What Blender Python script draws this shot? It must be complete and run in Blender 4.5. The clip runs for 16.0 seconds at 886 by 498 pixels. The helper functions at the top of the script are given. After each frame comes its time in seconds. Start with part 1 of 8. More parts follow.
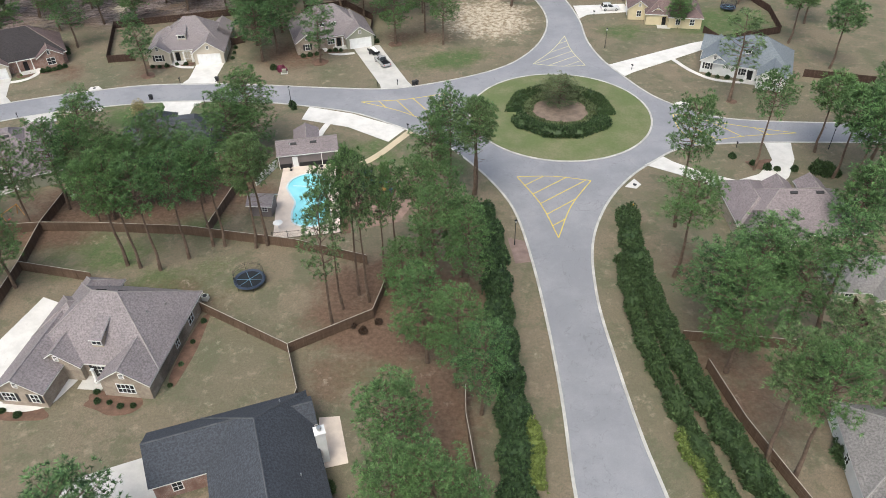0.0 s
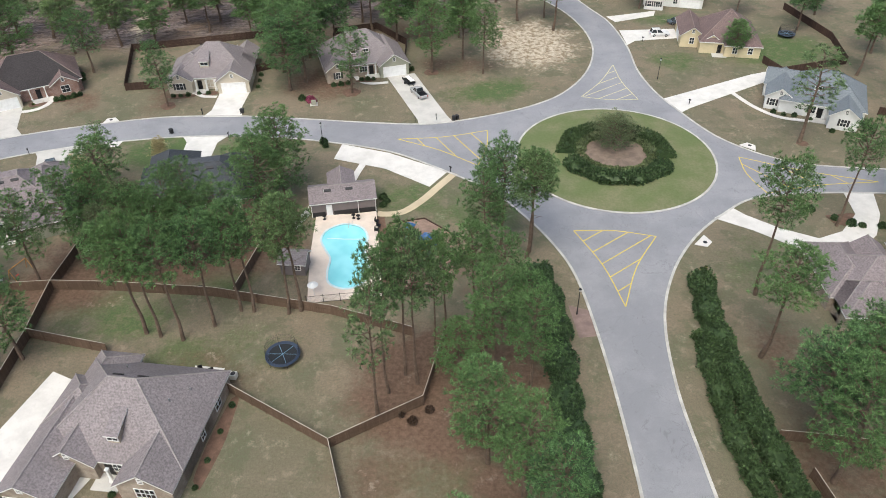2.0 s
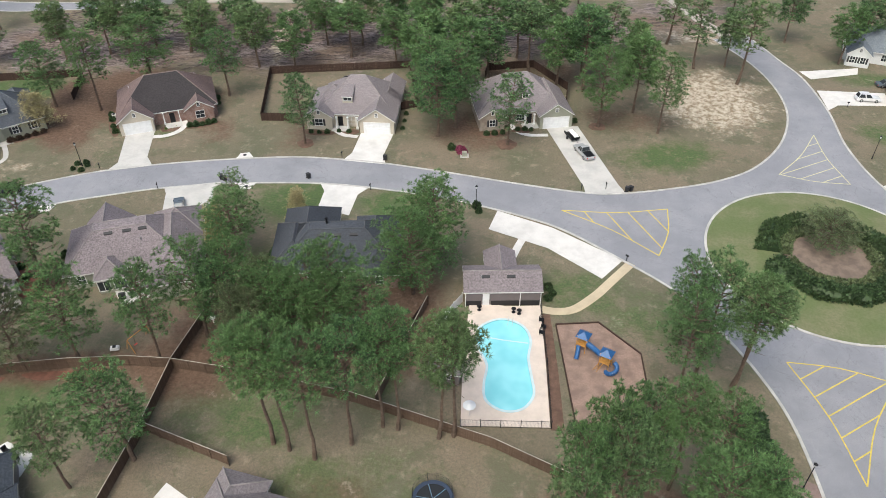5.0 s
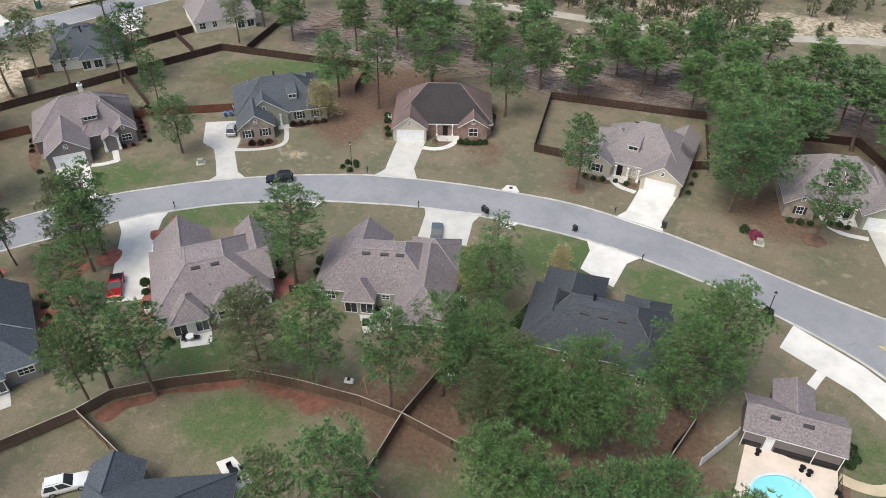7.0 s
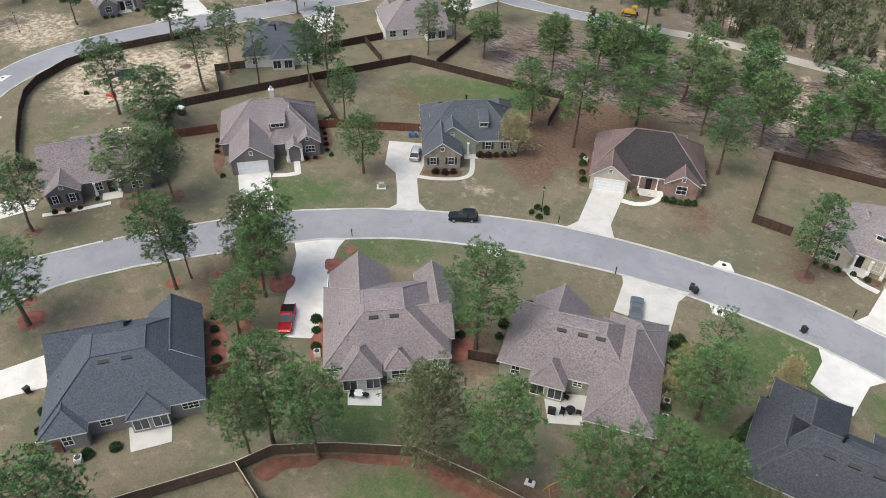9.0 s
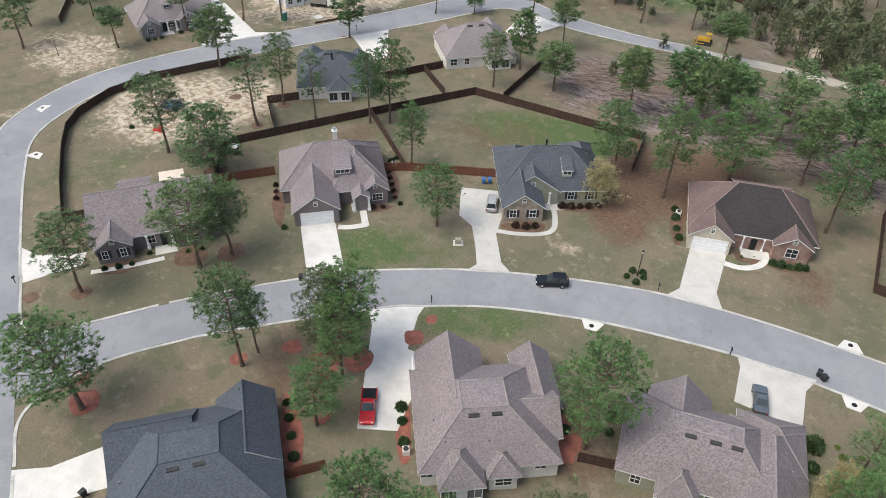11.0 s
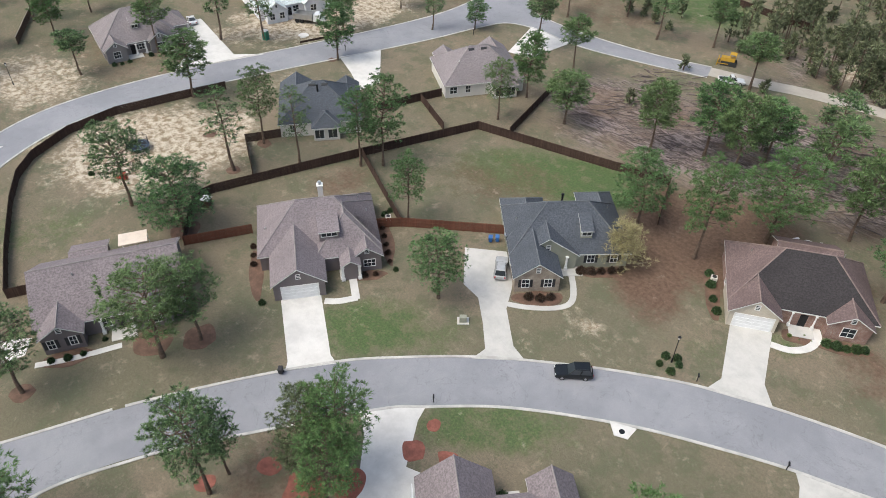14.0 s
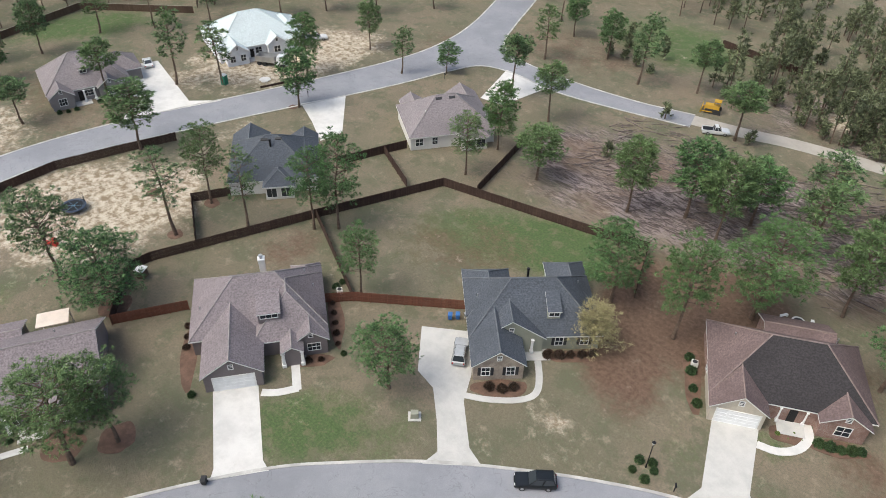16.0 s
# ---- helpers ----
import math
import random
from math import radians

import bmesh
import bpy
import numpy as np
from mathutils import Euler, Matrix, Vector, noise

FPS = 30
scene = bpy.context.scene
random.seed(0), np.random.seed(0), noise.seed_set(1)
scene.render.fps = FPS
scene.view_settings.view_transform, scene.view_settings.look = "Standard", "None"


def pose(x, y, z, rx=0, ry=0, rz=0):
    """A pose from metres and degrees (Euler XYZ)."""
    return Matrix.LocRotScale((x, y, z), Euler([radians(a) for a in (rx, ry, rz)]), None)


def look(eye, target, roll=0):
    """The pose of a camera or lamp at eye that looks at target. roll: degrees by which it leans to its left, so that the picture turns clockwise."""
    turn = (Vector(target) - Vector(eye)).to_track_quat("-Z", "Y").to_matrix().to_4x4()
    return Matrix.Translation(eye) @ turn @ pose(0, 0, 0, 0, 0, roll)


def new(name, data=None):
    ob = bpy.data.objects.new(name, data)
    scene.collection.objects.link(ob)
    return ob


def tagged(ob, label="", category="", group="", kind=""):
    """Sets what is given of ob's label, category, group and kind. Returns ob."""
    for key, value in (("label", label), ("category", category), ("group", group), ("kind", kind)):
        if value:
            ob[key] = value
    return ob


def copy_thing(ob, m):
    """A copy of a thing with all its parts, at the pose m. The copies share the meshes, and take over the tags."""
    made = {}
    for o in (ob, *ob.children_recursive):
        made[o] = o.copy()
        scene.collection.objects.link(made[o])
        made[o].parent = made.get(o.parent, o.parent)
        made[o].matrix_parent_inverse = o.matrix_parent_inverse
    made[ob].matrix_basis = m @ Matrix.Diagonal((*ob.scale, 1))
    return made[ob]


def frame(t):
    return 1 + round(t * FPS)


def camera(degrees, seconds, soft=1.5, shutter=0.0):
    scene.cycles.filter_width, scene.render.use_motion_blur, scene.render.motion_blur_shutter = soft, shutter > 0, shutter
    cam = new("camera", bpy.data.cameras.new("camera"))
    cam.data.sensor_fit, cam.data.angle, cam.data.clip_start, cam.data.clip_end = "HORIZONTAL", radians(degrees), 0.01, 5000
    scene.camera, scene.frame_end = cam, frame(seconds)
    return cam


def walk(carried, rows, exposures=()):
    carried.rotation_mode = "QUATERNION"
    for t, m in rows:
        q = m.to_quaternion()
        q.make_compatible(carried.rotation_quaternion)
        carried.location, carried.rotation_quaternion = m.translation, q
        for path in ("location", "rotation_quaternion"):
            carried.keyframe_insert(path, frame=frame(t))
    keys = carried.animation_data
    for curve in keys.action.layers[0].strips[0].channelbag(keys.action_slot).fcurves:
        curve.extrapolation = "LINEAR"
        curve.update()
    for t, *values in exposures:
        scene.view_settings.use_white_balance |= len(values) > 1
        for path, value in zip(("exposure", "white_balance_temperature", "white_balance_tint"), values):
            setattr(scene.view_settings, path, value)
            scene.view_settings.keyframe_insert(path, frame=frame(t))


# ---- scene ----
cam = camera(63.5, 16.0, 0.9)
PATH = [
    (0, (-0.083, -0.159, 70.199), (-0.114, 1.397, 68.943), -1.1),
    (0.5, (-1.541, 3.505, 70.405), (-1.574, 5.061, 69.149), -1.1),
    (1, (-3.163, 7.34, 70.411), (-3.199, 8.897, 69.157), -1.1),
    (1.5, (-4.919, 10.995, 70.429), (-4.957, 12.554, 69.176), -1.1),
    (2, (-6.565, 14.735, 70.37), (-6.622, 16.293, 69.117), -1.0),
    (2.5, (-8.493, 18.462, 70.476), (-8.55, 20.02, 69.223), -0.9),
    (3, (-10.36, 21.926, 70.35), (-10.424, 23.486, 69.1), -1.0),
    (5.5, (-24.195, 40.286, 70.107), (-24.611, 41.788, 68.855), -0.2),
    (6, (-27.481, 43.738, 70.299), (-28.05, 45.186, 69.043), -0.1),
    (6.5, (-31.248, 46.381, 70.596), (-31.946, 47.77, 69.337), 0.1),
    (7, (-35.508, 48.389, 70.568), (-36.305, 49.722, 69.309), 0.5),
    (7.5, (-40.107, 50.292, 70.351), (-41.013, 51.552, 69.089), 0.9),
    (8, (-44.404, 51.893, 70.07), (-45.383, 53.097, 68.808), 1.0),
    (8.5, (-48.607, 53.197, 69.929), (-49.644, 54.348, 68.665), 1.0),
    (9, (-52.941, 54.341, 69.844), (-54.004, 55.468, 68.579), 1.0),
    (11.5, (-74.96, 58.268, 70.647), (-76.044, 59.372, 69.379), 1.2),
    (12, (-78.144, 60.022, 70.729), (-79.226, 61.129, 69.462), 1.2),
    (12.5, (-80.841, 62.213, 70.809), (-81.92, 63.322, 69.541), 1.2),
    (13, (-82.692, 64.682, 70.859), (-83.771, 65.79, 69.59), 1.1),
    (13.5, (-84.494, 67.399, 70.741), (-85.568, 68.509, 69.472), 1.1),
    (14, (-85.926, 70.429, 70.709), (-86.981, 71.524, 69.409), 1.1),
    (14.5, (-87.299, 73.407, 70.665), (-88.359, 74.52, 69.386), 1.2),
    (15, (-88.71, 76.642, 70.887), (-89.775, 77.767, 69.622), 1.5),
    (15.5, (-89.666, 79.913, 70.918), (-90.733, 81.039, 69.656), 1.3),
    (16, (-90.985, 83.459, 70.997), (-92.052, 84.586, 69.735), 1.4),
]
walk(cam, [(t, look(eye, target, roll)) for t, eye, target, roll in PATH], [(0, 0.46, 6280, 3.0), (16, 0.42, 6220, 3.5)])

# ---- light: bright overcast sky, soft sun from behind the camera's left ----
world = bpy.data.worlds.new("overcast_sky")
scene.world = world
world.use_nodes = True
wn = world.node_tree.nodes
sky = wn.new("ShaderNodeTexSky")
sky.sky_type = 'NISHITA'
sky.sun_disc = False
sky.sun_elevation, sky.sun_rotation = radians(58), radians(200)
sky.air_density, sky.dust_density, sky.ozone_density = 1.0, 6.0, 1.0
world.node_tree.links.new(sky.outputs["Color"], wn["Background"].inputs["Color"])
wn["Background"].inputs["Strength"].default_value = 0.168
sun = new("sun", bpy.data.lights.new("sun", 'SUN'))
sun.data.energy, sun.data.angle, sun.data.color = 1.05, radians(34), (1.0, 0.98, 0.95)
sun.matrix_world = look((-60, -165, 320), (0, 0, 0))


# ---- materials ----
class Nodes:
    def __init__(self, name):
        self.m = bpy.data.materials.new(name)
        self.m.use_nodes = True
        self.t = self.m.node_tree
        self.b = self.t.nodes["Principled BSDF"]
        self.co = self.t.nodes.new("ShaderNodeTexCoord").outputs["Object"]

    def put(self, sock, v):
        if isinstance(v, bpy.types.NodeSocket):
            self.t.links.new(v, sock)
        else:
            sock.default_value = v

    def noise(self, scale, detail=3.0, rough=0.55, co=None, dist=0.0):
        n = self.t.nodes.new("ShaderNodeTexNoise")
        self.put(n.inputs["Vector"], co or self.co)
        n.inputs["Scale"].default_value, n.inputs["Detail"].default_value = scale, detail
        n.inputs["Roughness"].default_value, n.inputs["Distortion"].default_value = rough, dist
        return n.outputs["Fac"]

    def ramp(self, fac, a, b, lo=0.0, hi=1.0):
        n = self.t.nodes.new("ShaderNodeMapRange")
        n.interpolation_type = 'SMOOTHSTEP'
        self.put(n.inputs["Value"], fac)
        n.inputs["From Min"].default_value, n.inputs["From Max"].default_value = a, b
        n.inputs["To Min"].default_value, n.inputs["To Max"].default_value = lo, hi
        return n.outputs["Result"]

    def math(self, op, a, b=0.0):
        n = self.t.nodes.new("ShaderNodeMath")
        n.operation = op
        self.put(n.inputs[0], a)
        self.put(n.inputs[1], b)
        return n.outputs[0]

    def mix(self, fac, a, b, mode='MIX'):
        n = self.t.nodes.new("ShaderNodeMix")
        n.data_type, n.blend_type = 'RGBA', mode
        self.put(n.inputs["Factor"], fac)
        self.put(n.inputs[6], a if isinstance(a, bpy.types.NodeSocket) else (*a, 1.0))
        self.put(n.inputs[7], b if isinstance(b, bpy.types.NodeSocket) else (*b, 1.0))
        return n.outputs[2]

    def scaled(self, sx, sy, sz):
        n = self.t.nodes.new("ShaderNodeMapping")
        self.put(n.inputs["Vector"], self.co)
        n.inputs["Scale"].default_value = (sx, sy, sz)
        return n.outputs["Vector"]

    def bump(self, height, strength=0.3, dist=0.02):
        n = self.t.nodes.new("ShaderNodeBump")
        n.inputs["Strength"].default_value, n.inputs["Distance"].default_value = strength, dist
        self.put(n.inputs["Height"], height)
        self.t.links.new(n.outputs["Normal"], self.b.inputs["Normal"])

    def end(self, col, rough=0.85, metal=0.0, spec=0.4):
        self.put(self.b.inputs["Base Color"], col if isinstance(col, bpy.types.NodeSocket) else (*col, 1.0))
        self.put(self.b.inputs["Roughness"], rough)
        self.b.inputs["Metallic"].default_value = metal
        self.b.inputs["Specular IOR Level"].default_value = spec
        return self.m


def dim(c, k):
    return tuple(v * k for v in c)


def surface(name, col, var=0.25, big=0.35, fine=6.0, rough=0.85, metal=0.0, spec=0.4, bump=0.25):
    """A plain weathered surface: broad stains and a fine grain over one colour."""
    n = Nodes(name)
    broad = n.ramp(n.noise(big, 4), 0.3, 0.7)
    grain = n.ramp(n.noise(fine, 3), 0.25, 0.75)
    c = n.mix(broad, dim(col, 1 - var), dim(col, 1 + 0.6 * var))
    c = n.mix(n.math('MULTIPLY', grain, 0.5), c, dim(col, 1 - 1.3 * var))
    n.bump(grain, bump)
    return n.end(c, rough, metal, spec)


def paint(name, col, rough=0.4, metal=0.0, spec=0.5):
    n = Nodes(name)
    c = n.mix(n.ramp(n.noise(1.2, 4), 0.35, 0.7), col, dim(col, 0.88))
    return n.end(c, rough, metal, spec)


def shingles(name, col, stain=0.35):
    """Asphalt shingles: speckled tabs, courses a hand wide, streaky stains down the slope."""
    n = Nodes(name)
    tabs = n.noise(4.2, 2, 0.7)
    broad = n.ramp(n.noise(0.22, 5, 0.6), 0.35, 0.72)
    w = n.t.nodes.new("ShaderNodeTexWave")
    w.bands_direction, w.wave_profile = 'Z', 'SAW'
    n.put(w.inputs["Vector"], n.co)
    w.inputs["Scale"].default_value, w.inputs["Distortion"].default_value, w.inputs["Detail"].default_value = 1.6, 1.2, 2.0
    col = dim(col, 1.3)
    c = n.mix(n.ramp(tabs, 0.3, 0.7), dim(col, 0.68), dim(col, 1.3))
    c = n.mix(n.math('MULTIPLY', broad, stain), c, dim(col, 0.55))
    c = n.mix(n.math('MULTIPLY', w.outputs["Fac"], 0.22), c, dim(col, 0.45))
    rnd = n.t.nodes.new("ShaderNodeObjectInfo").outputs["Random"]
    c = n.mix(n.math('MULTIPLY', rnd, 0.12), c, dim(col, 1.35))
    n.bump(n.math('ADD', w.outputs["Fac"], tabs), 0.5, 0.03)
    return n.end(c, 0.92, 0, 0.25)


def siding(name, col):
    n = Nodes(name)
    w = n.t.nodes.new("ShaderNodeTexWave")
    w.bands_direction, w.wave_profile = 'Z', 'SAW'
    n.put(w.inputs["Vector"], n.co)
    w.inputs["Scale"].default_value = 1.7
    c = n.mix(n.ramp(n.noise(0.6, 4), 0.3, 0.7), col, dim(col, 0.86))
    c = n.mix(n.math('MULTIPLY', w.outputs["Fac"], 0.3), c, dim(col, 0.6))
    n.bump(w.outputs["Fac"], 0.6, 0.03)
    return n.end(c, 0.7)


def brickwork(name, a, b, mortar):
    n = Nodes(name)
    t = n.t.nodes.new("ShaderNodeTexBrick")
    sep = n.t.nodes.new("ShaderNodeSeparateXYZ")
    com = n.t.nodes.new("ShaderNodeCombineXYZ")
    n.put(sep.inputs[0], n.co)
    n.put(com.inputs[0], n.math('ADD', sep.outputs[0], sep.outputs[1]))
    n.put(com.inputs[1], sep.outputs[2])
    n.put(t.inputs["Vector"], com.outputs[0])
    t.inputs["Scale"].default_value = 4.4
    t.inputs["Color1"].default_value, t.inputs["Color2"].default_value = (*a, 1), (*b, 1)
    t.inputs["Mortar"].default_value = (*mortar, 1)
    t.inputs["Mortar Size"].default_value = 0.025
    c = n.mix(n.ramp(n.noise(0.8, 4), 0.3, 0.75), t.outputs["Color"], dim(a, 0.7))
    n.bump(t.outputs["Fac"], -0.4, 0.01)
    return n.end(c, 0.88)


def foliage(name, col, tip, rough=0.6):
    """Leaves or needles: colour drifts from tuft to tuft and from branch to branch."""
    n = Nodes(name)
    isl = n.t.nodes.new("ShaderNodeNewGeometry").outputs["Random Per Island"]
    rnd = n.t.nodes.new("ShaderNodeObjectInfo").outputs["Random"]
    c = n.mix(n.ramp(n.noise(1.1, 4, 0.7), 0.36, 0.66), dim(col, 0.75), tip)
    c = n.mix(n.ramp(isl, 0.0, 0.5, 0.45, 0.0), c, dim(col, 0.5))
    c = n.mix(n.ramp(isl, 0.56, 1.0, 0.0, 0.75), c, dim(tip, 1.8))
    c = n.mix(n.math('MULTIPLY', rnd, 0.35), c, (tip[0] * 1.2, tip[1] * 1.0, tip[2] * 0.8))
    n.b.inputs["Subsurface Weight"].default_value = 0.0
    return n.end(c, rough, 0, 0.3)


def ground_cover(name):
    """Dormant lawn with green growth, bare sand, pine straw and cleared-land litter where each one lies."""
    n = Nodes(name)
    att = n.t.nodes.new("ShaderNodeVertexColor")
    att.layer_name = "cover"
    sep = n.t.nodes.new("ShaderNodeSeparateColor")
    n.put(sep.inputs[0], att.outputs["Color"])
    wob = n.math('ADD', n.math('MULTIPLY', n.noise(0.22, 6, 0.65), 0.9), n.math('MULTIPLY', n.noise(1.3, 4, 0.7), 0.5))
    wob = n.math('SUBTRACT', wob, 0.7)

    def weight(w, gain=1.0):
        return n.ramp(n.math('ADD', w, n.math('MULTIPLY', wob, gain)), 0.12, 0.58)
    tuft = n.ramp(n.noise(3.1, 4, 0.7), 0.3, 0.72)
    broad = n.ramp(n.noise(0.055, 6, 0.6), 0.36, 0.64)
    fine = n.ramp(n.noise(11.0, 2), 0.25, 0.75)
    grass = n.mix(broad, (0.238, 0.190, 0.136), (0.172, 0.158, 0.104))
    grass = n.mix(n.math('MULTIPLY', n.ramp(n.noise(0.16, 6, 0.72), 0.48, 0.6), 0.75), grass, (0.112, 0.132, 0.076))
    grass = n.mix(n.math('MULTIPLY', tuft, 0.62), grass, (0.125, 0.106, 0.076))
    grass = n.mix(n.ramp(n.noise(0.45, 5, 0.75), 0.54, 0.70, 0, 0.6), grass, (0.34, 0.27, 0.205))
    grass = n.mix(n.ramp(n.noise(2.3, 5, 0.8), 0.62, 0.70, 0, 0.6), grass, (0.33, 0.275, 0.2))
    grass = n.mix(n.ramp(n.noise(0.75, 5, 0.75, None, 0.6), 0.57, 0.7, 0, 0.6), grass, (0.1, 0.115, 0.062))
    green = n.mix(tuft, (0.1, 0.152, 0.054), (0.056, 0.09, 0.034))
    green = n.mix(n.ramp(n.noise(0.5, 6, 0.75), 0.5, 0.64, 0, 0.75), green, (0.17, 0.15, 0.095))
    sand = n.mix(n.ramp(n.noise(0.8, 5, 0.7), 0.4, 0.62), (0.58, 0.50, 0.395), (0.25, 0.19, 0.125))
    straw = n.mix(n.ramp(n.noise(1.6, 4, 0.7), 0.3, 0.7), (0.1, 0.06, 0.042), (0.18, 0.115, 0.082))
    litter_lines = n.noise(1.0, 5, 0.75, n.scaled(0.35, 1.5, 1), 1.5)
    litter = n.mix(n.ramp(litter_lines, 0.42, 0.58), (0.075, 0.057, 0.057), (0.31, 0.25, 0.24))
    litter = n.mix(n.ramp(n.noise(0.07, 4, 0.6), 0.42, 0.62, 0, 0.7), litter, (0.17, 0.115, 0.078))
    c = n.mix(weight(sep.outputs[0]), grass, green)
    c = n.mix(weight(sep.outputs[2]), c, straw)
    c = n.mix(weight(att.outputs["Alpha"]), c, litter)
    c = n.mix(weight(sep.outputs[1], 1.5), c, sand)
    c = n.mix(n.math('MULTIPLY', fine, 0.4), c, (0.07, 0.062, 0.042))
    c = n.mix(n.ramp(n.noise(1.7, 4, 0.8), 0.66, 0.73, 0, 0.5), c, (0.06, 0.05, 0.036))
    n.bump(n.math('ADD', tuft, fine), 0.5, 0.06)
    return n.end(c, 0.95, 0, 0.15)


def asphalt(name):
    """Greyed asphalt: broad worn tone, pale scuffs, thin sealed cracks, fine aggregate."""
    n = Nodes(name)
    c = n.mix(n.ramp(n.noise(0.09, 7, 0.7), 0.36, 0.66), (0.212, 0.213, 0.232), (0.268, 0.266, 0.284))
    c = n.mix(n.ramp(n.noise(0.34, 7, 0.8, None, 1.2), 0.57, 0.72, 0, 0.45), c, (0.335, 0.328, 0.34))
    c = n.mix(n.ramp(n.noise(0.6, 6, 0.8, None, 2.0), 0.64, 0.72, 0, 0.5), c, (0.15, 0.15, 0.162))
    ridge = n.math('ABSOLUTE', n.math('SUBTRACT', n.noise(0.16, 5, 0.6, None, 0.8), 0.5))
    c = n.mix(n.ramp(ridge, 0.0, 0.006, 0.5, 0.0), c, (0.13, 0.13, 0.14))
    c = n.mix(n.math('MULTIPLY', n.ramp(n.noise(11.0, 2), 0.3, 0.7), 0.35), c, (0.165, 0.165, 0.178))
    n.bump(n.noise(40, 2), 0.3, 0.01)
    return n.end(c, 0.85, 0, 0.3)


def concrete(name, col):
    n = Nodes(name)
    c = n.mix(n.ramp(n.noise(0.3, 6, 0.65), 0.35, 0.7), col, dim(col, 0.8))
    c = n.mix(n.ramp(n.noise(0.9, 6, 0.8, None, 1.5), 0.58, 0.75, 0, 0.55), c, (col[0] * 0.6, col[1] * 0.57, col[2] * 0.52))
    c = n.mix(n.math('MULTIPLY', n.ramp(n.noise(14, 2), 0.3, 0.7), 0.18), c, dim(col, 0.6))
    n.bump(n.noise(20, 3), 0.2, 0.01)
    return n.end(c, 0.85, 0, 0.3)


def water(name):
    n = Nodes(name)
    n.bump(n.noise(1.4, 3), 0.12, 0.05)
    c = n.mix(n.ramp(n.noise(0.25, 2), 0.3, 0.7), (0.22, 0.58, 0.63), (0.30, 0.68, 0.72))
    return n.end(c, 0.12, 0, 0.5)


def glass(name, col=(0.03, 0.035, 0.04)):
    n = Nodes(name)
    n.bump(n.noise(0.6, 2), 0.05, 0.02)
    return n.end(col, 0.08, 0, 0.7)


def planks(name, a, b):
    n = Nodes(name)
    isl = n.t.nodes.new("ShaderNodeNewGeometry").outputs["Random Per Island"]
    c = n.mix(isl, a, b)
    c = n.mix(n.ramp(n.noise(0.3, 4), 0.35, 0.7, 0, 0.6), c, dim(a, 0.7))
    n.bump(n.noise(6, 3, 0.6, n.scaled(6, 6, 0.5)), 0.3, 0.01)
    return n.end(c, 0.9, 0, 0.2)


GROUND = ground_cover("lawn_and_soil")
ASPHALT = asphalt("weathered_asphalt")
CONCRETE = concrete("driveway_concrete", (0.62, 0.595, 0.565))
CONCRETE_OLD = concrete("stained_concrete", (0.5, 0.48, 0.45))
KERB = surface("kerb_concrete", (0.47, 0.45, 0.42), 0.28, 0.5, 4.0)
DECK = concrete("pool_deck_concrete", (0.66, 0.56, 0.48))
GRAVEL = concrete("pale_track_gravel", (0.38, 0.345, 0.30))
SANDPATH = concrete("sand_path", (0.52, 0.43, 0.30))
YELLOW = surface("yellow_line_paint", (0.62, 0.47, 0.08), 0.2, 1.5, 9)
WHITE_LINE = surface("faded_pale_yellow_paint", (0.55, 0.5, 0.3), 0.2, 1.5, 9)
ROOF = {
    "brown": shingles("brown_shingles", (0.162, 0.138, 0.143)),
    "taupe": shingles("taupe_shingles", (0.168, 0.147, 0.15)),
    "slate": shingles("blue_grey_shingles", (0.062, 0.068, 0.08), 0.4),
    "dark": shingles("charcoal_shingles", (0.045, 0.049, 0.058), 0.3),
    "red": shingles("red_brown_shingles", (0.125, 0.09, 0.086), 0.6),
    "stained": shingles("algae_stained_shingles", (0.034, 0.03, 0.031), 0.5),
    "grey": shingles("grey_shingles", (0.16, 0.15, 0.145)),
    "slate2": shingles("blue_charcoal_shingles", (0.058, 0.066, 0.08), 0.25),
    "pale": shingles("pale_roof_underlay", (0.42, 0.46, 0.46), 0.2),
    "bluegrey": shingles("faded_blue_grey_shingles", (0.125, 0.14, 0.155), 0.3),
}
WALL = {
    "brick": brickwork("red_brick", (0.26, 0.15, 0.12), (0.33, 0.2, 0.16), (0.38, 0.34, 0.3)),
    "tanbrick": brickwork("tan_brick", (0.30, 0.24, 0.19), (0.36, 0.29, 0.23), (0.4, 0.37, 0.32)),
    "grey": siding("grey_siding", (0.27, 0.245, 0.24)),
    "mauve": siding("mauve_grey_siding", (0.2, 0.17, 0.17)),
    "cream": siding("cream_siding", (0.55, 0.49, 0.4)),
    "sage": siding("sage_siding", (0.33, 0.33, 0.26)),
    "white": siding("white_siding", (0.72, 0.72, 0.71)),
    "yellow": siding("pale_yellow_siding", (0.62, 0.53, 0.35)),
    "stucco": surface("pale_stucco", (0.6, 0.57, 0.53), 0.1),
    "house_wrap": surface("white_house_wrap", (0.68, 0.68, 0.7), 0.12, 1.0, 4),
}
TRIM = paint("white_trim", (0.74, 0.73, 0.71), 0.5)
DOORWHITE = paint("white_garage_door", (0.76, 0.76, 0.76), 0.45)
SHUTTER = paint("black_shutter", (0.022, 0.022, 0.025), 0.5)
GLASS = glass("window_glass")
PALEGLASS = glass("pale_window_glass", (0.16, 0.2, 0.2))
DARK = paint("dark_metal", (0.02, 0.02, 0.022), 0.45, 0.6)
VENT = paint("roof_vent_black", (0.015, 0.015, 0.017), 0.6)
FENCE = planks("dark_stained_fence_boards", (0.055, 0.034, 0.027), (0.088, 0.056, 0.043))
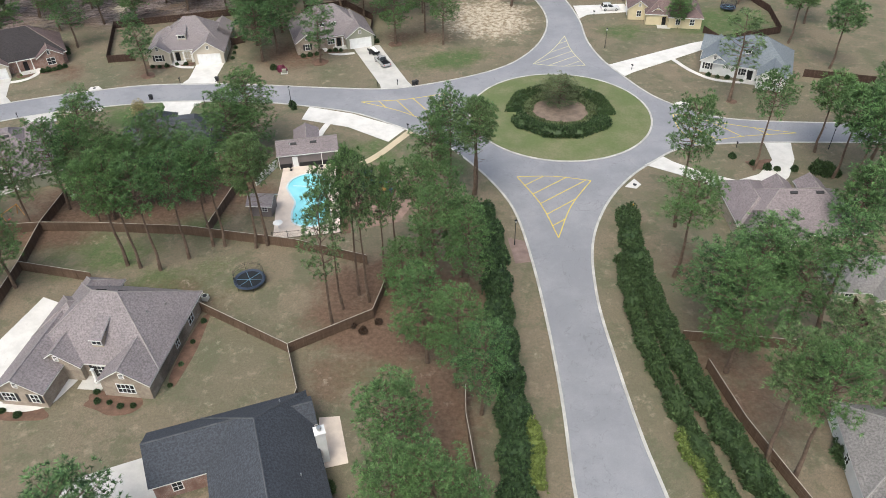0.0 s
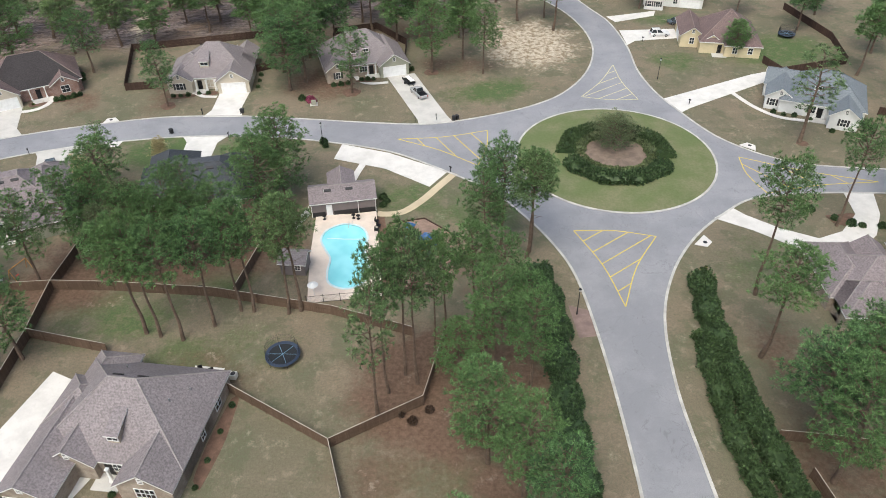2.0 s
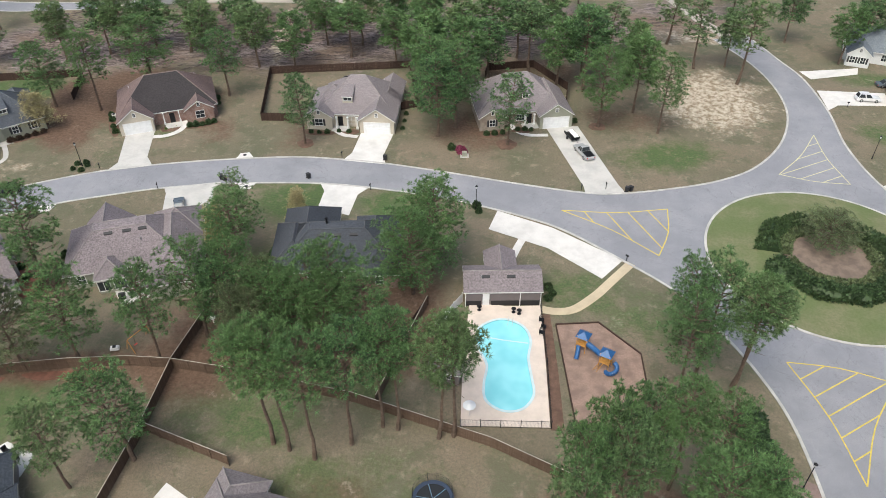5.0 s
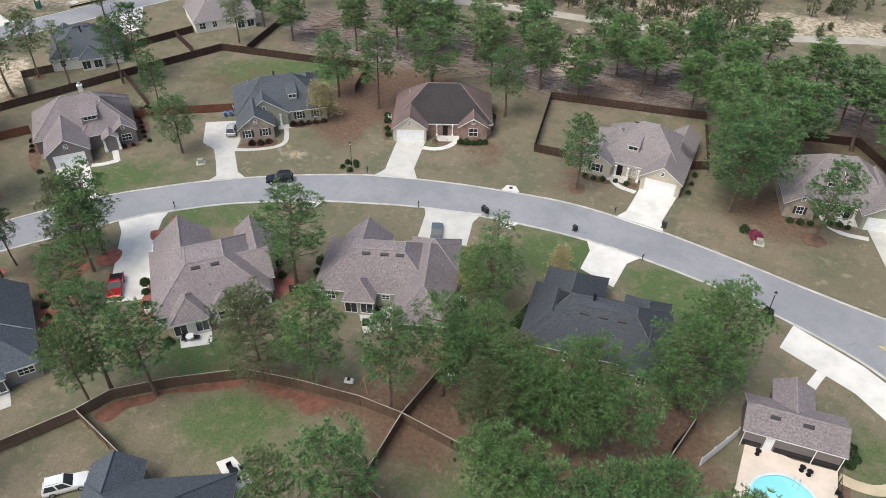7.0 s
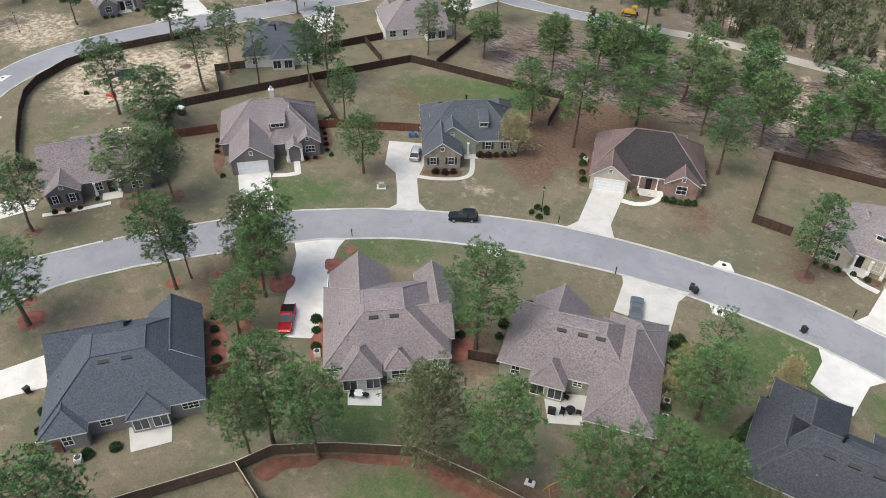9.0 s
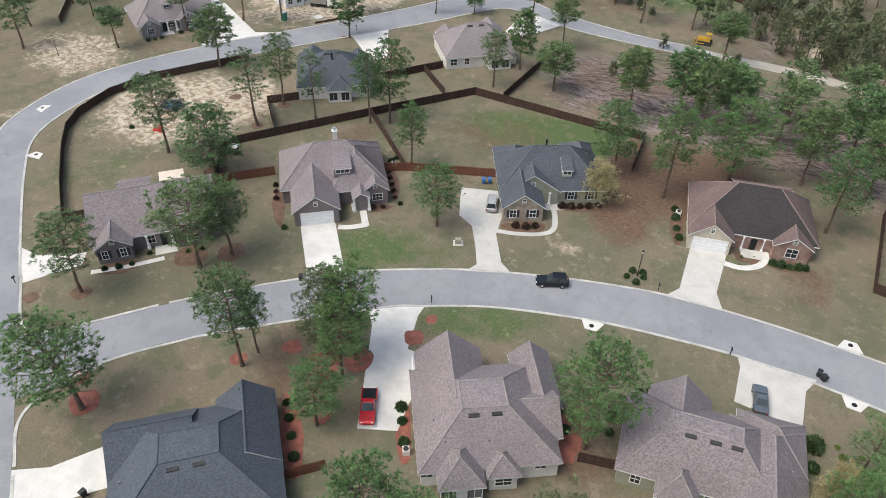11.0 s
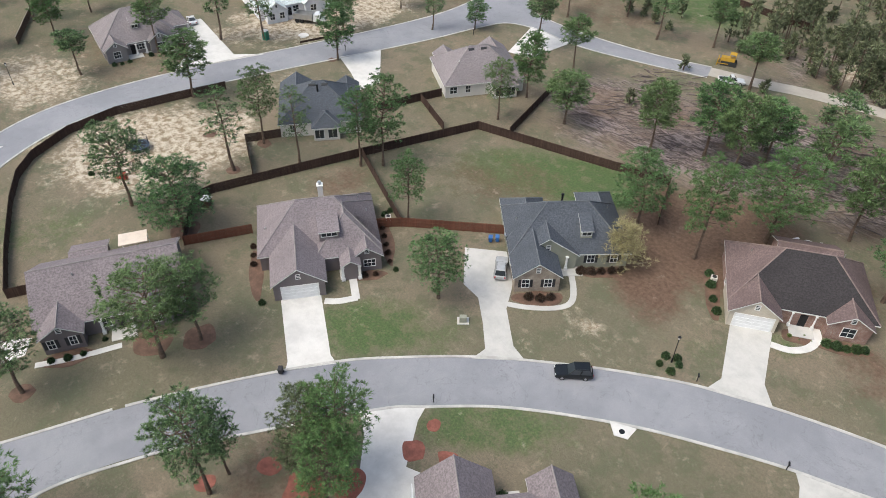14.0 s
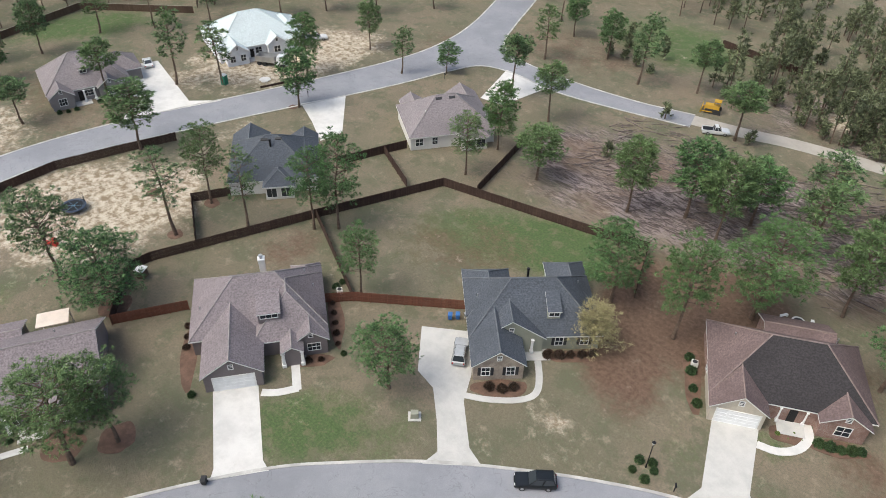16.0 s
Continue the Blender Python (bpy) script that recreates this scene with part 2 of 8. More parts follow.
FENCE_RED = planks("red_brown_fence_boards", (0.15, 0.062, 0.04), (0.19, 0.085, 0.055))
FENCE_GREY = planks("weathered_fence_boards", (0.112, 0.074, 0.052), (0.15, 0.104, 0.074))
WEATHERED = surface("bleached_cap_board", (0.42, 0.38, 0.32), 0.3, 0.5, 6)
BARE = surface("pale_twig_bark", (0.26, 0.22, 0.16), 0.3, 1.5, 9, 0.95, 0, 0.2, 0.4)
BARK = surface("pine_bark", (0.15, 0.108, 0.082), 0.35, 1.5, 9, 0.95, 0, 0.2, 0.6)
PINE = foliage("pine_needles", (0.024, 0.056, 0.022), (0.104, 0.19, 0.068))
PINE_B = foliage("olive_pine_needles", (0.031, 0.06, 0.025), (0.122, 0.192, 0.076))
OAK = foliage("dark_evergreen_leaves", (0.037, 0.056, 0.027), (0.126, 0.16, 0.077))
SCRUB = foliage("grey_olive_scrub_leaves", (0.075, 0.09, 0.05), (0.15, 0.17, 0.092))
SHRUB = foliage("shrub_leaves", (0.024, 0.048, 0.021), (0.054, 0.092, 0.036))
SHRUB_LIGHT = foliage("light_shrub_leaves", (0.085, 0.13, 0.035), (0.15, 0.20, 0.06))
SHRUB_RED = foliage("dark_red_shrub_leaves", (0.045, 0.033, 0.024), (0.07, 0.045, 0.033))
MAGENTA = foliage("magenta_blossom", (0.16, 0.03, 0.07), (0.25, 0.06, 0.12))
BUDDING = foliage("budding_twigs", (0.22, 0.2, 0.105), (0.33, 0.30, 0.16))
BED_SOIL = surface("dry_bed_soil", (0.19, 0.142, 0.11), 0.3, 0.9, 7)
RUST_MULCH = surface("rust_mulch", (0.17, 0.075, 0.05), 0.35, 0.9, 7)
MULCH = surface("brown_mulch", (0.14, 0.082, 0.056), 0.35, 0.9, 7)
RED_MULCH = surface("red_mulch", (0.25, 0.09, 0.064), 0.35, 0.9, 7)
WOODCHIP = surface("wood_chip_bed", (0.27, 0.185, 0.145), 0.3, 0.6, 5)
WATER = water("pool_water")
POOLTILE = paint("pale_pool_edge", (0.5, 0.62, 0.64), 0.4)
POOLWALL = paint("blue_pool_plaster", (0.2, 0.55, 0.6), 0.5)
CAR = {k: paint("car_paint_" + k, c, 0.25, 0.2) for k, c in dict(black=(0.012, 0.014, 0.016), red=(0.42, 0.02, 0.025),
       silver=(0.42, 0.42, 0.42), white=(0.72, 0.72, 0.72), grey=(0.11, 0.13, 0.15), yellow=(0.55, 0.33, 0.04)).items()}
RUBBER = paint("tyre_rubber", (0.018, 0.018, 0.018), 0.8)
CHROME = paint("alloy", (0.5, 0.5, 0.5), 0.3, 0.8)
LAMPRED = paint("red_lamp_lens", (0.3, 0.01, 0.01), 0.3)
LAMPCLEAR = paint("clear_lamp_lens", (0.6, 0.6, 0.58), 0.2)
PLASTIC = {"blue": paint("blue_plastic", (0.02, 0.09, 0.24), 0.45), "orange": paint("ochre_powder_coat", (0.5, 0.24, 0.05), 0.5),
           "red": paint("red_plastic", (0.5, 0.04, 0.03), 0.45), "green": paint("green_plastic", (0.02, 0.16, 0.1), 0.45), "bin": paint("blue_bin_plastic", (0.03, 0.12, 0.35), 0.45)}
NET = paint("black_mesh_fabric", (0.012, 0.014, 0.018), 0.85)


# ---- small mesh tools ----
def empty(name, x, y, z=0.0, rot=0.0):
    ob = new(name)
    ob.empty_display_size = 0.3
    ob.matrix_basis = pose(x, y, z, 0, 0, rot)
    return ob


def obj(name, me, parent=None, label="", m=None):
    ob = new(name, me)
    if parent:
        ob.parent = parent
    if m is not None:
        ob.matrix_basis = m
    if label:
        tagged(ob, label)
    return ob


def mesh(name, bm, *mats):
    me = bpy.data.meshes.new(name)
    bm.normal_update()
    bm.to_mesh(me)
    bm.free()
    for m in mats:
        me.materials.append(m)
    return me


def part(name, bm, material, parent, label="", m=None):
    mats = material if isinstance(material, tuple) else (material,)
    return obj(name, mesh(name, bm, *mats), parent, label, m)


def face(bm, pts, mi=0):
    f = bm.faces.new([bm.verts.new(p) for p in pts])
    f.material_index = mi
    return f


def hexa(bm, b, t, mi=0):
    """A solid between two quads (bottom and top, both counter-clockwise from above)."""
    v = [bm.verts.new(p) for p in (*b, *t)]
    for q in ((3, 2, 1, 0), (4, 5, 6, 7), (0, 1, 5, 4), (1, 2, 6, 5), (2, 3, 7, 6), (3, 0, 4, 7)):
        bm.faces.new([v[i] for i in q]).material_index = mi


def box(bm, x0, x1, y0, y1, z0, z1, mi=0, taper=0.0):
    k = taper
    hexa(bm, [(x0, y0, z0), (x1, y0, z0), (x1, y1, z0), (x0, y1, z0)],
         [(x0 + k, y0 + k, z1), (x1 - k, y0 + k, z1), (x1 - k, y1 - k, z1), (x0 + k, y1 - k, z1)], mi)


def tube(bm, p, q, r0, r1, n=8, mi=0):
    p, q = Vector(p), Vector(q)
    d = (q - p).normalized()
    a = d.orthogonal().normalized()
    b = d.cross(a)
    ring = [[bm.verts.new(c + (a * math.cos(2 * math.pi * i / n) + b * math.sin(2 * math.pi * i / n)) * r) for i in range(n)] for c, r in ((p, r0), (q, r1))]
    for i in range(n):
        bm.faces.new((ring[0][i], ring[0][(i + 1) % n], ring[1][(i + 1) % n], ring[1][i])).material_index = mi
    bm.faces.new(ring[0][::-1]).material_index = mi
    bm.faces.new(ring[1]).material_index = mi


def spline(pts, step=2.0, closed=False):
    """Points every step metres or so along a smooth curve through pts."""
    P = [Vector((p[0], p[1], 0)) for p in pts]
    n, out = len(P), []
    for i in range(n if closed else n - 1):
        a, b = P[i], P[(i + 1) % n]
        p0 = P[i - 1] if closed or i else a * 2 - b
        p3 = P[(i + 2) % n] if closed or i + 2 < n else b * 2 - a
        k = max(1, round((b - a).length / step))
        for j in range(k):
            t = j / k
            out.append(0.5 * (2 * a + (b - p0) * t + (2 * p0 - 5 * a + 4 * b - p3) * t * t + (3 * a - p0 - 3 * b + p3) * t ** 3))
    if not closed:
        out.append(P[-1])
    return [(v.x, v.y) for v in out]


def slab(name, pts, z0, z1, material, parent=None):
    """A flat slab with the outline pts."""
    area = sum(a[0] * b[1] - b[0] * a[1] for a, b in zip(pts, pts[1:] + pts[:1]))
    if area < 0:
        pts = pts[::-1]
    bm = bmesh.new()
    lo = [bm.verts.new((x, y, z0)) for x, y in pts]
    hi = [bm.verts.new((x, y, z1)) for x, y in pts]
    n = len(pts)
    for i in range(n):
        bm.faces.new((lo[i], lo[(i + 1) % n], hi[(i + 1) % n], hi[i]))
    top = bm.faces.new(hi)
    top.normal_update()
    bmesh.ops.triangulate(bm, faces=[top], ngon_method='EAR_CLIP')
    return part(name, bm, material, parent)


def ribbon(name, line, off0, off1, z0, z1, material, parent=None, closed=False):
    """A strip with thickness along a line, between two sideways offsets (left is positive)."""
    bm = bmesh.new()
    n = len(line)
    rows = []
    for i, (x, y) in enumerate(line):
        a, b = (line[i - 1], line[(i + 1) % n]) if closed else (line[max(i - 1, 0)], line[min(i + 1, n - 1)])
        d = Vector((b[0] - a[0], b[1] - a[1])).normalized()
        s = Vector((-d.y, d.x))
        rows.append([bm.verts.new((x + s.x * o, y + s.y * o, z)) for o, z in ((off0, z0), (off1, z0), (off1, z1), (off0, z1))])
    for i in range(n if closed else n - 1):
        a, b = rows[i], rows[(i + 1) % n]
        for j in range(4):
            bm.faces.new((a[j], b[j], b[(j + 1) % 4], a[(j + 1) % 4]))
    if not closed:
        bm.faces.new(rows[0])
        bm.faces.new(rows[-1][::-1])
    bmesh.ops.recalc_face_normals(bm, faces=bm.faces)
    return part(name, bm, material, parent)


# ---- ground: one sheet, with what grows or lies where ----
COVER = {
    # x, y, half-length, half-width, turn, strength
    "green": [(-147, 155, 13, 7, 25, .55), (-138, 160, 10, 6, 20, .95), (-156, 146, 6, 9, 35, .22), (-47, 132, 6, 4.5, -15, .75), (-64, 132, 7, 5, 30, .7), (-71, 136, 5, 3, 20, .4), (-117, 111, 10, 4, 42, .45), (-1, 157, 10, 5, 20, .55),
              (-139, 111, 9, 5, 45, .55), (-132, 116, 6, 4, 45, .3), (-104, 141, 6, 3, 20, .25), (-44, 79, 6, 5, 0, .4), (-53, 86, 7, 4, 0, .45), (-36, 80, 8, 5, 0, .3), (-275, 146, 16, 8, 70, .6), (-165, 245, 18, 13, 0, .55), (21.5, 130, 18, 18, 0, .42), (-62, 113, 7, 5, 0, .5),
              (-96, 87, 6, 5, 40, .6), (-84, 82, 8, 6, 40, .5), (-60, 84, 5, 5, 0, .3), (-42, 95, 5, 4, 0, .45), (-60, 89, 9, 4, 0, .35), (-52, 88, 6, 4, 0, .3), (-70, 165, 9, 7, 0, .35),
              (38, 100, 8, 5, 60, .3), (-16, 116, 8, 5, 0, .45), (-4, 112, 8, 6, 0, .4), (66, 178, 14, 9, 0, .6), (42, 172, 6, 5, 0, .5), (45, 198, 9, 4, 0, .45), (-190, 88, 9, 6, 60, .3), (-10, 62, 8, 6, 0, .3), (-98, 148, 3, 2, 0, .5)],
    "sand": [(9, 182, 10, 13, 0, .62), (-200, 112, 13, 12, 60, .85), (-195, 124, 6, 9, 60, .6), (-240, 108, 12, 9, 0, .5), (-226, 172, 20, 11, 75, .8), (-218, 92, 3, 10, -20, .4),
             (-92, 200, 1.8, 15, 14, .75), (-123, 236, 2, 6, 25, .7), (-45, 250, 60, 9, 15, .5), (-118, 132, 3, 2, 30, .35), (-130, 152, 2, 1, 0, .1), (9, 215, 10, 5, 0, .4), (-205, 142, 2, 8, 15, .3)],
    "straw": [(-52, 101, 19, 7, 5, .75), (-40, 108, 6, 8, 0, .6), (-8, 74, 11, 10, 0, .9), (-2, 53, 5, 14, 0, .55), (-4, 97, 5, 6, 0, .3), (-80, 90, 12, 3, 15, .6), (-38, 160, 8, 8, 0, .5), (-149, 150, 12, 8, 25, .3), (-40, 76, 9, 5, 0, .3), (-14, 61, 8, 6, 0, .35),
              (-125, 160, 4, 9, 20, .8), (-119, 148, 5, 9, 40, .8), (-115, 163, 10, 13, 0, .85), (-88, 152, 4, 6, 20, .4), (-72, 155, 4, 8, 0, .35), (-168, 130, 4, 5, 0, .4), (-95, 165, 6, 6, 0, .3), (-127, 88, 6, 8, 40, .4), (-95, 104, 5, 6, 45, .45),
              (-8, 170, 12, 6, 0, .35), (35, 60, 8, 12, 0, .4), (35, 82, 4, 6, 0, .4), (-30, 190, 14, 8, 0, .4), (-240, 125, 20, 15, 0, .25), (-200, 205, 12, 14, 0, .3), (-180, 225, 22, 12, 10, .3), (-66, 93, 8, 6, 0, .6), (50, 60, 12, 10, 0, .3)],
    "litter": [(-125, 190, 30, 14, 25, .75), (-150, 185, 12, 12, 0, .6), (-85, 195, 30, 14, 15, .72), (-35, 213, 32, 16, 12, .7), (5, 228, 20, 14, 20, .5), (-75, 214, 30, 9, 15, .6), (-110, 235, 40, 14, 12, .4)],
}


def spaced(*spans):
    return np.concatenate([np.arange(a, b, s) for a, b, s in spans])


def build_ground():
    xs = spaced((-1500, -330, 130), (-330, 120, 1.6), (120, 1501, 138))
    ys = spaced((-1200, 20, 110), (20, 320, 1.6), (320, 1700, 138))
    X, Y = np.meshgrid(xs, ys)
    W = []
    for k in ("green", "sand", "straw", "litter"):
        w = np.zeros_like(X)
        for cx, cy, a, b, turn, s in COVER[k]:
            c, d = math.cos(radians(turn)), math.sin(radians(turn))
            u, v = ((X - cx) * c + (Y - cy) * d) / a, (-(X - cx) * d + (Y - cy) * c) / b
            w = np.maximum(w, s * np.clip(1.55 - np.sqrt(u * u + v * v), 0, 1))
        W.append(w)
    nx, ny = len(xs), len(ys)
    idx = np.arange(nx * ny).reshape(ny, nx)
    quads = np.stack([idx[:-1, :-1], idx[:-1, 1:], idx[1:, 1:], idx[1:, :-1]], -1).reshape(-1, 4)
    me = bpy.data.meshes.new("ground")
    me.from_pydata(np.stack([X.ravel(), Y.ravel(), np.zeros(nx * ny)], 1).tolist(), [], quads.tolist())
    att = me.color_attributes.new("cover", 'FLOAT_COLOR', 'POINT')
    att.data.foreach_set("color", np.stack([w.ravel() for w in W], 1).astype(np.float32).ravel())
    me.materials.append(GROUND)
    tagged(new("ground", me), "dormant tan lawn with green patches, sand and pine straw", "ground", kind="structure")


build_ground()

# ---- roads ----
NORTH_EDGE = [(-154.5, 69.5), (-150, 80.7), (-144, 92.7), (-137.4, 103.9), (-132, 110.5), (-124.7, 118), (-116.4, 124.7), (-109, 129.9), (-100.8, 134.6), (-88.6, 139.4),
              (-76.6, 142.9), (-68, 144.8), (-59.4, 145.3), (-53, 145.3), (-41, 144.3), (-27.1, 142.7), (-15.4, 141.9), (-9.1, 142.9), (-0.5, 145.9), (7.6, 149.8), (14.7, 155.6),
              (20.9, 165.7), (24.2, 178.2), (23.6, 190.5), (20, 202.8), (13.5, 215)]
EAST_EDGE = [(21.5, 219), (26.5, 205.6), (30.3, 195.2), (32.2, 180.4), (32.3, 167), (34, 156.5), (37, 148), (41, 139), (45.2, 133.5), (51, 129), (57.8, 126.7), (75, 125.2), (110, 124)]
SOUTH_EDGE = [(110, 117), (70, 118.2), (54.3, 118.3), (43, 116.7), (36.3, 112), (30.2, 105.8), (25, 97.6), (21.4, 87.5), (20.2, 75.1), (20.7, 63.3), (21.6, 51.8), (22.7, 43.6), (24.5, 30), (26, 10)]
WEST_EDGE = [(16, 10), (14.2, 30), (13.2, 43.6), (13.3, 56), (13, 68.4), (12.1, 82.7), (10.4, 96), (7.4, 104.5), (3.2, 112), (-1.7, 118.6), (-9.6, 124.8), (-18.8, 130.9), (-26, 133.6), (-33.6, 135.4),
             (-39.5, 136.5), (-49.4, 137.3), (-60.6, 137.3), (-73.6, 135.3), (-87.3, 131.6), (-98.5, 126.6), (-106.6, 122.2), (-117, 114.9), (-124.1, 107.9), (-128.8, 102.3), (-141.4, 81.2), (-145.2, 71.4)]
LANE_INNER = [(-120, 49), (-137.3, 56.3), (-146.2, 59.9), (-160, 65.4), (-178.6, 72.4), (-196.8, 79.8), (-208, 85.8), (-214.2, 94.4), (-217.8, 105.5), (-217, 118.5), (-210.6, 141.6), (-203.8, 162.5),
              (-198.2, 179.8), (-194.6, 194), (-191.5, 201), (-184, 203.4), (-171, 203.2), (-157.1, 206.4), (-143.5, 210.4)]
LANE_OUTER = [(-117, 41.5), (-134, 48.5), (-157, 57.9), (-181, 66.5), (-200, 73.6), (-214.4, 81.8), (-221.5, 91), (-225.8, 103), (-225.5, 118), (-221.5, 137), (-215.6, 156), (-209.8, 177), (-206.6, 193),
              (-206.8, 206), (-210, 219), (-216.7, 235.5), (-226, 256)]
LANE_NORTH = [(-217, 260), (-208, 240), (-201.5, 224.5), (-196, 214), (-188, 209.8), (-174, 209.3), (-157.5, 211.6), (-145.1, 215.4)]

north, east, south, west = (spline(e, 1.5) for e in (NORTH_EDGE, EAST_EDGE, SOUTH_EDGE, WEST_EDGE))
inner, outer, upper = (spline(e, 1.5) for e in (LANE_INNER, LANE_OUTER, LANE_NORTH))
road = slab("road_main", [(-160, 65.6), (-156.3, 66.6)] + north + east + south + west + [(-144.6, 67), (-147, 60.4)], -0.2, 0.02, ASPHALT)
tagged(road, "weathered grey asphalt residential road with pale seams", "road", kind="structure")
lane = slab("road_lane", outer + upper + inner[::-1], -0.2, 0.026, ASPHALT)
tagged(lane, "curving grey asphalt lane behind the houses", "road", kind="structure")
# rolled kerbs of pale concrete
corner_n = spline([(-170, 69.3), (-160, 65.6), (-156.6, 66.4), (-154.5, 69.5), (-150, 80.7)], 0.8)
corner_s = spline([(-137.3, 56.4), (-143.2, 59), (-145.4, 63), (-145.2, 71.4), (-141.4, 81.2)], 0.8)
i_n, i_l = next(i for i, p in enumerate(north) if p[0] > -150), [i for i, p in enumerate(inner)]
kerbs = [(north[i_n:], 0, .38), (east, 0, .38), (south, 0, .38), (west[:-7], 0, .38), (corner_n, 0, .38), (corner_s, 0, -.38), (inner[[p[0] < -169.5 for p in inner].index(True):], 0, -.38),
         (inner[:[p[0] < -137 for p in inner].index(True)], 0, -.38), (outer, 0, .38), (upper, 0, .38)]
for line, a, b in kerbs:
    tagged(ribbon("kerb", line, a, b, -0.1, 0.085, KERB), "pale rolled concrete kerb along the road", "kerb", kind="structure")
# unpaved continuation
dirt = spline([(-146, 213), (-134, 216.2), (-126, 219), (-112, 222), (-95, 224.5), (-74, 229), (-50, 239), (-28, 250), (0, 262)], 2)
tagged(ribbon("dirt_road", dirt, -2.1, 2.1, -0.05, 0.015, GRAVEL), "pale sandy dirt track through cleared land", "dirt road", kind="structure")

track = spline([(17.6, 216), (10.2, 229.6), (3.5, 244.6), (-6, 260)], 2)
tagged(ribbon("dirt_road", track, -1.6, 1.6, -0.05, 0.015, GRAVEL), "pale sandy track past the end of the asphalt", "dirt road", kind="structure")

# roundabout: raised grass disc with its kerb
RC, RR = (21.5, 130.2), 18.0
disc = [(RC[0] + RR * math.cos(a), RC[1] + RR * math.sin(a)) for a in np.linspace(0, 2 * math.pi, 97)[:-1]]
tagged(ribbon("kerb", disc, 0, -0.38, -0.1, 0.12, KERB, None, True), "pale concrete ring kerb of the roundabout", "kerb", kind="structure")
GREEN_LAWN = Nodes("roundabout_lawn")
g_t = GREEN_LAWN.ramp(GREEN_LAWN.noise(2.6, 4, 0.7), 0.3, 0.7)
g_c = GREEN_LAWN.mix(GREEN_LAWN.ramp(GREEN_LAWN.noise(0.18, 5), 0.35, 0.66), (0.122, 0.15, 0.066), (0.18, 0.175, 0.1))
GREEN_LAWN.bump(g_t, 0.5, 0.05)
GREEN_LAWN = GREEN_LAWN.end(GREEN_LAWN.mix(GREEN_LAWN.math('MULTIPLY', g_t, 0.4), g_c, (0.075, 0.095, 0.035)), 0.95, 0, 0.15)
bm = bmesh.new()
rings = []
for r, z in ((RR, 0.1), (RR - 1.5, 0.16), (12, 0.4), (5, 0.6)):
    rings.append([bm.verts.new((RC[0] + r * math.cos(a), RC[1] + r * math.sin(a), z)) for a in np.linspace(0, 2 * math.pi, 65)[:-1]])
for a, b in zip(rings, rings[1:]):
    for i in range(64):
        bm.faces.new((a[i], a[(i + 1) % 64], b[(i + 1) % 64], b[i]))
bm.faces.new(rings[-1])
tagged(part("roundabout_lawn", bm, GREEN_LAWN, None), "green mown grass mound inside the roundabout", "lawn", kind="structure")


# ---- painted splitter islands ----
def stripes(name, tip, l, r, n, slant, label, material=YELLOW):
    """A painted triangle with n parallel bars inside, slant degrees from the x axis."""
    root = tagged(empty(name, tip[0], tip[1]), label, "road marking", kind="structure")
    T, L, R = Vector((0, 0)), Vector((l[0] - tip[0], l[1] - tip[1])), Vector((r[0] - tip[0], r[1] - tip[1]))
    C = (L + R) / 2

    def bar(a, b, w=0.16):
        d = (b - a).normalized()
        s = Vector((-d.y, d.x)) * w / 2
        bm = bmesh.new()
        hexa(bm, [(*(p), 0.01) for p in (a - s, b - s, b + s, a + s)], [(*(p), 0.031) for p in (a - s, b - s, b + s, a + s)])
        part("painted_line", bm, material, root)

    def bow(a, b, k):
        m = (a + b) / 2 + (C * 0.62 - (a + b) / 2) * k
        pts = [Vector(p) for p in spline([a, m, b], 2.2)]
        for p, q in zip(pts, pts[1:]):
            bar(p, q)
        return pts
    rim = bow(T, L, 0.22)[:-1] + bow(L, R, -0.12)[:-1] + bow(R, T, 0.22)[:-1]
    d = Vector((math.cos(radians(slant)), math.sin(radians(slant))))
    s = Vector((-d.y, d.x))
    reach = [p.dot(s) for p in rim]
    for i in range(1, n + 1):
        k = min(reach) + (max(reach) - min(reach)) * i / (n + 1)
        cut = []
        for p, q in zip(rim, rim[1:] + rim[:1]):
            a, b = p.dot(s) - k, q.dot(s) - k
            if a * b < 0:
                cut.append(p.lerp(q, a / (a - b)))
        cut.sort(key=lambda p: p.dot(d))
        if len(cut) > 1:
            bar(cut[0], cut[-1])


stripes("splitter_marking", (16.5, 89.4), (11.2, 107.1), (24.1, 105.7), 5, 39, "yellow painted hatched triangle on the asphalt")
stripes("splitter_marking", (-19.4, 136.2), (-2, 139.6), (-4, 126.7), 4, -60, "yellow painted hatched triangle on the asphalt")
stripes("splitter_marking", (27.4, 169.8), (30, 152.8), (18.3, 154), 5, 36, "faded pale yellow hatched triangle on the asphalt", WHITE_LINE)
stripes("splitter_marking", (66, 121.6), (45.6, 118), (44.2, 129.8), 3, 128, "yellow painted hatched triangle on the asphalt")


# ---- driveways, walks, patios ----
def paving(name, label, outline, material=CONCRETE, z=0.05, smooth=False, kind="structure", cat="driveway"):
    pts = spline(outline, 0.8, True) if smooth else list(outline)
    return tagged(slab(name, pts, -0.1, z, material), label, cat, kind=kind)


def walkway(label, line, w, material=CONCRETE, z=0.058):
    return tagged(ribbon("walkway", spline(line, 0.7), -w / 2, w / 2, -0.1, z, material), label, "walkway", kind="structure")


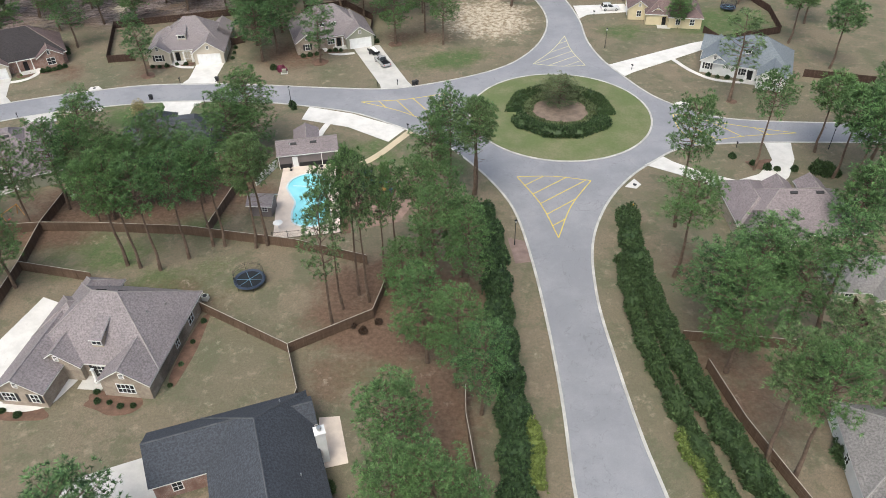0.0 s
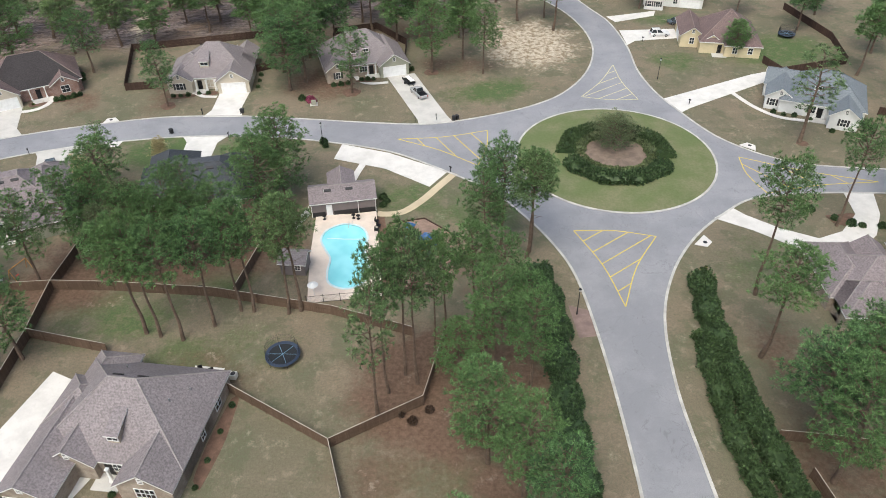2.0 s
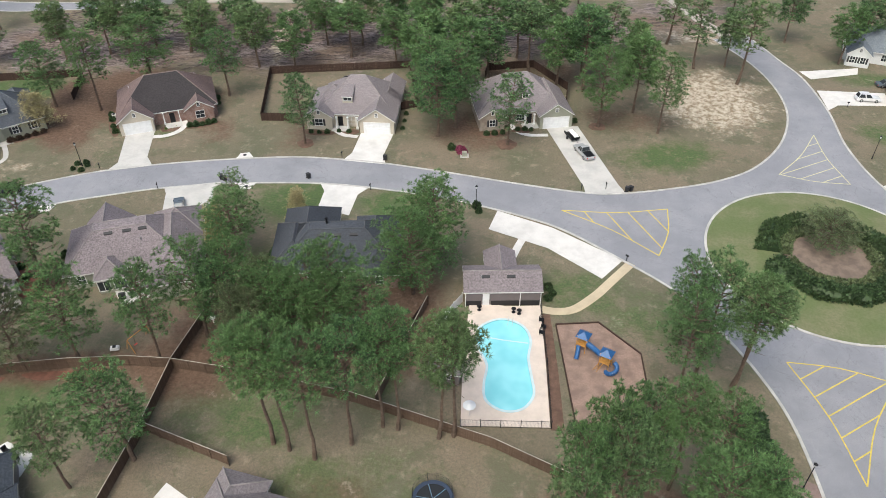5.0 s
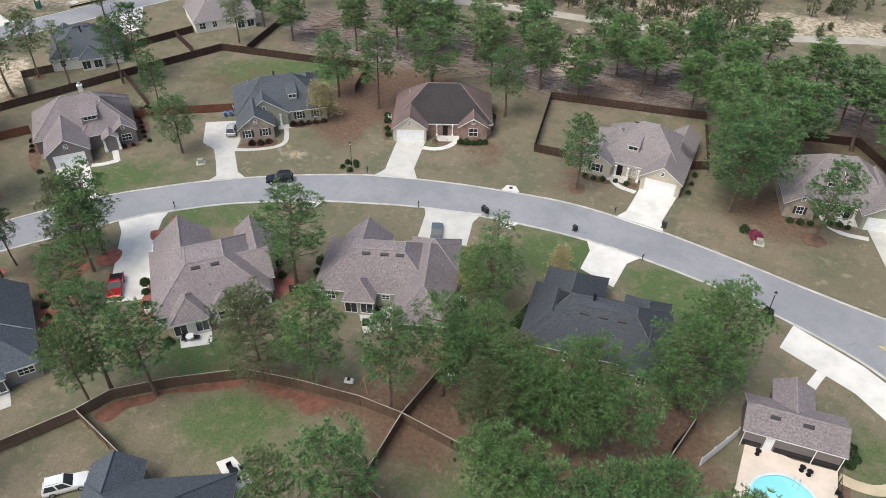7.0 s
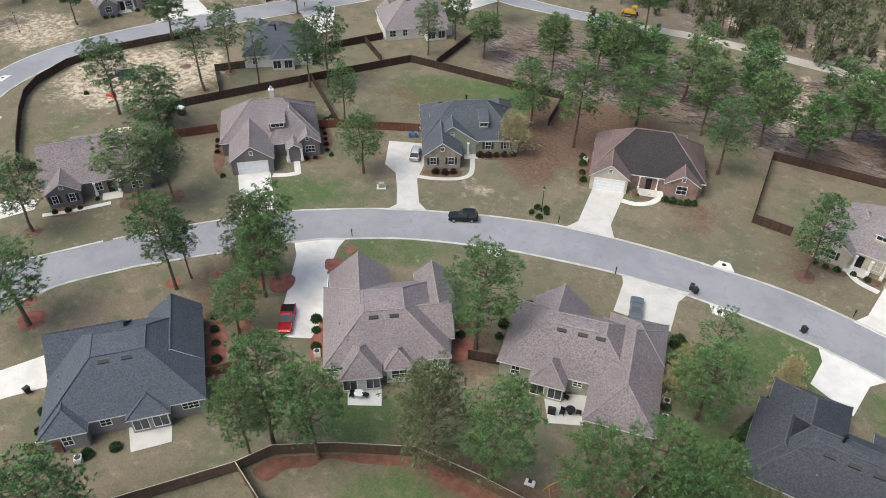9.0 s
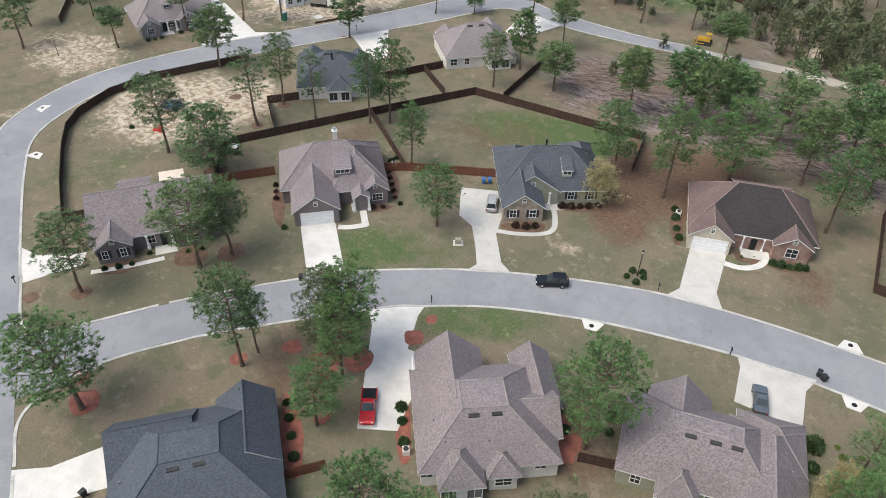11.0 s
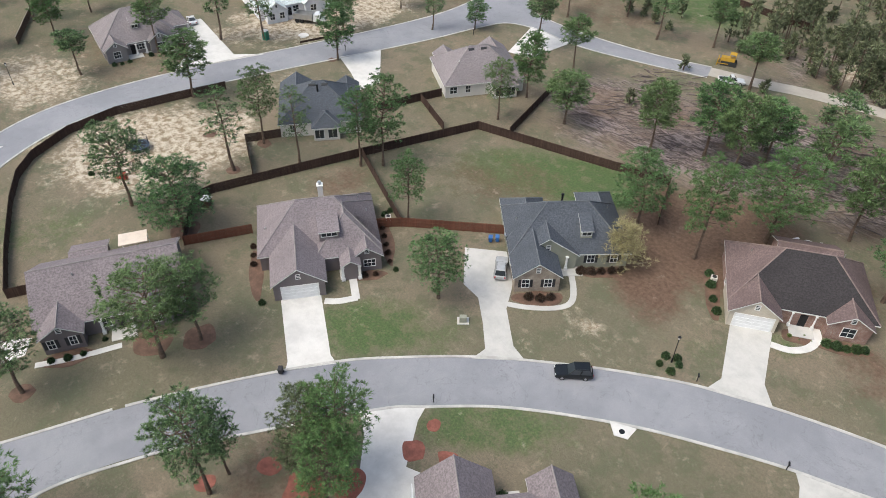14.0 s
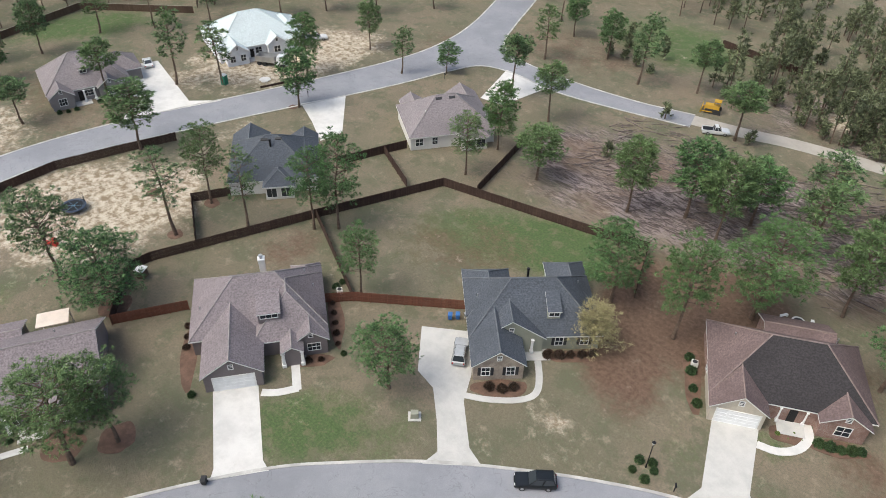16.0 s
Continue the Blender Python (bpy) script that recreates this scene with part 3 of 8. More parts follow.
D_CLEAN, D_OLD = "clean pale concrete driveway to the garage", "stained pale concrete driveway to the garage"
paving("driveway", D_CLEAN, [(-140.6, 98.9), (-137, 104.3), (-138.6, 104.6), (-148.6, 110.8), (-151.9, 106.3), (-141.6, 100)])
paving("driveway", D_OLD, [(-125.4, 117.2), (-120.3, 121.8), (-123, 122.6), (-128.2, 127.2), (-130.4, 131), (-135.3, 137), (-141.2, 132.6), (-135.8, 126.6), (-132.4, 126), (-128.6, 122.8), (-125.3, 119.6)], CONCRETE_OLD)
paving("driveway", D_OLD, [(-101.6, 134.2), (-94.2, 137.4), (-96.7, 140.2), (-100.1, 149.6), (-105, 147.2), (-101, 137.2)], CONCRETE_OLD)
paving("driveway", D_CLEAN, [(-60.2, 145.2), (-52, 145.2), (-53.2, 148), (-53.2, 158.5), (-59.6, 157), (-59.2, 148)])
paving("driveway", D_OLD, [(-15.6, 141.8), (-8.6, 142.9), (-10, 145.5), (-17.8, 165.5), (-24.2, 164.5), (-16, 144)], CONCRETE_OLD)
paving("driveway", D_CLEAN, [(-129.4, 101.6), (-124.2, 107.8), (-123.4, 105.6), (-119.8, 100.3), (-117.4, 101.2), (-115.4, 98.8), (-111, 90.6), (-114.6, 87.4), (-126.4, 99.8)])
paving("driveway", "cracked pale concrete driveway beside the house", [(-88.6, 131), (-79.4, 134.5), (-79.6, 131.6), (-77.4, 125.6), (-85.2, 123.6), (-87.4, 129.4)], CONCRETE_OLD)
paving("driveway", D_CLEAN, [(-62, 137.3), (-53, 137.3), (-54.4, 134.8), (-54.2, 128.6), (-60, 130), (-60.4, 134.8)])
paving("driveway", D_CLEAN, [(-132.5, 66.4), (-127, 64), (-129.6, 58), (-130.4, 53.4), (-137, 56.2), (-134.4, 59.4)])
paving("driveway", D_CLEAN, [(-62.6, 66), (-60, 76.2), (-55.8, 74.4), (-56.2, 68), (-58, 59), (-64, 60)])
paving("driveway", D_CLEAN, [(-43, 46), (-34.6, 49.4), (-32.6, 43.6), (-36, 38), (-46, 40)], CONCRETE_OLD)
paving("parking_bay", "broad pale concrete parking bay beside the road", [(-30, 134.2), (-20.6, 131), (-9.5, 124.6), (-12.6, 119.7), (-21, 125.6), (-30.8, 128.9)], CONCRETE, cat="parking bay")
paving("driveway", D_CLEAN, [(35.2, 153), (37.9, 147.2), (40, 149), (60, 161.6), (62, 166.5), (57, 164.6)])
paving("driveway", D_CLEAN, [(30.4, 199.3), (32.1, 195.6), (42.8, 199.9), (43.8, 203.4), (41.0, 202.4)])
paving("driveway", D_CLEAN, [(32.2, 190), (32.6, 181), (35, 183.6), (46, 185.2), (46, 191)])
paving("driveway", "pale concrete circular driveway with a planted island", [(34.6, 110.7), (38.4, 113.6), (40, 111.6), (44.4, 108), (49.6, 105.4), (54, 107.3), (58, 112), (58.6, 118.4), (63.6, 118.3), (62, 112), (59, 106.4), (55, 102.4), (50, 101.2), (46, 102.4), (40, 107.4)])
paving("driveway", D_CLEAN, [(-205, 160), (-201.5, 169), (-190, 158.6), (-190.4, 153.5), (-197.5, 157)])
paving("driveway", D_CLEAN, [(-186, 203.5), (-174, 203.2), (-175.6, 190), (-181, 189)])
paving("driveway", D_CLEAN, [(-224, 130), (-217.5, 149), (-222, 144), (-244, 149), (-247, 141.2), (-230, 138.4)])
paving("driveway", D_CLEAN, [(-177, 71.7), (-168, 68.6), (-166, 76.8), (-168.4, 78.6), (-172.6, 73)])
paving("patio", "brushed pale concrete patio slab", [(-115.4, 67), (-113.2, 71.4), (-109.4, 69.2), (-111.4, 65.2)], CONCRETE_OLD, cat="patio")
paving("patio", "pale paved patio behind the screened porch", [(-101.4, 88.8), (-98.4, 91.8), (-96, 89.6), (-99, 86.8)], cat="patio")
paving("patio", "weathered paved patio with outdoor furniture", [(-83.2, 105), (-78.6, 109), (-76, 105), (-80, 101.8)], CONCRETE_OLD, cat="patio")
paving("patio", "narrow pale concrete patio along the house", [(-16.6, 54.4), (-14.1, 54.6), (-12.3, 48), (-15.4, 47.2)], DECK, cat="patio")
paving("patio", "pale concrete patio with outdoor furniture behind the house", [(-82.2, 76.4), (-81.1, 78.0), (-76.8, 76.9), (-76.6, 73.9)], cat="patio")
W_HOUSE = "pale concrete walk to the front porch"
walkway(W_HOUSE, [(-147, 110.2), (-145.6, 111.6), (-144.3, 113.9)], 1.1)
walkway(W_HOUSE, [(-144.2, 113.6), (-146.6, 115.2), (-150.2, 117.6)], 1.1, CONCRETE, 0.063)
walkway(W_HOUSE, [(-129, 127.8), (-126.4, 129.4), (-123.6, 132), (-122.6, 134.4), (-124, 137), (-127.6, 140.8), (-129, 142.2)], 0.9, CONCRETE_OLD)
walkway(W_HOUSE, [(-99.2, 147.2), (-97, 148), (-95.4, 150), (-95.2, 152.6), (-96.6, 154.8)], 1.1)
walkway(W_HOUSE, [(-59.8, 154), (-63, 154.4), (-65.2, 156.4), (-65.6, 158.6)], 1.0)
walkway(W_HOUSE, [(-23.4, 161), (-27, 160.4), (-29.6, 161.6), (-31, 164)], 1.0)
walkway(W_HOUSE, [(-163.4, 77), (-161.2, 81), (-159, 86.4)], 0.9)
walkway(W_HOUSE, [(-60, 57.4), (-55, 56), (-51.2, 56.6), (-49.6, 59.4), (-48.4, 62.6)], 1.2)
walkway(W_HOUSE, [(-25.2, 127), (-25.8, 124.6), (-26.4, 121.6)], 1.2)
walkway("sandy curving path to the pool gate", [(-8.3, 124), (-11.2, 119.4), (-13.6, 115.6), (-16.6, 112.2), (-19.4, 111.4), (-21, 111.6)], 1.4, SANDPATH)
walkway(W_HOUSE, [(50.4, 155.8), (53, 149.6), (56.6, 145.2), (62, 143.4)], 1.0)
walkway(W_HOUSE, [(-228, 140.6), (-233, 136), (-236.6, 130.6)], 1.0)


# ---- houses ----
CAP = {k: surface(k + "_ridge_shingles", c, 0.25, 1.0, 7) for k, c in dict(brown=(0.27, 0.24, 0.235), taupe=(0.28, 0.25, 0.245), red=(0.24, 0.18, 0.165), grey=(0.26, 0.25, 0.24), slate=(0.13, 0.14, 0.155), dark=(0.085, 0.09, 0.1)).items()}
TURNED = {"f": 0, "r": 90, "b": 180, "l": 270}
KEEP = {}


def kept(key, make, *mats):
    """A mesh that several parts share."""
    if key not in KEEP:
        KEEP[key] = mesh(key.split("|")[0], make(), *mats)
    return KEEP[key]


def on_wall(x, y, z, side):
    return pose(x, y, z, 0, 0, TURNED[side])


def lattice(bm, xs, zs, y0, y1):
    """One connected grid of bars: every second cell between the lines is open."""
    V = {(i, j, k): None for i in range(len(xs)) for j in range(len(zs)) for k in (0, 1)}

    def v(i, j, k):
        if V[i, j, k] is None:
            V[i, j, k] = bm.verts.new((xs[i], (y0, y1)[k], zs[j]))
        return V[i, j, k]

    def solid(i, j):
        return 0 <= i < len(xs) - 1 and 0 <= j < len(zs) - 1 and (i % 2 == 0 or j % 2 == 0)
    for i in range(len(xs) - 1):
        for j in range(len(zs) - 1):
            if not solid(i, j):
                continue
            bm.faces.new((v(i, j, 0), v(i + 1, j, 0), v(i + 1, j + 1, 0), v(i, j + 1, 0)))
            bm.faces.new((v(i, j + 1, 1), v(i + 1, j + 1, 1), v(i + 1, j, 1), v(i, j, 1)))
            for a, b, q in (((i, j), (i, j + 1), (i - 1, j)), ((i + 1, j + 1), (i + 1, j), (i + 1, j)), ((i + 1, j), (i, j), (i, j - 1)), ((i, j + 1), (i + 1, j + 1), (i, j + 1))):
                if not solid(*q):
                    bm.faces.new((v(*a, 0), v(*b, 0), v(*b, 1), v(*a, 1)))


def window(house, x, y, side, w=1.0, h=1.4, z=0.9, shutters=False, cols=2, rows=2, pale=False):
    def frame_mesh():
        bm = bmesh.new()
        t = 0.09
        xs, zs = [-w / 2 - t, -w / 2], [-t, 0]
        for i in range(1, cols):
            xs += [-w / 2 + w * i / cols - 0.025, -w / 2 + w * i / cols + 0.025]
        for i in range(1, rows):
            zs += [h * i / rows - 0.025, h * i / rows + 0.025]
        xs, zs = xs + [w / 2, w / 2 + t], zs + [h, h + t]
        lattice(bm, xs, zs, -0.07, 0.05)
        return bm

    def pane_mesh():
        bm = bmesh.new()
        box(bm, -w / 2, w / 2, -0.02, 0.04, 0, h)
        return bm
    key = "%.2f %.2f %d %d" % (w, h, cols, rows)
    win = obj("window", kept("window|" + key, frame_mesh, TRIM), house, "", on_wall(x, y, z, side))
    obj("pane", kept("pane|" + key + str(pale), pane_mesh, PALEGLASS if pale else GLASS), win)
    if shutters:
        def shutter_mesh():
            bm = bmesh.new()
            prof = [(0.02, 0)] + [(y, h * (i + f) / 8) for i in range(8) for y, f in ((-0.07, 0), (-0.035, 0.95))] + [(-0.07, h), (0.02, h)]
            ends = [[bm.verts.new((x, y, z)) for y, z in prof] for x in (-0.2, 0.2)]
            for i in range(len(prof)):
                j = (i + 1) % len(prof)
                bm.faces.new((ends[0][i], ends[0][j], ends[1][j], ends[1][i]))
            bm.faces.new(ends[0])
            bm.faces.new(ends[1][::-1])
            bmesh.ops.recalc_face_normals(bm, faces=bm.faces)
            return bm
        for s in (-1, 1):
            obj("shutter", kept("shutter|%.2f" % h, shutter_mesh, SHUTTER), win, "black louvred shutter", pose(s * (w / 2 + 0.32), 0, 0))
    return win


def garage_door(house, x, y, side="f", w=4.9, h=2.25):
    def make():
        bm = bmesh.new()
        xs = [-w / 2 + w * j / 4 + d for j in range(5) for d in (-0.05, 0.05)]
        zs = [h * i / 4 + d for i in range(5) for d in (-0.05, 0.05)]
        xs[0], xs[-1], zs[0], zs[-1] = -w / 2, w / 2, 0, h
        lattice(bm, xs, zs, -0.06, 0.04)
        box(bm, -w / 2 + 0.01, w / 2 - 0.01, -0.035, 0.03, 0.01, h - 0.01)
        return bm

    def surround():
        bm = bmesh.new()
        box(bm, -w / 2 - 0.18, w / 2 + 0.18, -0.08, 0.05, h, h + 0.2)
        box(bm, -w / 2 - 0.18, -w / 2, -0.08, 0.05, 0, h)
        box(bm, w / 2, w / 2 + 0.18, -0.08, 0.05, 0, h)
        return bm
    d = obj("garage_door", kept("garage_door|%.2f" % w, make, DOORWHITE), house, "white panelled garage door", on_wall(x, y, 0.04, side))
    obj("door_frame", kept("door_frame|%.2f" % w, surround, TRIM), d)
    return d


def front_door(house, x, y, side="f", col=None):
    def make():
        bm = bmesh.new()
        box(bm, -0.48, 0.48, -0.05, 0.04, 0, 2.05)
        for z0, z1 in ((0.2, 0.9), (1.05, 1.9)):
            box(bm, -0.33, 0.33, -0.07, -0.04, z0, z1)
        return bm
    white = col is not None
    return obj("front_door", kept("front_door|white" if white else "front_door", make, col or DARK), house, "white panelled door" if white else "dark panelled front door", on_wall(x, y, 0.1, side))


def column(house, x, y, h=2.5, w=0.32):
    def make():
        bm = bmesh.new()
        box(bm, -w / 2, w / 2, -w / 2, w / 2, 0.5, h, 0, 0.03)
        box(bm, -w / 2 - 0.08, w / 2 + 0.08, -w / 2 - 0.08, w / 2 + 0.08, 0, 0.5)
        box(bm, -w / 2 - 0.05, w / 2 + 0.05, -w / 2 - 0.05, w / 2 + 0.05, h - 0.12, h)
        return bm
    return obj("porch_column", kept("porch_column|%.2f %.2f" % (h, w), make, TRIM), house, "square white porch column", pose(x, y, 0.05))


def roof_at(blocks, x, y):
    """Height of the roof over a local point."""
    top = 0.0
    for k, x0, x1, y0, y1, e, p, *_ in blocks:
        if x0 <= x <= x1 and y0 <= y <= y1:
            dx, dy = min(x - x0, x1 - x), min(y - y0, y1 - y)
            z = e + p * (min(dx, dy) if k[:3] in ("hip", "dec") else dx if k == "gy" else dy)
            top = max(top, min(z, float(k[5:])) if k[:4] == "deck" else z)
    return top


def hip_roof(bm, x0, x1, y0, y1, e, p):
    w, d = x1 - x0, y1 - y0
    r = min(w, d) / 2
    h = e + r * p
    a = [(x0, y0, e), (x1, y0, e), (x1, y1, e), (x0, y1, e)]
    if w >= d:
        R = [(x0 + r, (y0 + y1) / 2, h), (x1 - r, (y0 + y1) / 2, h)]
        tops = [(a[0], a[1], R[1], R[0]), (a[1], a[2], R[1]), (a[2], a[3], R[0], R[1]), (a[3], a[0], R[0])]
    else:
        R = [((x0 + x1) / 2, y0 + r, h), ((x0 + x1) / 2, y1 - r, h)]
        tops = [(a[0], a[1], R[0]), (a[1], a[2], R[1], R[0]), (a[2], a[3], R[1]), (a[3], a[0], R[0], R[1])]
    for n, q in enumerate(tops):
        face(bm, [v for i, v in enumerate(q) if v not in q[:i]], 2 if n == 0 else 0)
    low = [(x, y, e - 0.2) for x, y, _ in a]
    for i in range(4):
        face(bm, (low[i], low[(i + 1) % 4], a[(i + 1) % 4], a[i]), 1)
    face(bm, low[::-1], 1)
    ridge = (R[0], R[1])
    hips = [(a[0], R[0]), (a[1], R[1] if w >= d else R[0]), (a[2], R[1]), (a[3], R[0] if w >= d else R[1])]
    return [ridge] + hips


def deck_roof(bm, x0, x1, y0, y1, e, p, top):
    """A hip roof cut off at the height top, closed by a nearly flat hipped crown."""
    i = (top - e) / p
    a = [(x0, y0, e), (x1, y0, e), (x1, y1, e), (x0, y1, e)]
    b = [(x0 + i, y0 + i, top), (x1 - i, y0 + i, top), (x1 - i, y1 - i, top), (x0 + i, y1 - i, top)]
    for j in range(4):
        face(bm, (a[j], a[(j + 1) % 4], b[(j + 1) % 4], b[j]))
    m = ((x0 + x1) / 2, (y0 + y1) / 2, top + 0.25)
    for j in range(4):
        face(bm, (b[j], b[(j + 1) % 4], m))
    low = [(x, y, e - 0.2) for x, y, _ in a]
    for j in range(4):
        face(bm, (low[j], low[(j + 1) % 4], a[(j + 1) % 4], a[j]), 1)
    face(bm, low[::-1], 1)
    return [(a[j], b[j]) for j in range(4)] + [(b[j], b[(j + 1) % 4]) for j in range(4)]


def gable_roof(bm, k, x0, x1, y0, y1, e, p, t=0.17):
    """Two sloping slabs whose edges are white rake boards."""
    if k == "gy":
        m = (x0 + x1) / 2
        h = e + (m - x0) * p
        sides = [[(x0, y0, e), (m, y0, h), (m, y1, h), (x0, y1, e)], [(m, y0, h), (x1, y0, e), (x1, y1, e), (m, y1, h)]]
        ridge = ((m, y0, h), (m, y1, h))
    else:
        m = (y0 + y1) / 2
        h = e + (m - y0) * p
        sides = [[(x0, y0, e), (x1, y0, e), (x1, m, h), (x0, m, h)], [(x0, m, h), (x1, m, h), (x1, y1, e), (x0, y1, e)]]
        ridge = ((x0, m, h), (x1, m, h))
    for q in sides:
        hexa(bm, [(x, y, z - t) for x, y, z in q], q, 1)
        bm.faces.ensure_lookup_table()
        bm.faces[-5].material_index = 0
    return [ridge]


def block_wall(bm, k, x0, x1, y0, y1, e, p, i=0.35):
    x0, x1, y0, y1 = x0 + i, x1 - i, y0 + i, y1 - i
    z = e - 0.15
    if k == "hip" or k[:4] == "deck":
        box(bm, x0, x1, y0, y1, 0, z + 0.05)
        return
    if k == "gy":
        m = (x0 + x1) / 2
        a = [(x0, y0, 0), (x1, y0, 0), (x1, y0, z + i * p), (m, y0, z + (m - x0 + i) * p), (x0, y0, z + i * p)]
        b = [(x, y1, q) for x, _, q in a]
    else:
        m = (y0 + y1) / 2
        a = [(x0, y1, 0), (x0, y0, 0), (x0, y0, z + i * p), (x0, m, z + (m - y0 + i) * p), (x0, y1, z + i * p)]
        b = [(x1, y, q) for _, y, q in a]
    va, vb = [bm.verts.new(q) for q in a], [bm.verts.new(q) for q in b]
    bm.faces.new(va)
    bm.faces.new(vb[::-1])
    for j in range(5):
        bm.faces.new((va[(j + 1) % 5], va[j], vb[j], vb[(j + 1) % 5]))


def house(label, x, y, rot, roof, wall, blocks, windows=(), garage=None, door=None, columns=(), dormers=(), chimney=None, vents=(), pipes=(), accent=None, name="house", gable_vents=True):
    """A one-storey house: blocks of (kind, x0, x1, y0, y1, eave, pitch[, roof, wall]); the front looks along its own -y."""
    H = tagged(empty(name, x, y, 0, rot), label, "house", group="neighbourhood houses")
    for b in blocks:
        k, x0, x1, y0, y1, e, p = b[:7]
        rm, wm = (b[7] if len(b) > 7 and b[7] else roof), (b[8] if len(b) > 8 and b[8] else wall)
        bm = bmesh.new()
        lines = deck_roof(bm, x0, x1, y0, y1, e, p, float(k[5:])) if k[:4] == "deck" else hip_roof(bm, x0, x1, y0, y1, e, p) if k == "hip" else gable_roof(bm, k, x0, x1, y0, y1, e, p)
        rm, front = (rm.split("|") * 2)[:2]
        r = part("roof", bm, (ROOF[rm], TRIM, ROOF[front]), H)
        for a, c in lines:
            if (Vector(a) - Vector(c)).length > 0.3:
                bm = bmesh.new()
                tube(bm, Vector(a) + Vector((0, 0, 0.015)), Vector(c) + Vector((0, 0, 0.015)), 0.09, 0.09, 6)
                part("ridge_cap", bm, CAP.get(rm, ROOF[rm]), r)
        bm = bmesh.new()
        block_wall(bm, k, x0, x1, y0, y1, e, p)
        bmesh.ops.recalc_face_normals(bm, faces=bm.faces)
        part("wall", bm, WALL[wm], H)
        if k in ("gx", "gy") and gable_vents and p > 0.5 and min(x1 - x0, y1 - y0) > 4.5:
            if k == "gy":
                window(H, (x0 + x1) / 2, y0 + 0.33, "f", 0.5, 0.7, e + (x1 - x0) * p * 0.16, False, 1, 3)
    for w in windows:
        window(H, *w[:3], **(w[3] if len(w) > 3 else {}))
    if garage:
        garage_door(H, *garage)
    if door:
        front_door(H, *door)
        bm = bmesh.new()
        dx, dy = door[0], door[1]
        box(bm, dx - 1.6, dx + 1.6, dy - 2.2, dy, 0, 0.1)
        part("porch_floor", bm, CONCRETE_OLD, H)
    for c in columns:
        column(H, *c)
    for dx, dy, w, d, rise in dormers:
        z = roof_at(blocks, dx, dy) - 0.1
        D = obj("dormer", None, H, "", pose(dx, dy, z))
        bm = bmesh.new()
        box(bm, -w / 2 + 0.12, w / 2 - 0.12, 0.12, d, -0.2, rise)
        part("dormer_wall", bm, WALL[accent or wall], D)
        bm = bmesh.new()
        hexa(bm, [(-w / 2, -0.15, rise - 0.05), (w / 2, -0.15, rise - 0.05), (w / 2, d, rise + d * 0.34), (-w / 2, d, rise + d * 0.34)],
             [(-w / 2, -0.15, rise + 0.1), (w / 2, -0.15, rise + 0.1), (w / 2, d, rise + d * 0.34 + 0.15), (-w / 2, d, rise + d * 0.34 + 0.15)], 1)
        bm.faces.ensure_lookup_table()
        bm.faces[1].material_index = 0
        part("dormer_roof", bm, (ROOF[roof], TRIM), D)
        n = 3 if w > 2.4 else 2
        window(D, 0, 0.1, "f", w * 0.7, 0.62, rise - 0.8, False, n, 1)
    if chimney:
        cx, cy, w, h = chimney[:4]
        bm = bmesh.new()
        box(bm, cx - w / 2, cx + w / 2, cy - w / 2, cy + w / 2, 0, h)
        ch = part("chimney", bm, WALL["stucco"] if len(chimney) < 5 else WALL[chimney[4]], H)
        bm = bmesh.new()
        box(bm, cx - w / 2 - 0.08, cx + w / 2 + 0.08, cy - w / 2 - 0.08, cy + w / 2 + 0.08, h, h + 0.12)
        part("chimney_cap", bm, TRIM, ch)
        bm = bmesh.new()
        tube(bm, (cx, cy, h + 0.1), (cx, cy, h + 0.55), 0.2, 0.2, 10)
        tube(bm, (cx, cy, h + 0.55), (cx, cy, h + 0.68), 0.32, 0.26, 10)
        part("flue", bm, CHROME, ch)
    for vx, vy in vents:
        z = roof_at(blocks, vx, vy)
        bm = bmesh.new()
        sl = 0.8 if roof_at(blocks, vx, vy + 0.2) > z else -0.8
        hexa(bm, [(vx - 0.6, vy - 0.16, z - 0.14 * sl - 0.05), (vx + 0.6, vy - 0.16, z - 0.14 * sl - 0.05), (vx + 0.6, vy + 0.16, z + 0.14 * sl - 0.05), (vx - 0.6, vy + 0.16, z + 0.14 * sl - 0.05)],
             [(vx - 0.6, vy - 0.16, z - 0.14 * sl + 0.14), (vx + 0.6, vy - 0.16, z - 0.14 * sl + 0.14), (vx + 0.6, vy + 0.16, z + 0.14 * sl + 0.14), (vx - 0.6, vy + 0.16, z + 0.14 * sl + 0.14)])
        part("roof_vent", bm, VENT, H, "black low-profile roof vent")
    for q in pipes:
        vx, vy = q[:2]
        z = roof_at(blocks, vx, vy)
        hh = q[2] if len(q) > 2 else 0.4
        bm = bmesh.new()
        tube(bm, (vx, vy, z - 0.2), (vx, vy, z + hh), 0.08 if hh < 1 else 0.16, 0.08 if hh < 1 else 0.16, 8)
        if hh >= 1:
            tube(bm, (vx, vy, z + hh), (vx, vy, z + hh + 0.16), 0.28, 0.22, 8)
        part("vent_pipe", bm, DARK if hh >= 1 else CHROME, H)
    return H


SH, BIG, WIDE = dict(shutters=True), dict(w=1.7, h=1.4, cols=4, rows=2), dict(w=1.6, h=1.2, cols=3, rows=2)
PORCH = dict(w=1.6, h=1.7, z=0.5, cols=2, rows=1)

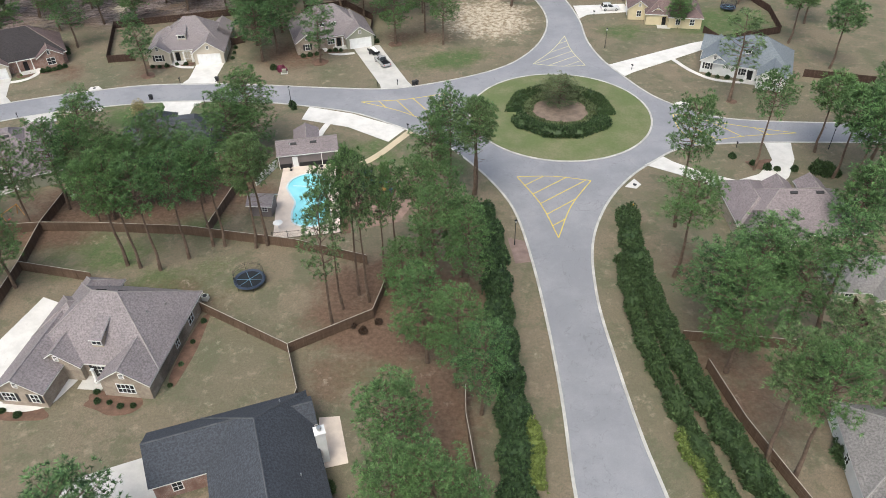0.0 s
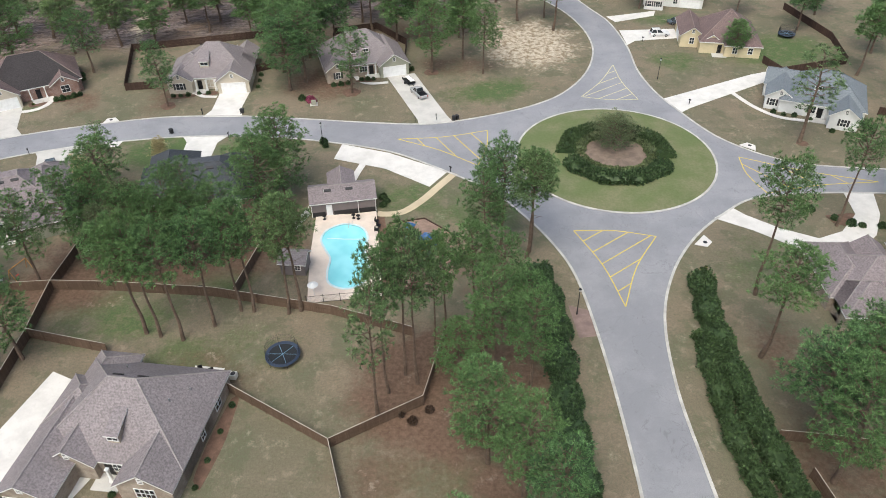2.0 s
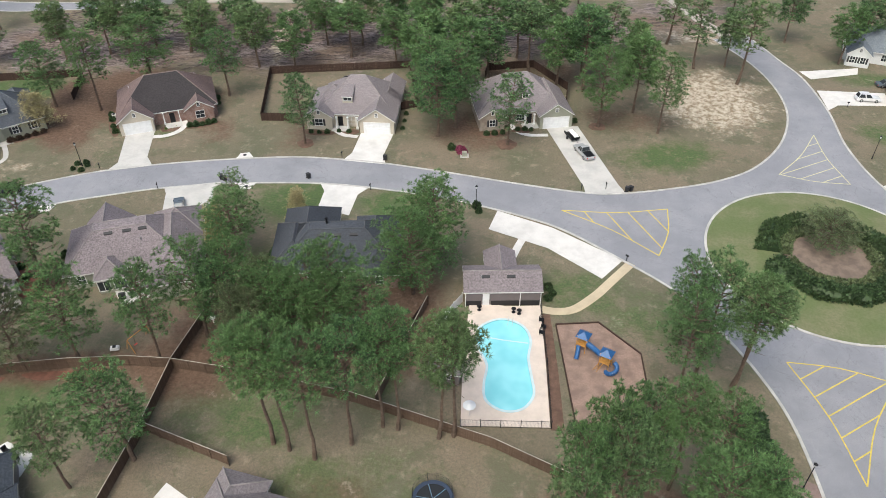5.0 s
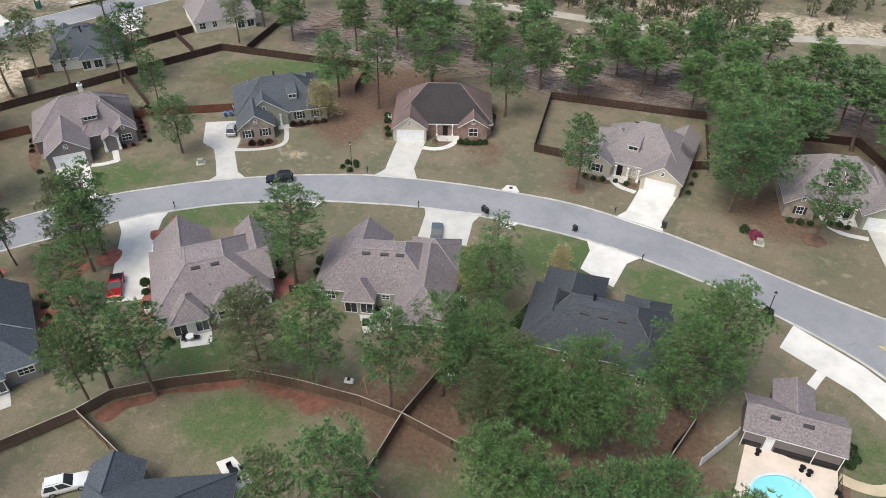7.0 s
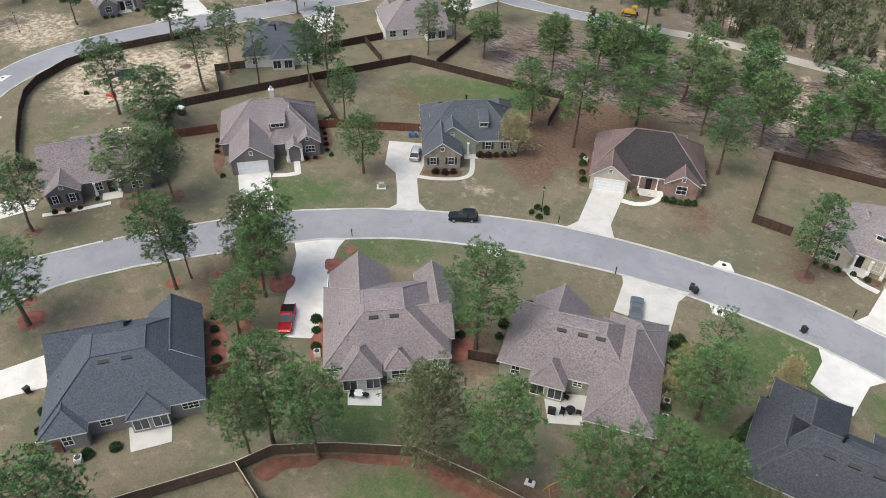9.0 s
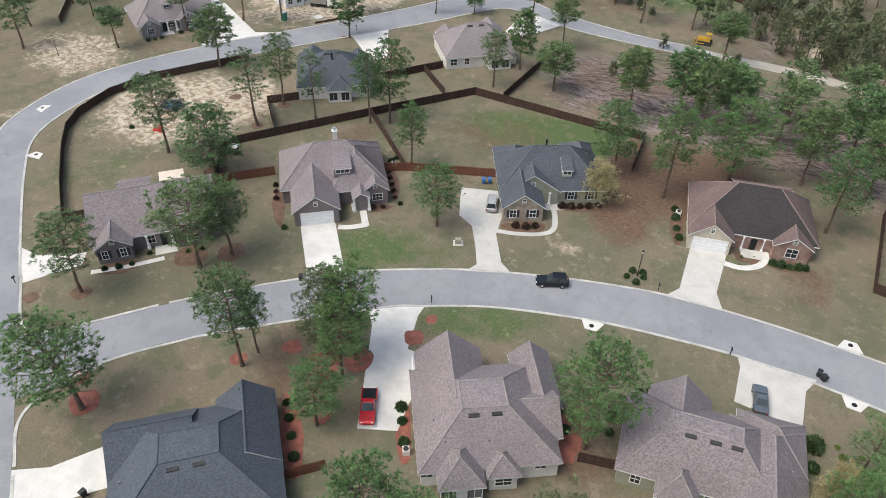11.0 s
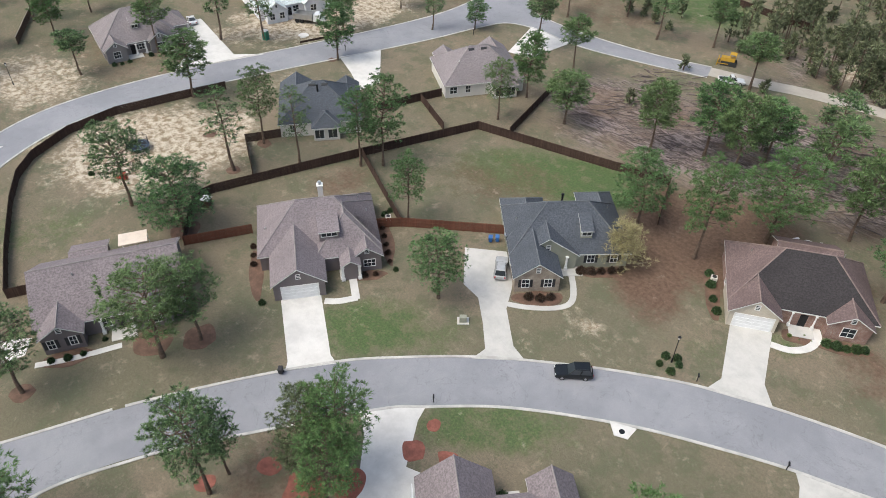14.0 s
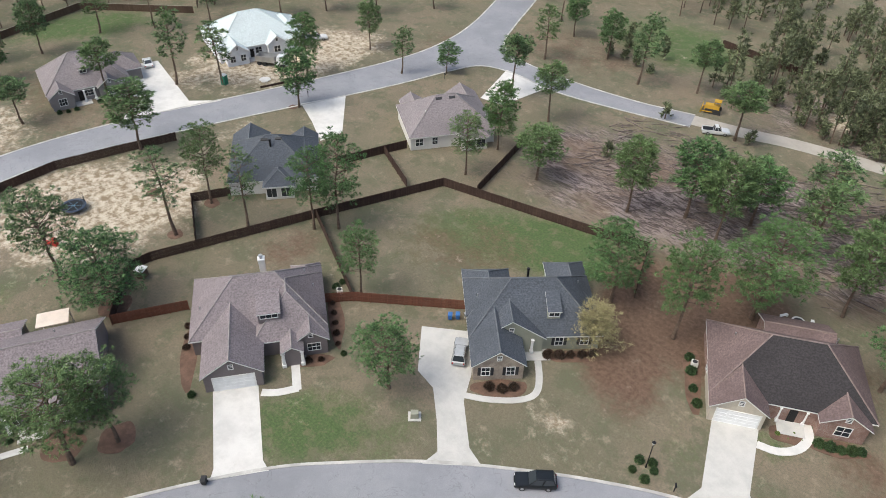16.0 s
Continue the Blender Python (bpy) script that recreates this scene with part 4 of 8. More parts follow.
house("single-storey mauve-grey house with brown shingle roof and white gables", -157, 119.5, 56, "brown", "mauve", [
    ("hip", -10.9, 7.0, -5.9, 6.6, 2.8, .8), ("hip", -3.0, 7.0, -7.7, 5, 2.8, .8), ("gy", -9.2, -1.4, -12.6, -1, 2.8, .72),
    ("gy", 2.2, 7.0, -8.6, -2, 2.8, .72), ("gy", 0.6, 3.6, -10.1, -6, 2.75, .62), ("hip", 2.6, 6.9, 2, 7.2, 2.8, .7)],
    windows=[(4.9, -8.24, "f", WIDE), (-10.54, -2, "l", {}), (-10.54, 2, "l", {}), (6.64, -3, "r", {}), (6.64, 2, "r", {})],
    garage=(-5.25, -12.25), door=(2.1, -7.4), columns=[(0.9, -9.75, 2.5, .4), (3.3, -9.75, 2.5, .4)], dormers=[(-0.4, -5.6, 3.1, 3.4, 1.45)],
    chimney=(-0.9, 2.9, 0.8, 8.2), vents=[(-1.6, 1.2), (0.6, 1.2)], pipes=[(-9.5, -1), (5.6, 1), (4.6, 3.4)], accent="mauve")
house("single-storey house with blue-grey shingles, brick front and black shutters", -132.5, 144, 47, "slate", "sage", [
    ("hip", -8.3, 9.7, -6.6, 5.4, 2.8, .86), ("gy", -8.3, -1.2, -11.6, -2, 2.8, .74, "", "tanbrick"), ("gy", -7.4, 2.0, -7.0, 0, 2.8, .7), ("hip", 3.9, 9.8, -1, 8.6, 2.8, .74), ("hip", -8.3, -1.4, -3, 7.3, 2.8, .74)],
    windows=[(-6.4, -11.24, "f", SH), (-3.2, -11.24, "f", SH), (3.9, -6.24, "f", SH), (7.3, -6.24, "f", SH), (9.24, -3, "r", {}), (-7.95, -6, "l", {})],
    door=(1.0, -6.0), columns=[(0.2, -6.8)], dormers=[(3.1, -4.9, 1.9, 3.6, 1.5)], pipes=[(0.3, 1.4, 1.5), (7.6, 2), (-6.6, 0)], vents=[(-0.6, 0.4), (3.0, 0.4)])
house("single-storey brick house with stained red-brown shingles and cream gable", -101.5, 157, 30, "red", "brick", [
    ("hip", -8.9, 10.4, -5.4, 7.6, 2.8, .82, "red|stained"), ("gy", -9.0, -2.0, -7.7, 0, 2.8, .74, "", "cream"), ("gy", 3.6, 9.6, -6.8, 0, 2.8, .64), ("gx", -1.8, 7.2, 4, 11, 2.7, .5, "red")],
    windows=[(6.6, -6.44, "f", dict(w=1.6, h=1.5, cols=2)), (9.2, 0, "r", {}), (-8.64, 0, "l", {})],
    garage=(-5.4, -7.32), door=(1.2, -5.1), columns=[(-0.4, -5.4, 2.5, .2), (2.6, -5.4, 2.5, .2)], pipes=[(7, 6, 0.9), (-6, 3)], vents=[], accent="cream")
house("single-storey cream house with taupe shingles and white gabled garage", -63.2, 163.4, 6, "taupe", "cream", [
    ("hip", -6.5, 9.4, -6, 7.2, 2.8, .82), ("gy", 2.3, 9.8, -8.6, 3, 2.8, .7), ("gy", -8.4, -2.6, -7.6, 2, 2.8, .66), ("hip", -8.4, 1, -4.6, 5, 2.8, .72), ("gy", 4.4, 9.8, 0, 9.6, 2.8, .7)],
    windows=[(-5.6, -7.24, "f", dict(shutters=True, w=1.5)), (0.6, -5.6, "f", dict(w=1.5, h=1.6, z=.6)), (-8.04, 0, "l", {}), (9.44, 2, "r", {}), (9.44, -3, "r", {})],
    garage=(6.05, -8.24), door=(-1.6, -5.65), columns=[(-2.2, -6.6), (0, -6.6), (1.9, -6.6)], dormers=[(-0.2, -4.2, 2.2, 3.6, 1.5)], vents=[(-1, 1.4), (2, 1.4)], pipes=[(6, 4), (-4, 2.4)])
house("single-storey house with brown shingles, arched porch and white garage", -31.2, 169.4, 18, "taupe", "tanbrick", [
    ("hip", -8.2, 9.2, -5.6, 7.4, 2.8, .84), ("gy", 3.4, 10.6, -8.2, 4, 2.8, .7, "", "sage"), ("gy", -8.4, -2.8, -7.4, 3, 2.8, .68)],
    windows=[(-5.6, -7.04, "f", SH), (0.4, -5.24, "f", WIDE), (10.24, 0, "r", {})],
    garage=(7.0, -7.84), door=(2.2, -5.25), columns=[(1.2, -6.2), (3.0, -6.2)], dormers=[(1.6, -3.6, 1.5, 2.4, 1.2), (-1.2, -3.6, 1.5, 2.4, 1.2)], pipes=[(6, 3)])
house("long single-storey dark-sided house with brown shingle roof", -168.6, 90.6, 64, "brown", "mauve", [
    ("gx", -9.6, 9.4, -7.6, 6.4, 2.8, .62), ("gy", -9.0, -3.4, -9.6, 0, 2.8, .66), ("gx", -5.6, -0.4, 3, 9.4, 2.6, .4), ("gy", 2.4, 7.4, -8.8, 0, 2.8, .6)],
    windows=[(-7.6, -9.24, "f", dict(shutters=True, w=.8)), (-5, -9.24, "f", dict(shutters=True, w=.8)), (5, -8.44, "f", WIDE), (-1, -7.24, "f", {}), (9.04, -2, "r", {})],
    door=(0.8, -7.25), columns=[(-1.6, -7.6), (2, -7.6)], pipes=[(4, 3), (-4, -2)])
house("single-storey pale-walled house with brown hip roof and screened porch", -104.8, 100.3, 231, "brown", "stucco", [
    ("deck 6.6", -6.4, 9.6, -5.6, 9.2, 2.8, .7), ("gy", 0.4, 8.8, -8.6, 2, 2.8, .84), ("gy", -8.2, -3, -7.2, 2, 2.8, .84), ("gx", -7.2, 0, -1.6, 6, 2.8, .7),
    ("hip", 2.4, 7.6, 5.4, 11.4, 2.75, .8), ("hip", -1.6, 2.2, 6.4, 10.4, 2.75, .8)],
    windows=[(3.6, 11.05, "b", PORCH), (6.4, 11.05, "b", PORCH), (0.3, 10.05, "b", dict(w=1.8, h=1.3, cols=2)), (8.6, 8.85, "b", dict(w=1.2, h=.5, z=1.7, cols=2, rows=1)), (-4, 8.85, "b", dict(w=1.2, h=.5, z=1.7, cols=2, rows=1)), (-6.04, 4, "l", {})],
    door=(-1, -5.25), vents=[(3, 4.5), (0.4, 4.5)], pipes=[(6.4, 6.6), (1.6, 6.8, .3), (7.4, 3.4)], garage=(9.05, -5.4, "r"))
house("single-storey sage-sided house with brown multi-hipped roof", -83.4, 113.2, 206, "brown", "sage", [
    ("deck 6.7", -7.4, 9.8, -5.2, 6.6, 2.8, .8), ("hip", -10.2, -1.8, -5.4, 12.2, 2.8, .74), ("hip", -10.22, -2.6, -6.6, 1, 2.8, .75), ("gy", 0.2, 7.6, -6.6, 0, 2.8, .9), ("hip", 6.0, 9.8, -5.2, 1, 2.8, .74), ("hip", 0.8, 5.4, 3.4, 8.6, 2.75, .84)],
    windows=[(2, 8.25, "b", PORCH), (4.2, 8.25, "b", PORCH), (7.4, 6.25, "b", {}), (-0.4, 6.25, "b", dict(w=1.0, h=.8, z=1.4)), (9.44, 3, "r", {})],
    door=(0, -4.9), vents=[(2.8, 2.3), (0.2, 2.3), (-2, 2.3)], pipes=[(-7.4, 6), (-1.6, 3.6), (-8, 2)], garage=(-9.85, -4, "l", 4.9))
house("large single-storey brick house with charcoal shingle hip roof", -52.1, 117.8, 193, "dark", "brick", [
    ("deck 6.8", -9.0, 9.2, -5.2, 6.6, 2.8, .8), ("hip", 0.4, 9.2, -9.4, 4, 2.8, .8), ("hip", 3.2, 10.2, -5.6, 5.8, 2.8, .74), ("hip", -8.6, -2.2, -6.8, 2, 2.8, .74), ("hip", -9.2, -3, -2, 7.8, 2.8, .74)],
    windows=[(-6, 7.45, "b", {}), (0, 6.25, "b", WIDE), (4, 6.25, "b", {}), (9.84, 0, "r", {})], door=(-1, -4.85), vents=[(2.4, 2.4), (0, 2.4), (-2.4, 2.4)], pipes=[(3, 4.4), (-6.6, 3), (1.6, 0.4, 1.0)], garage=(4.6, -9.24))
house("large single-storey grey-sided house with blue-charcoal hip roof", -121.5, 71, 240, "dark", "grey", [
    ("deck 7.0", -8.9, 9.2, -7.4, 8.4, 2.8, .7, "slate2"), ("gx", 0, 9.22, -7.6, 0.6, 2.8, .9, "slate2"), ("gy", -8.92, -2, -8.2, 2, 2.8, .8, "slate2"), ("hip", 4.0, 9.2, 2, 9.8, 2.8, .6, "slate2"), ("hip", -4.9, 0, 4, 9.4, 2.75, .5, "slate2")],
    windows=[(-3.6, 9.05, "b", PORCH), (-1.4, 9.05, "b", PORCH), (2.4, 8.05, "b", dict(w=1.1, h=1.0, z=1.3)), (-7, 8.05, "b", dict(w=1.8, h=1.0, z=1.3, cols=3)), (6.4, 9.45, "b", {})],
    door=(0, -7), vents=[(1.8, 3.1), (-0.8, 3.1)], pipes=[(-5, -7), (7, 4), (7.6, 1.6)], garage=(8.85, -2, "r"))
house("single-storey brick-trimmed house with taupe shingles beside the lawn", -46, 66.5, -6, "taupe", "tanbrick", [
    ("hip", -8.4, 9.6, -5.8, 8.8, 2.8, .8), ("gy", -9.6, -2.8, -11.2, 3, 2.8, .66), ("gy", -6.6, -0.4, -6.6, 2, 2.8, .76), ("gy", 2.6, 9.6, -8.6, 3, 2.8, .7), ("hip", -9.6, -2, -2, 6, 2.8, .76), ("hip", -8.4, -2.4, 3, 10.2, 2.8, .74)],
    windows=[(-7.8, -10.84, "f", dict(shutters=True, w=1.6, cols=3)), (-4.4, -10.84, "f", SH), (6.1, -8.24, "f", dict(w=2.2, h=1.5, cols=4)), (9.24, 0, "r", dict(w=.9)), (9.24, 4.6, "r", dict(w=1.4)), (1.2, -5.44, "f", WIDE)],
    door=(0.4, -5.45), columns=[(0.9, -6.4)], dormers=[(1.2, -4.2, 1.7, 3.2, 1.5)], vents=[(-0.6, 2.6), (2.4, 2.6)], pipes=[(7, 3.6), (5.8, 1), (-2, 6)])
house("single-storey red-brick house with charcoal shingle roof and white chimney", -25.6, 45.6, 19.5, "dark", "brick", [
    ("gx", -7.8, 4, -0.2, 7.6, 2.8, .74), ("hip", -1.7, 10.6, -18, 7.6, 2.8, .78), ("hip", -4.4, 4, -15, -5, 2.8, .74), ("gx", 6, 11, 2.2, 6.6, 2.8, .7)],
    windows=[(10.24, -6, "r", {}), (-5, 0.16, "f", {}), (-7.4, 3.6, "l", {})], chimney=(10.9, -0.7, 1.1, 5.2, "white"), vents=[], pipes=[(8, -5.4), (7.4, 5.4)], garage=(-7.45, 3.6, "l", 4.9))
house("single-storey house with dark blue-charcoal hip roof behind the fence", -80.4, 66.0, 216, "dark", "grey", [
    ("hip", -8, 8, -6, 6, 2.8, .74, "slate2"), ("hip", -2.4, 4, 2, 8.2, 2.8, .74, "slate2"), ("hip", -8.4, -3.4, -1, 8.4, 2.8, .74, "slate2"), ("gy", 2, 8, -8.4, 2, 2.8, .7, "slate2")],
    windows=[(0.6, 7.85, "b", PORCH), (6, 5.65, "b", {})], vents=[(0.6, 1.4)], pipes=[(-5, 3)])
house("white-sided house with pale blue-grey roof and black shutters", 65, 150.4, -22, "bluegrey", "white", [
    ("hip", -6.6, 9.6, -6, 7, 2.8, .74), ("gy", 2.6, 8.6, -9.6, 2, 2.8, .7), ("gy", -9.4, -3.4, -5.4, 6, 2.8, .66), ("gx", -10, 0, 0.4, 7.4, 2.8, .66)],
    windows=[(5.6, -9.24, "f", SH), (-5, -5.04, "f", SH), (-7.6, -5.04, "f", SH), (0, -5.64, "f", SH), (9.24, -2, "r", {}), (-9.64, 4, "l", {})], door=(1.4, -5.65), columns=[(0.6, -6), (2.2, -6)], dormers=[(0, -3.4, 1.6, 2.4, 1.1)], vents=[(1, 1)])
house("white-trimmed grey house with blue-grey gabled roof and white garage", 48.8, 210.0, -14, "bluegrey", "white", [
    ("gx", -7, 9, -4, 7, 2.8, .7), ("gy", -6.6, -1, -7.4, 2, 2.8, .8)],
    windows=[(-5, -7.04, "f", SH), (-2.8, -7.04, "f", SH), (1.6, -3.64, "f", {})], garage=(5.4, -3.65))
house("pale yellow house with brown hip roof and garage wing", 54.4, 182.4, -8, "red", "yellow", [
    ("hip", -5.4, 8.4, -7, 7, 2.8, .8), ("gy", -9.6, -3.6, -4, 8, 2.8, .72), ("hip", 0, 8.6, -8.6, 2, 2.8, .76), ("gy", -4.6, -0.2, -6.4, 2, 2.8, .7)],
    windows=[(2.6, -8.24, "f", {}), (6, -8.24, "f", {}), (-2.4, -6.04, "f", {}), (-6.6, -3.64, "f", {})], door=(-0.6, -6.6), garage=(-9.24, 2, "l"))
house("single-storey house with brown hipped roof behind the pines", 53.4, 92.6, 180, "brown", "tanbrick", [
    ("hip", -9.4, 9, -5.6, 6.4, 2.8, .74), ("hip", 2, 9.6, -8.4, 4, 2.8, .72), ("gy", -2.6, 2.4, -8, 0, 2.8, .7), ("gy", -8, -3.4, -8.4, 0, 2.8, .7), ("hip", 0, 9, 0, 8, 2.8, .74)],
    windows=[(7, 7.65, "b", dict(w=1.5, h=1.3, cols=3)), (2.4, 7.65, "b", {}), (8.64, -2, "r", {})], door=(0, -7.6), vents=[(1, 1), (-3, 1)])
house("small grey-roofed house wing with cream walls", 57.4, 77.4, -4, "grey", "cream", [
    ("hip", -4.6, 6, -4.2, 4.4, 2.6, .66), ("gy", 0.4, 5, -6, 0, 2.6, .66)], windows=[(-2.4, -3.84, "f", {}), (2.7, -5.64, "f", {})], vents=[])
house("white-walled house with pale grey shingle roof", 49, 46.6, -8, "grey", "white", [
    ("hip", -6, 10, -6, 7, 2.8, .66), ("gy", -5.6, 0.4, -8.4, 2, 2.8, .66)], windows=[(-4.2, -8.04, "f", {}), (-1.6, -8.04, "f", {}), (-5.64, 0, "l", {})], garage=(4.4, -5.64), vents=[(0, 0)])
house("single-storey house with blue-grey charcoal roof by the lane", -187.2, 141.4, 233, "slate", "stucco", [
    ("hip", -7.4, 8, -6.4, 7, 2.8, .74), ("gy", 1.2, 8, -9.4, 2, 2.8, .66), ("gy", -7.6, -2.6, -8, 2, 2.8, .66), ("hip", -3.4, 2, 3, 9, 2.7, .66)],
    windows=[(-1.8, 8.65, "b", PORCH), (0.6, 8.65, "b", PORCH), (5.4, 6.65, "b", {}), (-5.6, 6.65, "b", {})], vents=[(-1, 1), (1.4, 1)], pipes=[(0.4, 2, 1.2)], garage=(7.65, -4, "r"))
house("single-storey stucco house with taupe hip roof near the corner", -177.4, 173.6, 238, "taupe", "stucco", [
    ("hip", -9, 8, -6.4, 7, 2.8, .74), ("gy", -9.2, -2.6, -9.4, 2, 2.8, .66), ("gy", 2.2, 7, -8.6, 2, 2.8, .66), ("hip", -7, -1.4, 3, 9.2, 2.7, .66)],
    windows=[(-5.4, 8.85, "b", PORCH), (-3, 8.85, "b", PORCH), (3, 6.65, "b", {}), (6, 6.65, "b", dict(w=1.4))], vents=[(-1.6, 1), (1, 1)], pipes=[(4, 3)], garage=(-5.9, -9.04))
house("grey-sided house with taupe roof and white porch trim by the lane", -242.4, 131.4, 76, "taupe", "grey", [
    ("hip", -8, 8.6, -6.4, 7, 2.8, .78), ("gy", -7.8, -2.8, -8.6, 2, 2.8, .74), ("gy", 1.6, 6.6, -7.8, 2, 2.8, .72), ("hip", 3, 12, -2, 6, 2.8, .7)],
    windows=[(-5.3, -8.24, "f", dict(w=1.4, cols=3)), (4.2, -7.44, "f", WIDE), (0, -6.04, "f", WIDE)], door=(-1.6, -6.05), columns=[(-1, -6.8), (1, -6.8)], dormers=[(0.2, -4, 1.8, 2.4, 1.2)], pipes=[(4, 2)])
house("unfinished house in white wrap with pale roof underlay", -236.6, 169.6, 74, "pale", "house_wrap", [
    ("hip", -10, 10.4, -7, 9, 2.9, .66), ("gy", -9, -3.4, -9.6, 2, 2.9, .74), ("gy", 1, 6, -8.4, 2, 2.9, .74), ("hip", 5, 12.4, -5, 7, 2.9, .6)],
    windows=[(-7.4, -9.24, "f", dict(w=1.1)), (-5, -9.24, "f", dict(w=1.1)), (3.4, -8.04, "f", dict(w=1.4)), (-0.6, -6.64, "f", dict(w=1.4)), (8.6, -4.64, "f", dict(w=1.1))], door=(-2.2, -6.6))

# pool house and garden shed
ph = house("long grey pool house with brown gabled roof", -27.0, 114.1, 11, "brown", "mauve", [
    ("gx", -5.6, 5.6, -3.0, 3.0, 2.7, .5), ("gy", -2.4, 2.4, 0, 6.4, 2.7, .5)], windows=[], pipes=[(-3, -1)], vents=[(-2.4, -0.9), (1.2, -0.9)], name="pool_house", gable_vents=False)
front_door(ph, -2.4, -2.7, "f", DOORWHITE)
# dark low rail, simplified to solid boxes on both sides of the door
for x0, x1 in ((-5.2, -3.1), (-1.7, 5.2)):
    bm = bmesh.new()
    box(bm, x0, x1, -2.78, -2.66, 0.0, 0.85)
    part("wainscot", bm, VENT, ph, "dark lower wall panelling")
for cx in (-5.3, 2.4, 5.3):
    bm = bmesh.new()
    tube(bm, (cx, -2.9, 0), (cx, -2.9, 2.6), 0.06, 0.06, 8)
    part("post", bm, TRIM, ph)
house("small grey-roofed garden shed beside the fence", -32.0, 97.3, -4, "taupe", "mauve", [("gx", -2.2, 2.2, -1.9, 1.9, 2.3, .6)], windows=[(0.8, -1.56, "f", dict(w=.8, h=.8, z=1.1))], name="garden_shed", gable_vents=False)


# ---- trees ----
def spray(rng, centres, dirs, n, length, width, spread):
    """n tapering leaf blades fanned out of every centre about its direction: vertices of loose triangles."""
    m = len(centres)
    c, d = np.repeat(centres, n, 0), np.repeat(dirs, n, 0)
    v = d + rng.normal(size=(m * n, 3)) * spread
    v /= np.linalg.norm(v, axis=1, keepdims=True) + 1e-9
    s = np.cross(v, rng.normal(size=(m * n, 3)))
    s /= np.linalg.norm(s, axis=1, keepdims=True) + 1e-9
    k = rng.uniform(0.7, 1.25, (m * n, 1))
    a, b, t = c - s * width * k * 0.5 + v * 0.06, c + s * width * k * 0.5 + v * 0.06, c + v * length * k
    return np.stack([a, b, t], 1).reshape(-1, 3)


def leaf_mesh(name, verts, material):
    n = len(verts) // 3
    i = np.arange(n)[:, None] * 3
    me = bpy.data.meshes.new(name)
    me.from_pydata(verts.tolist(), [], (i + np.array([[0, 1, 2]])).tolist())
    me.materials.append(material)
    return me


def tree_kind(name, label, seed, height, radius, start, limbs, material, form="pine", density=1.1, blades=14, blade=(0.37, 0.058)):
    """A tree of its own shape: tapered trunk with limbs, and a crown of needle tufts gathered in billowing lobes at the limbs' ends."""
    rng = np.random.default_rng(seed)
    root = tagged(empty(name, 0, 0), label, "tree", group="pine trees" if form == "pine" else "garden trees")
    bm = bmesh.new()
    lean = rng.normal(size=2) * 0.3
    trunk = [Vector((lean[0] * (k / 6) ** 2 + rng.normal() * 0.06, lean[1] * (k / 6) ** 2 + rng.normal() * 0.06, height * 0.96 * k / 6)) for k in range(7)]
    r0 = 0.0105 * height + 0.02
    for k in range(6):
        tube(bm, trunk[k], trunk[k + 1] + Vector((0, 0, 0.05)), r0 * (1 - k / 6.6) * (1.25 if k == 0 else 1), r0 * (1 - (k + 1) / 6.6), 7)

    def on_trunk(z):
        k = min(5.999, max(0.0, z / (height * 0.96) * 6))
        return trunk[int(k)].lerp(trunk[int(k) + 1], k % 1)
    if form == "pine":
        for j in range(4):
            z = height * start * rng.uniform(0.55, 0.98)
            az = rng.uniform(0, 6.28)
            p = on_trunk(z)
            tube(bm, p, p + Vector((math.cos(az), math.sin(az), 0.2)) * rng.uniform(0.4, 1.3), 0.03, 0.012, 4)
    cs, ds = [], []
    for j in range(limbs):
        u = (j + rng.uniform(0, 1)) / limbs
        z = height * (start + (0.95 - start) * u)
        if form == "pine":
            prof = math.sqrt(max(0.1, 1 - ((u - 0.36) / 0.7) ** 2)) if u > 0.36 else 0.62 + 0.38 * u / 0.36
        elif form == "round":
            prof = math.sqrt(max(0.03, 1 - (2 * u - 0.85) ** 2 / 1.35))
        else:
            prof = 0.75 * (1 - 0.5 * u)
        L = radius * prof * rng.uniform(0.62, 1.1)
        az = j * 2.4 + rng.uniform(-0.6, 0.6)
        tilt = rng.uniform(-0.05, 0.3) + u * 0.75
        base = on_trunk(z - 0.25 * L * (0.3 + tilt))
        out = Vector((math.cos(az) * math.cos(tilt), math.sin(az) * math.cos(tilt), math.sin(tilt)))
        tip = base + out * L + Vector((0, 0, 0.12 * L))
        elbow = base.lerp(tip, 0.5) - Vector((0, 0, 0.06 * L))
        tube(bm, base, elbow, 0.025 + 0.015 * L, 0.02 + 0.006 * L, 4)
        tube(bm, elbow, tip, 0.02 + 0.006 * L, 0.012, 4)
        lobes = max(1, int(round((0.7 + L * 0.95) * density)))
        for q in range(lobes):
            f = 1.0 - 0.62 * (q + rng.uniform(0, 0.7)) / lobes if form != "bare" else rng.uniform(0.2, 1.05)
            side = out.cross(Vector((0, 0, 1))) * rng.normal() * (0.3 if q else 0.1) * L
            cc = base.lerp(tip, f) + side + Vector((0, 0, rng.normal() * 0.15))
            if q and rng.uniform() < 0.5:
                tube(bm, base.lerp(tip, f * 0.7), cc, 0.022, 0.01, 3)
            R = rng.uniform(0.46, 0.86) * (1.15 if form == "round" else 1.0)
            k = max(4, int(round(12 * R))) if form != "bare" else 5
            o = rng.normal(size=(k, 3)) + np.array(out) * 0.7 + np.array((0, 0, 0.7))
            o /= np.linalg.norm(o, axis=1, keepdims=True)
            cs.append(np.array(cc) + o * (R, R, R * 0.75) * rng.uniform(0.6, 1.0, (k, 1)))
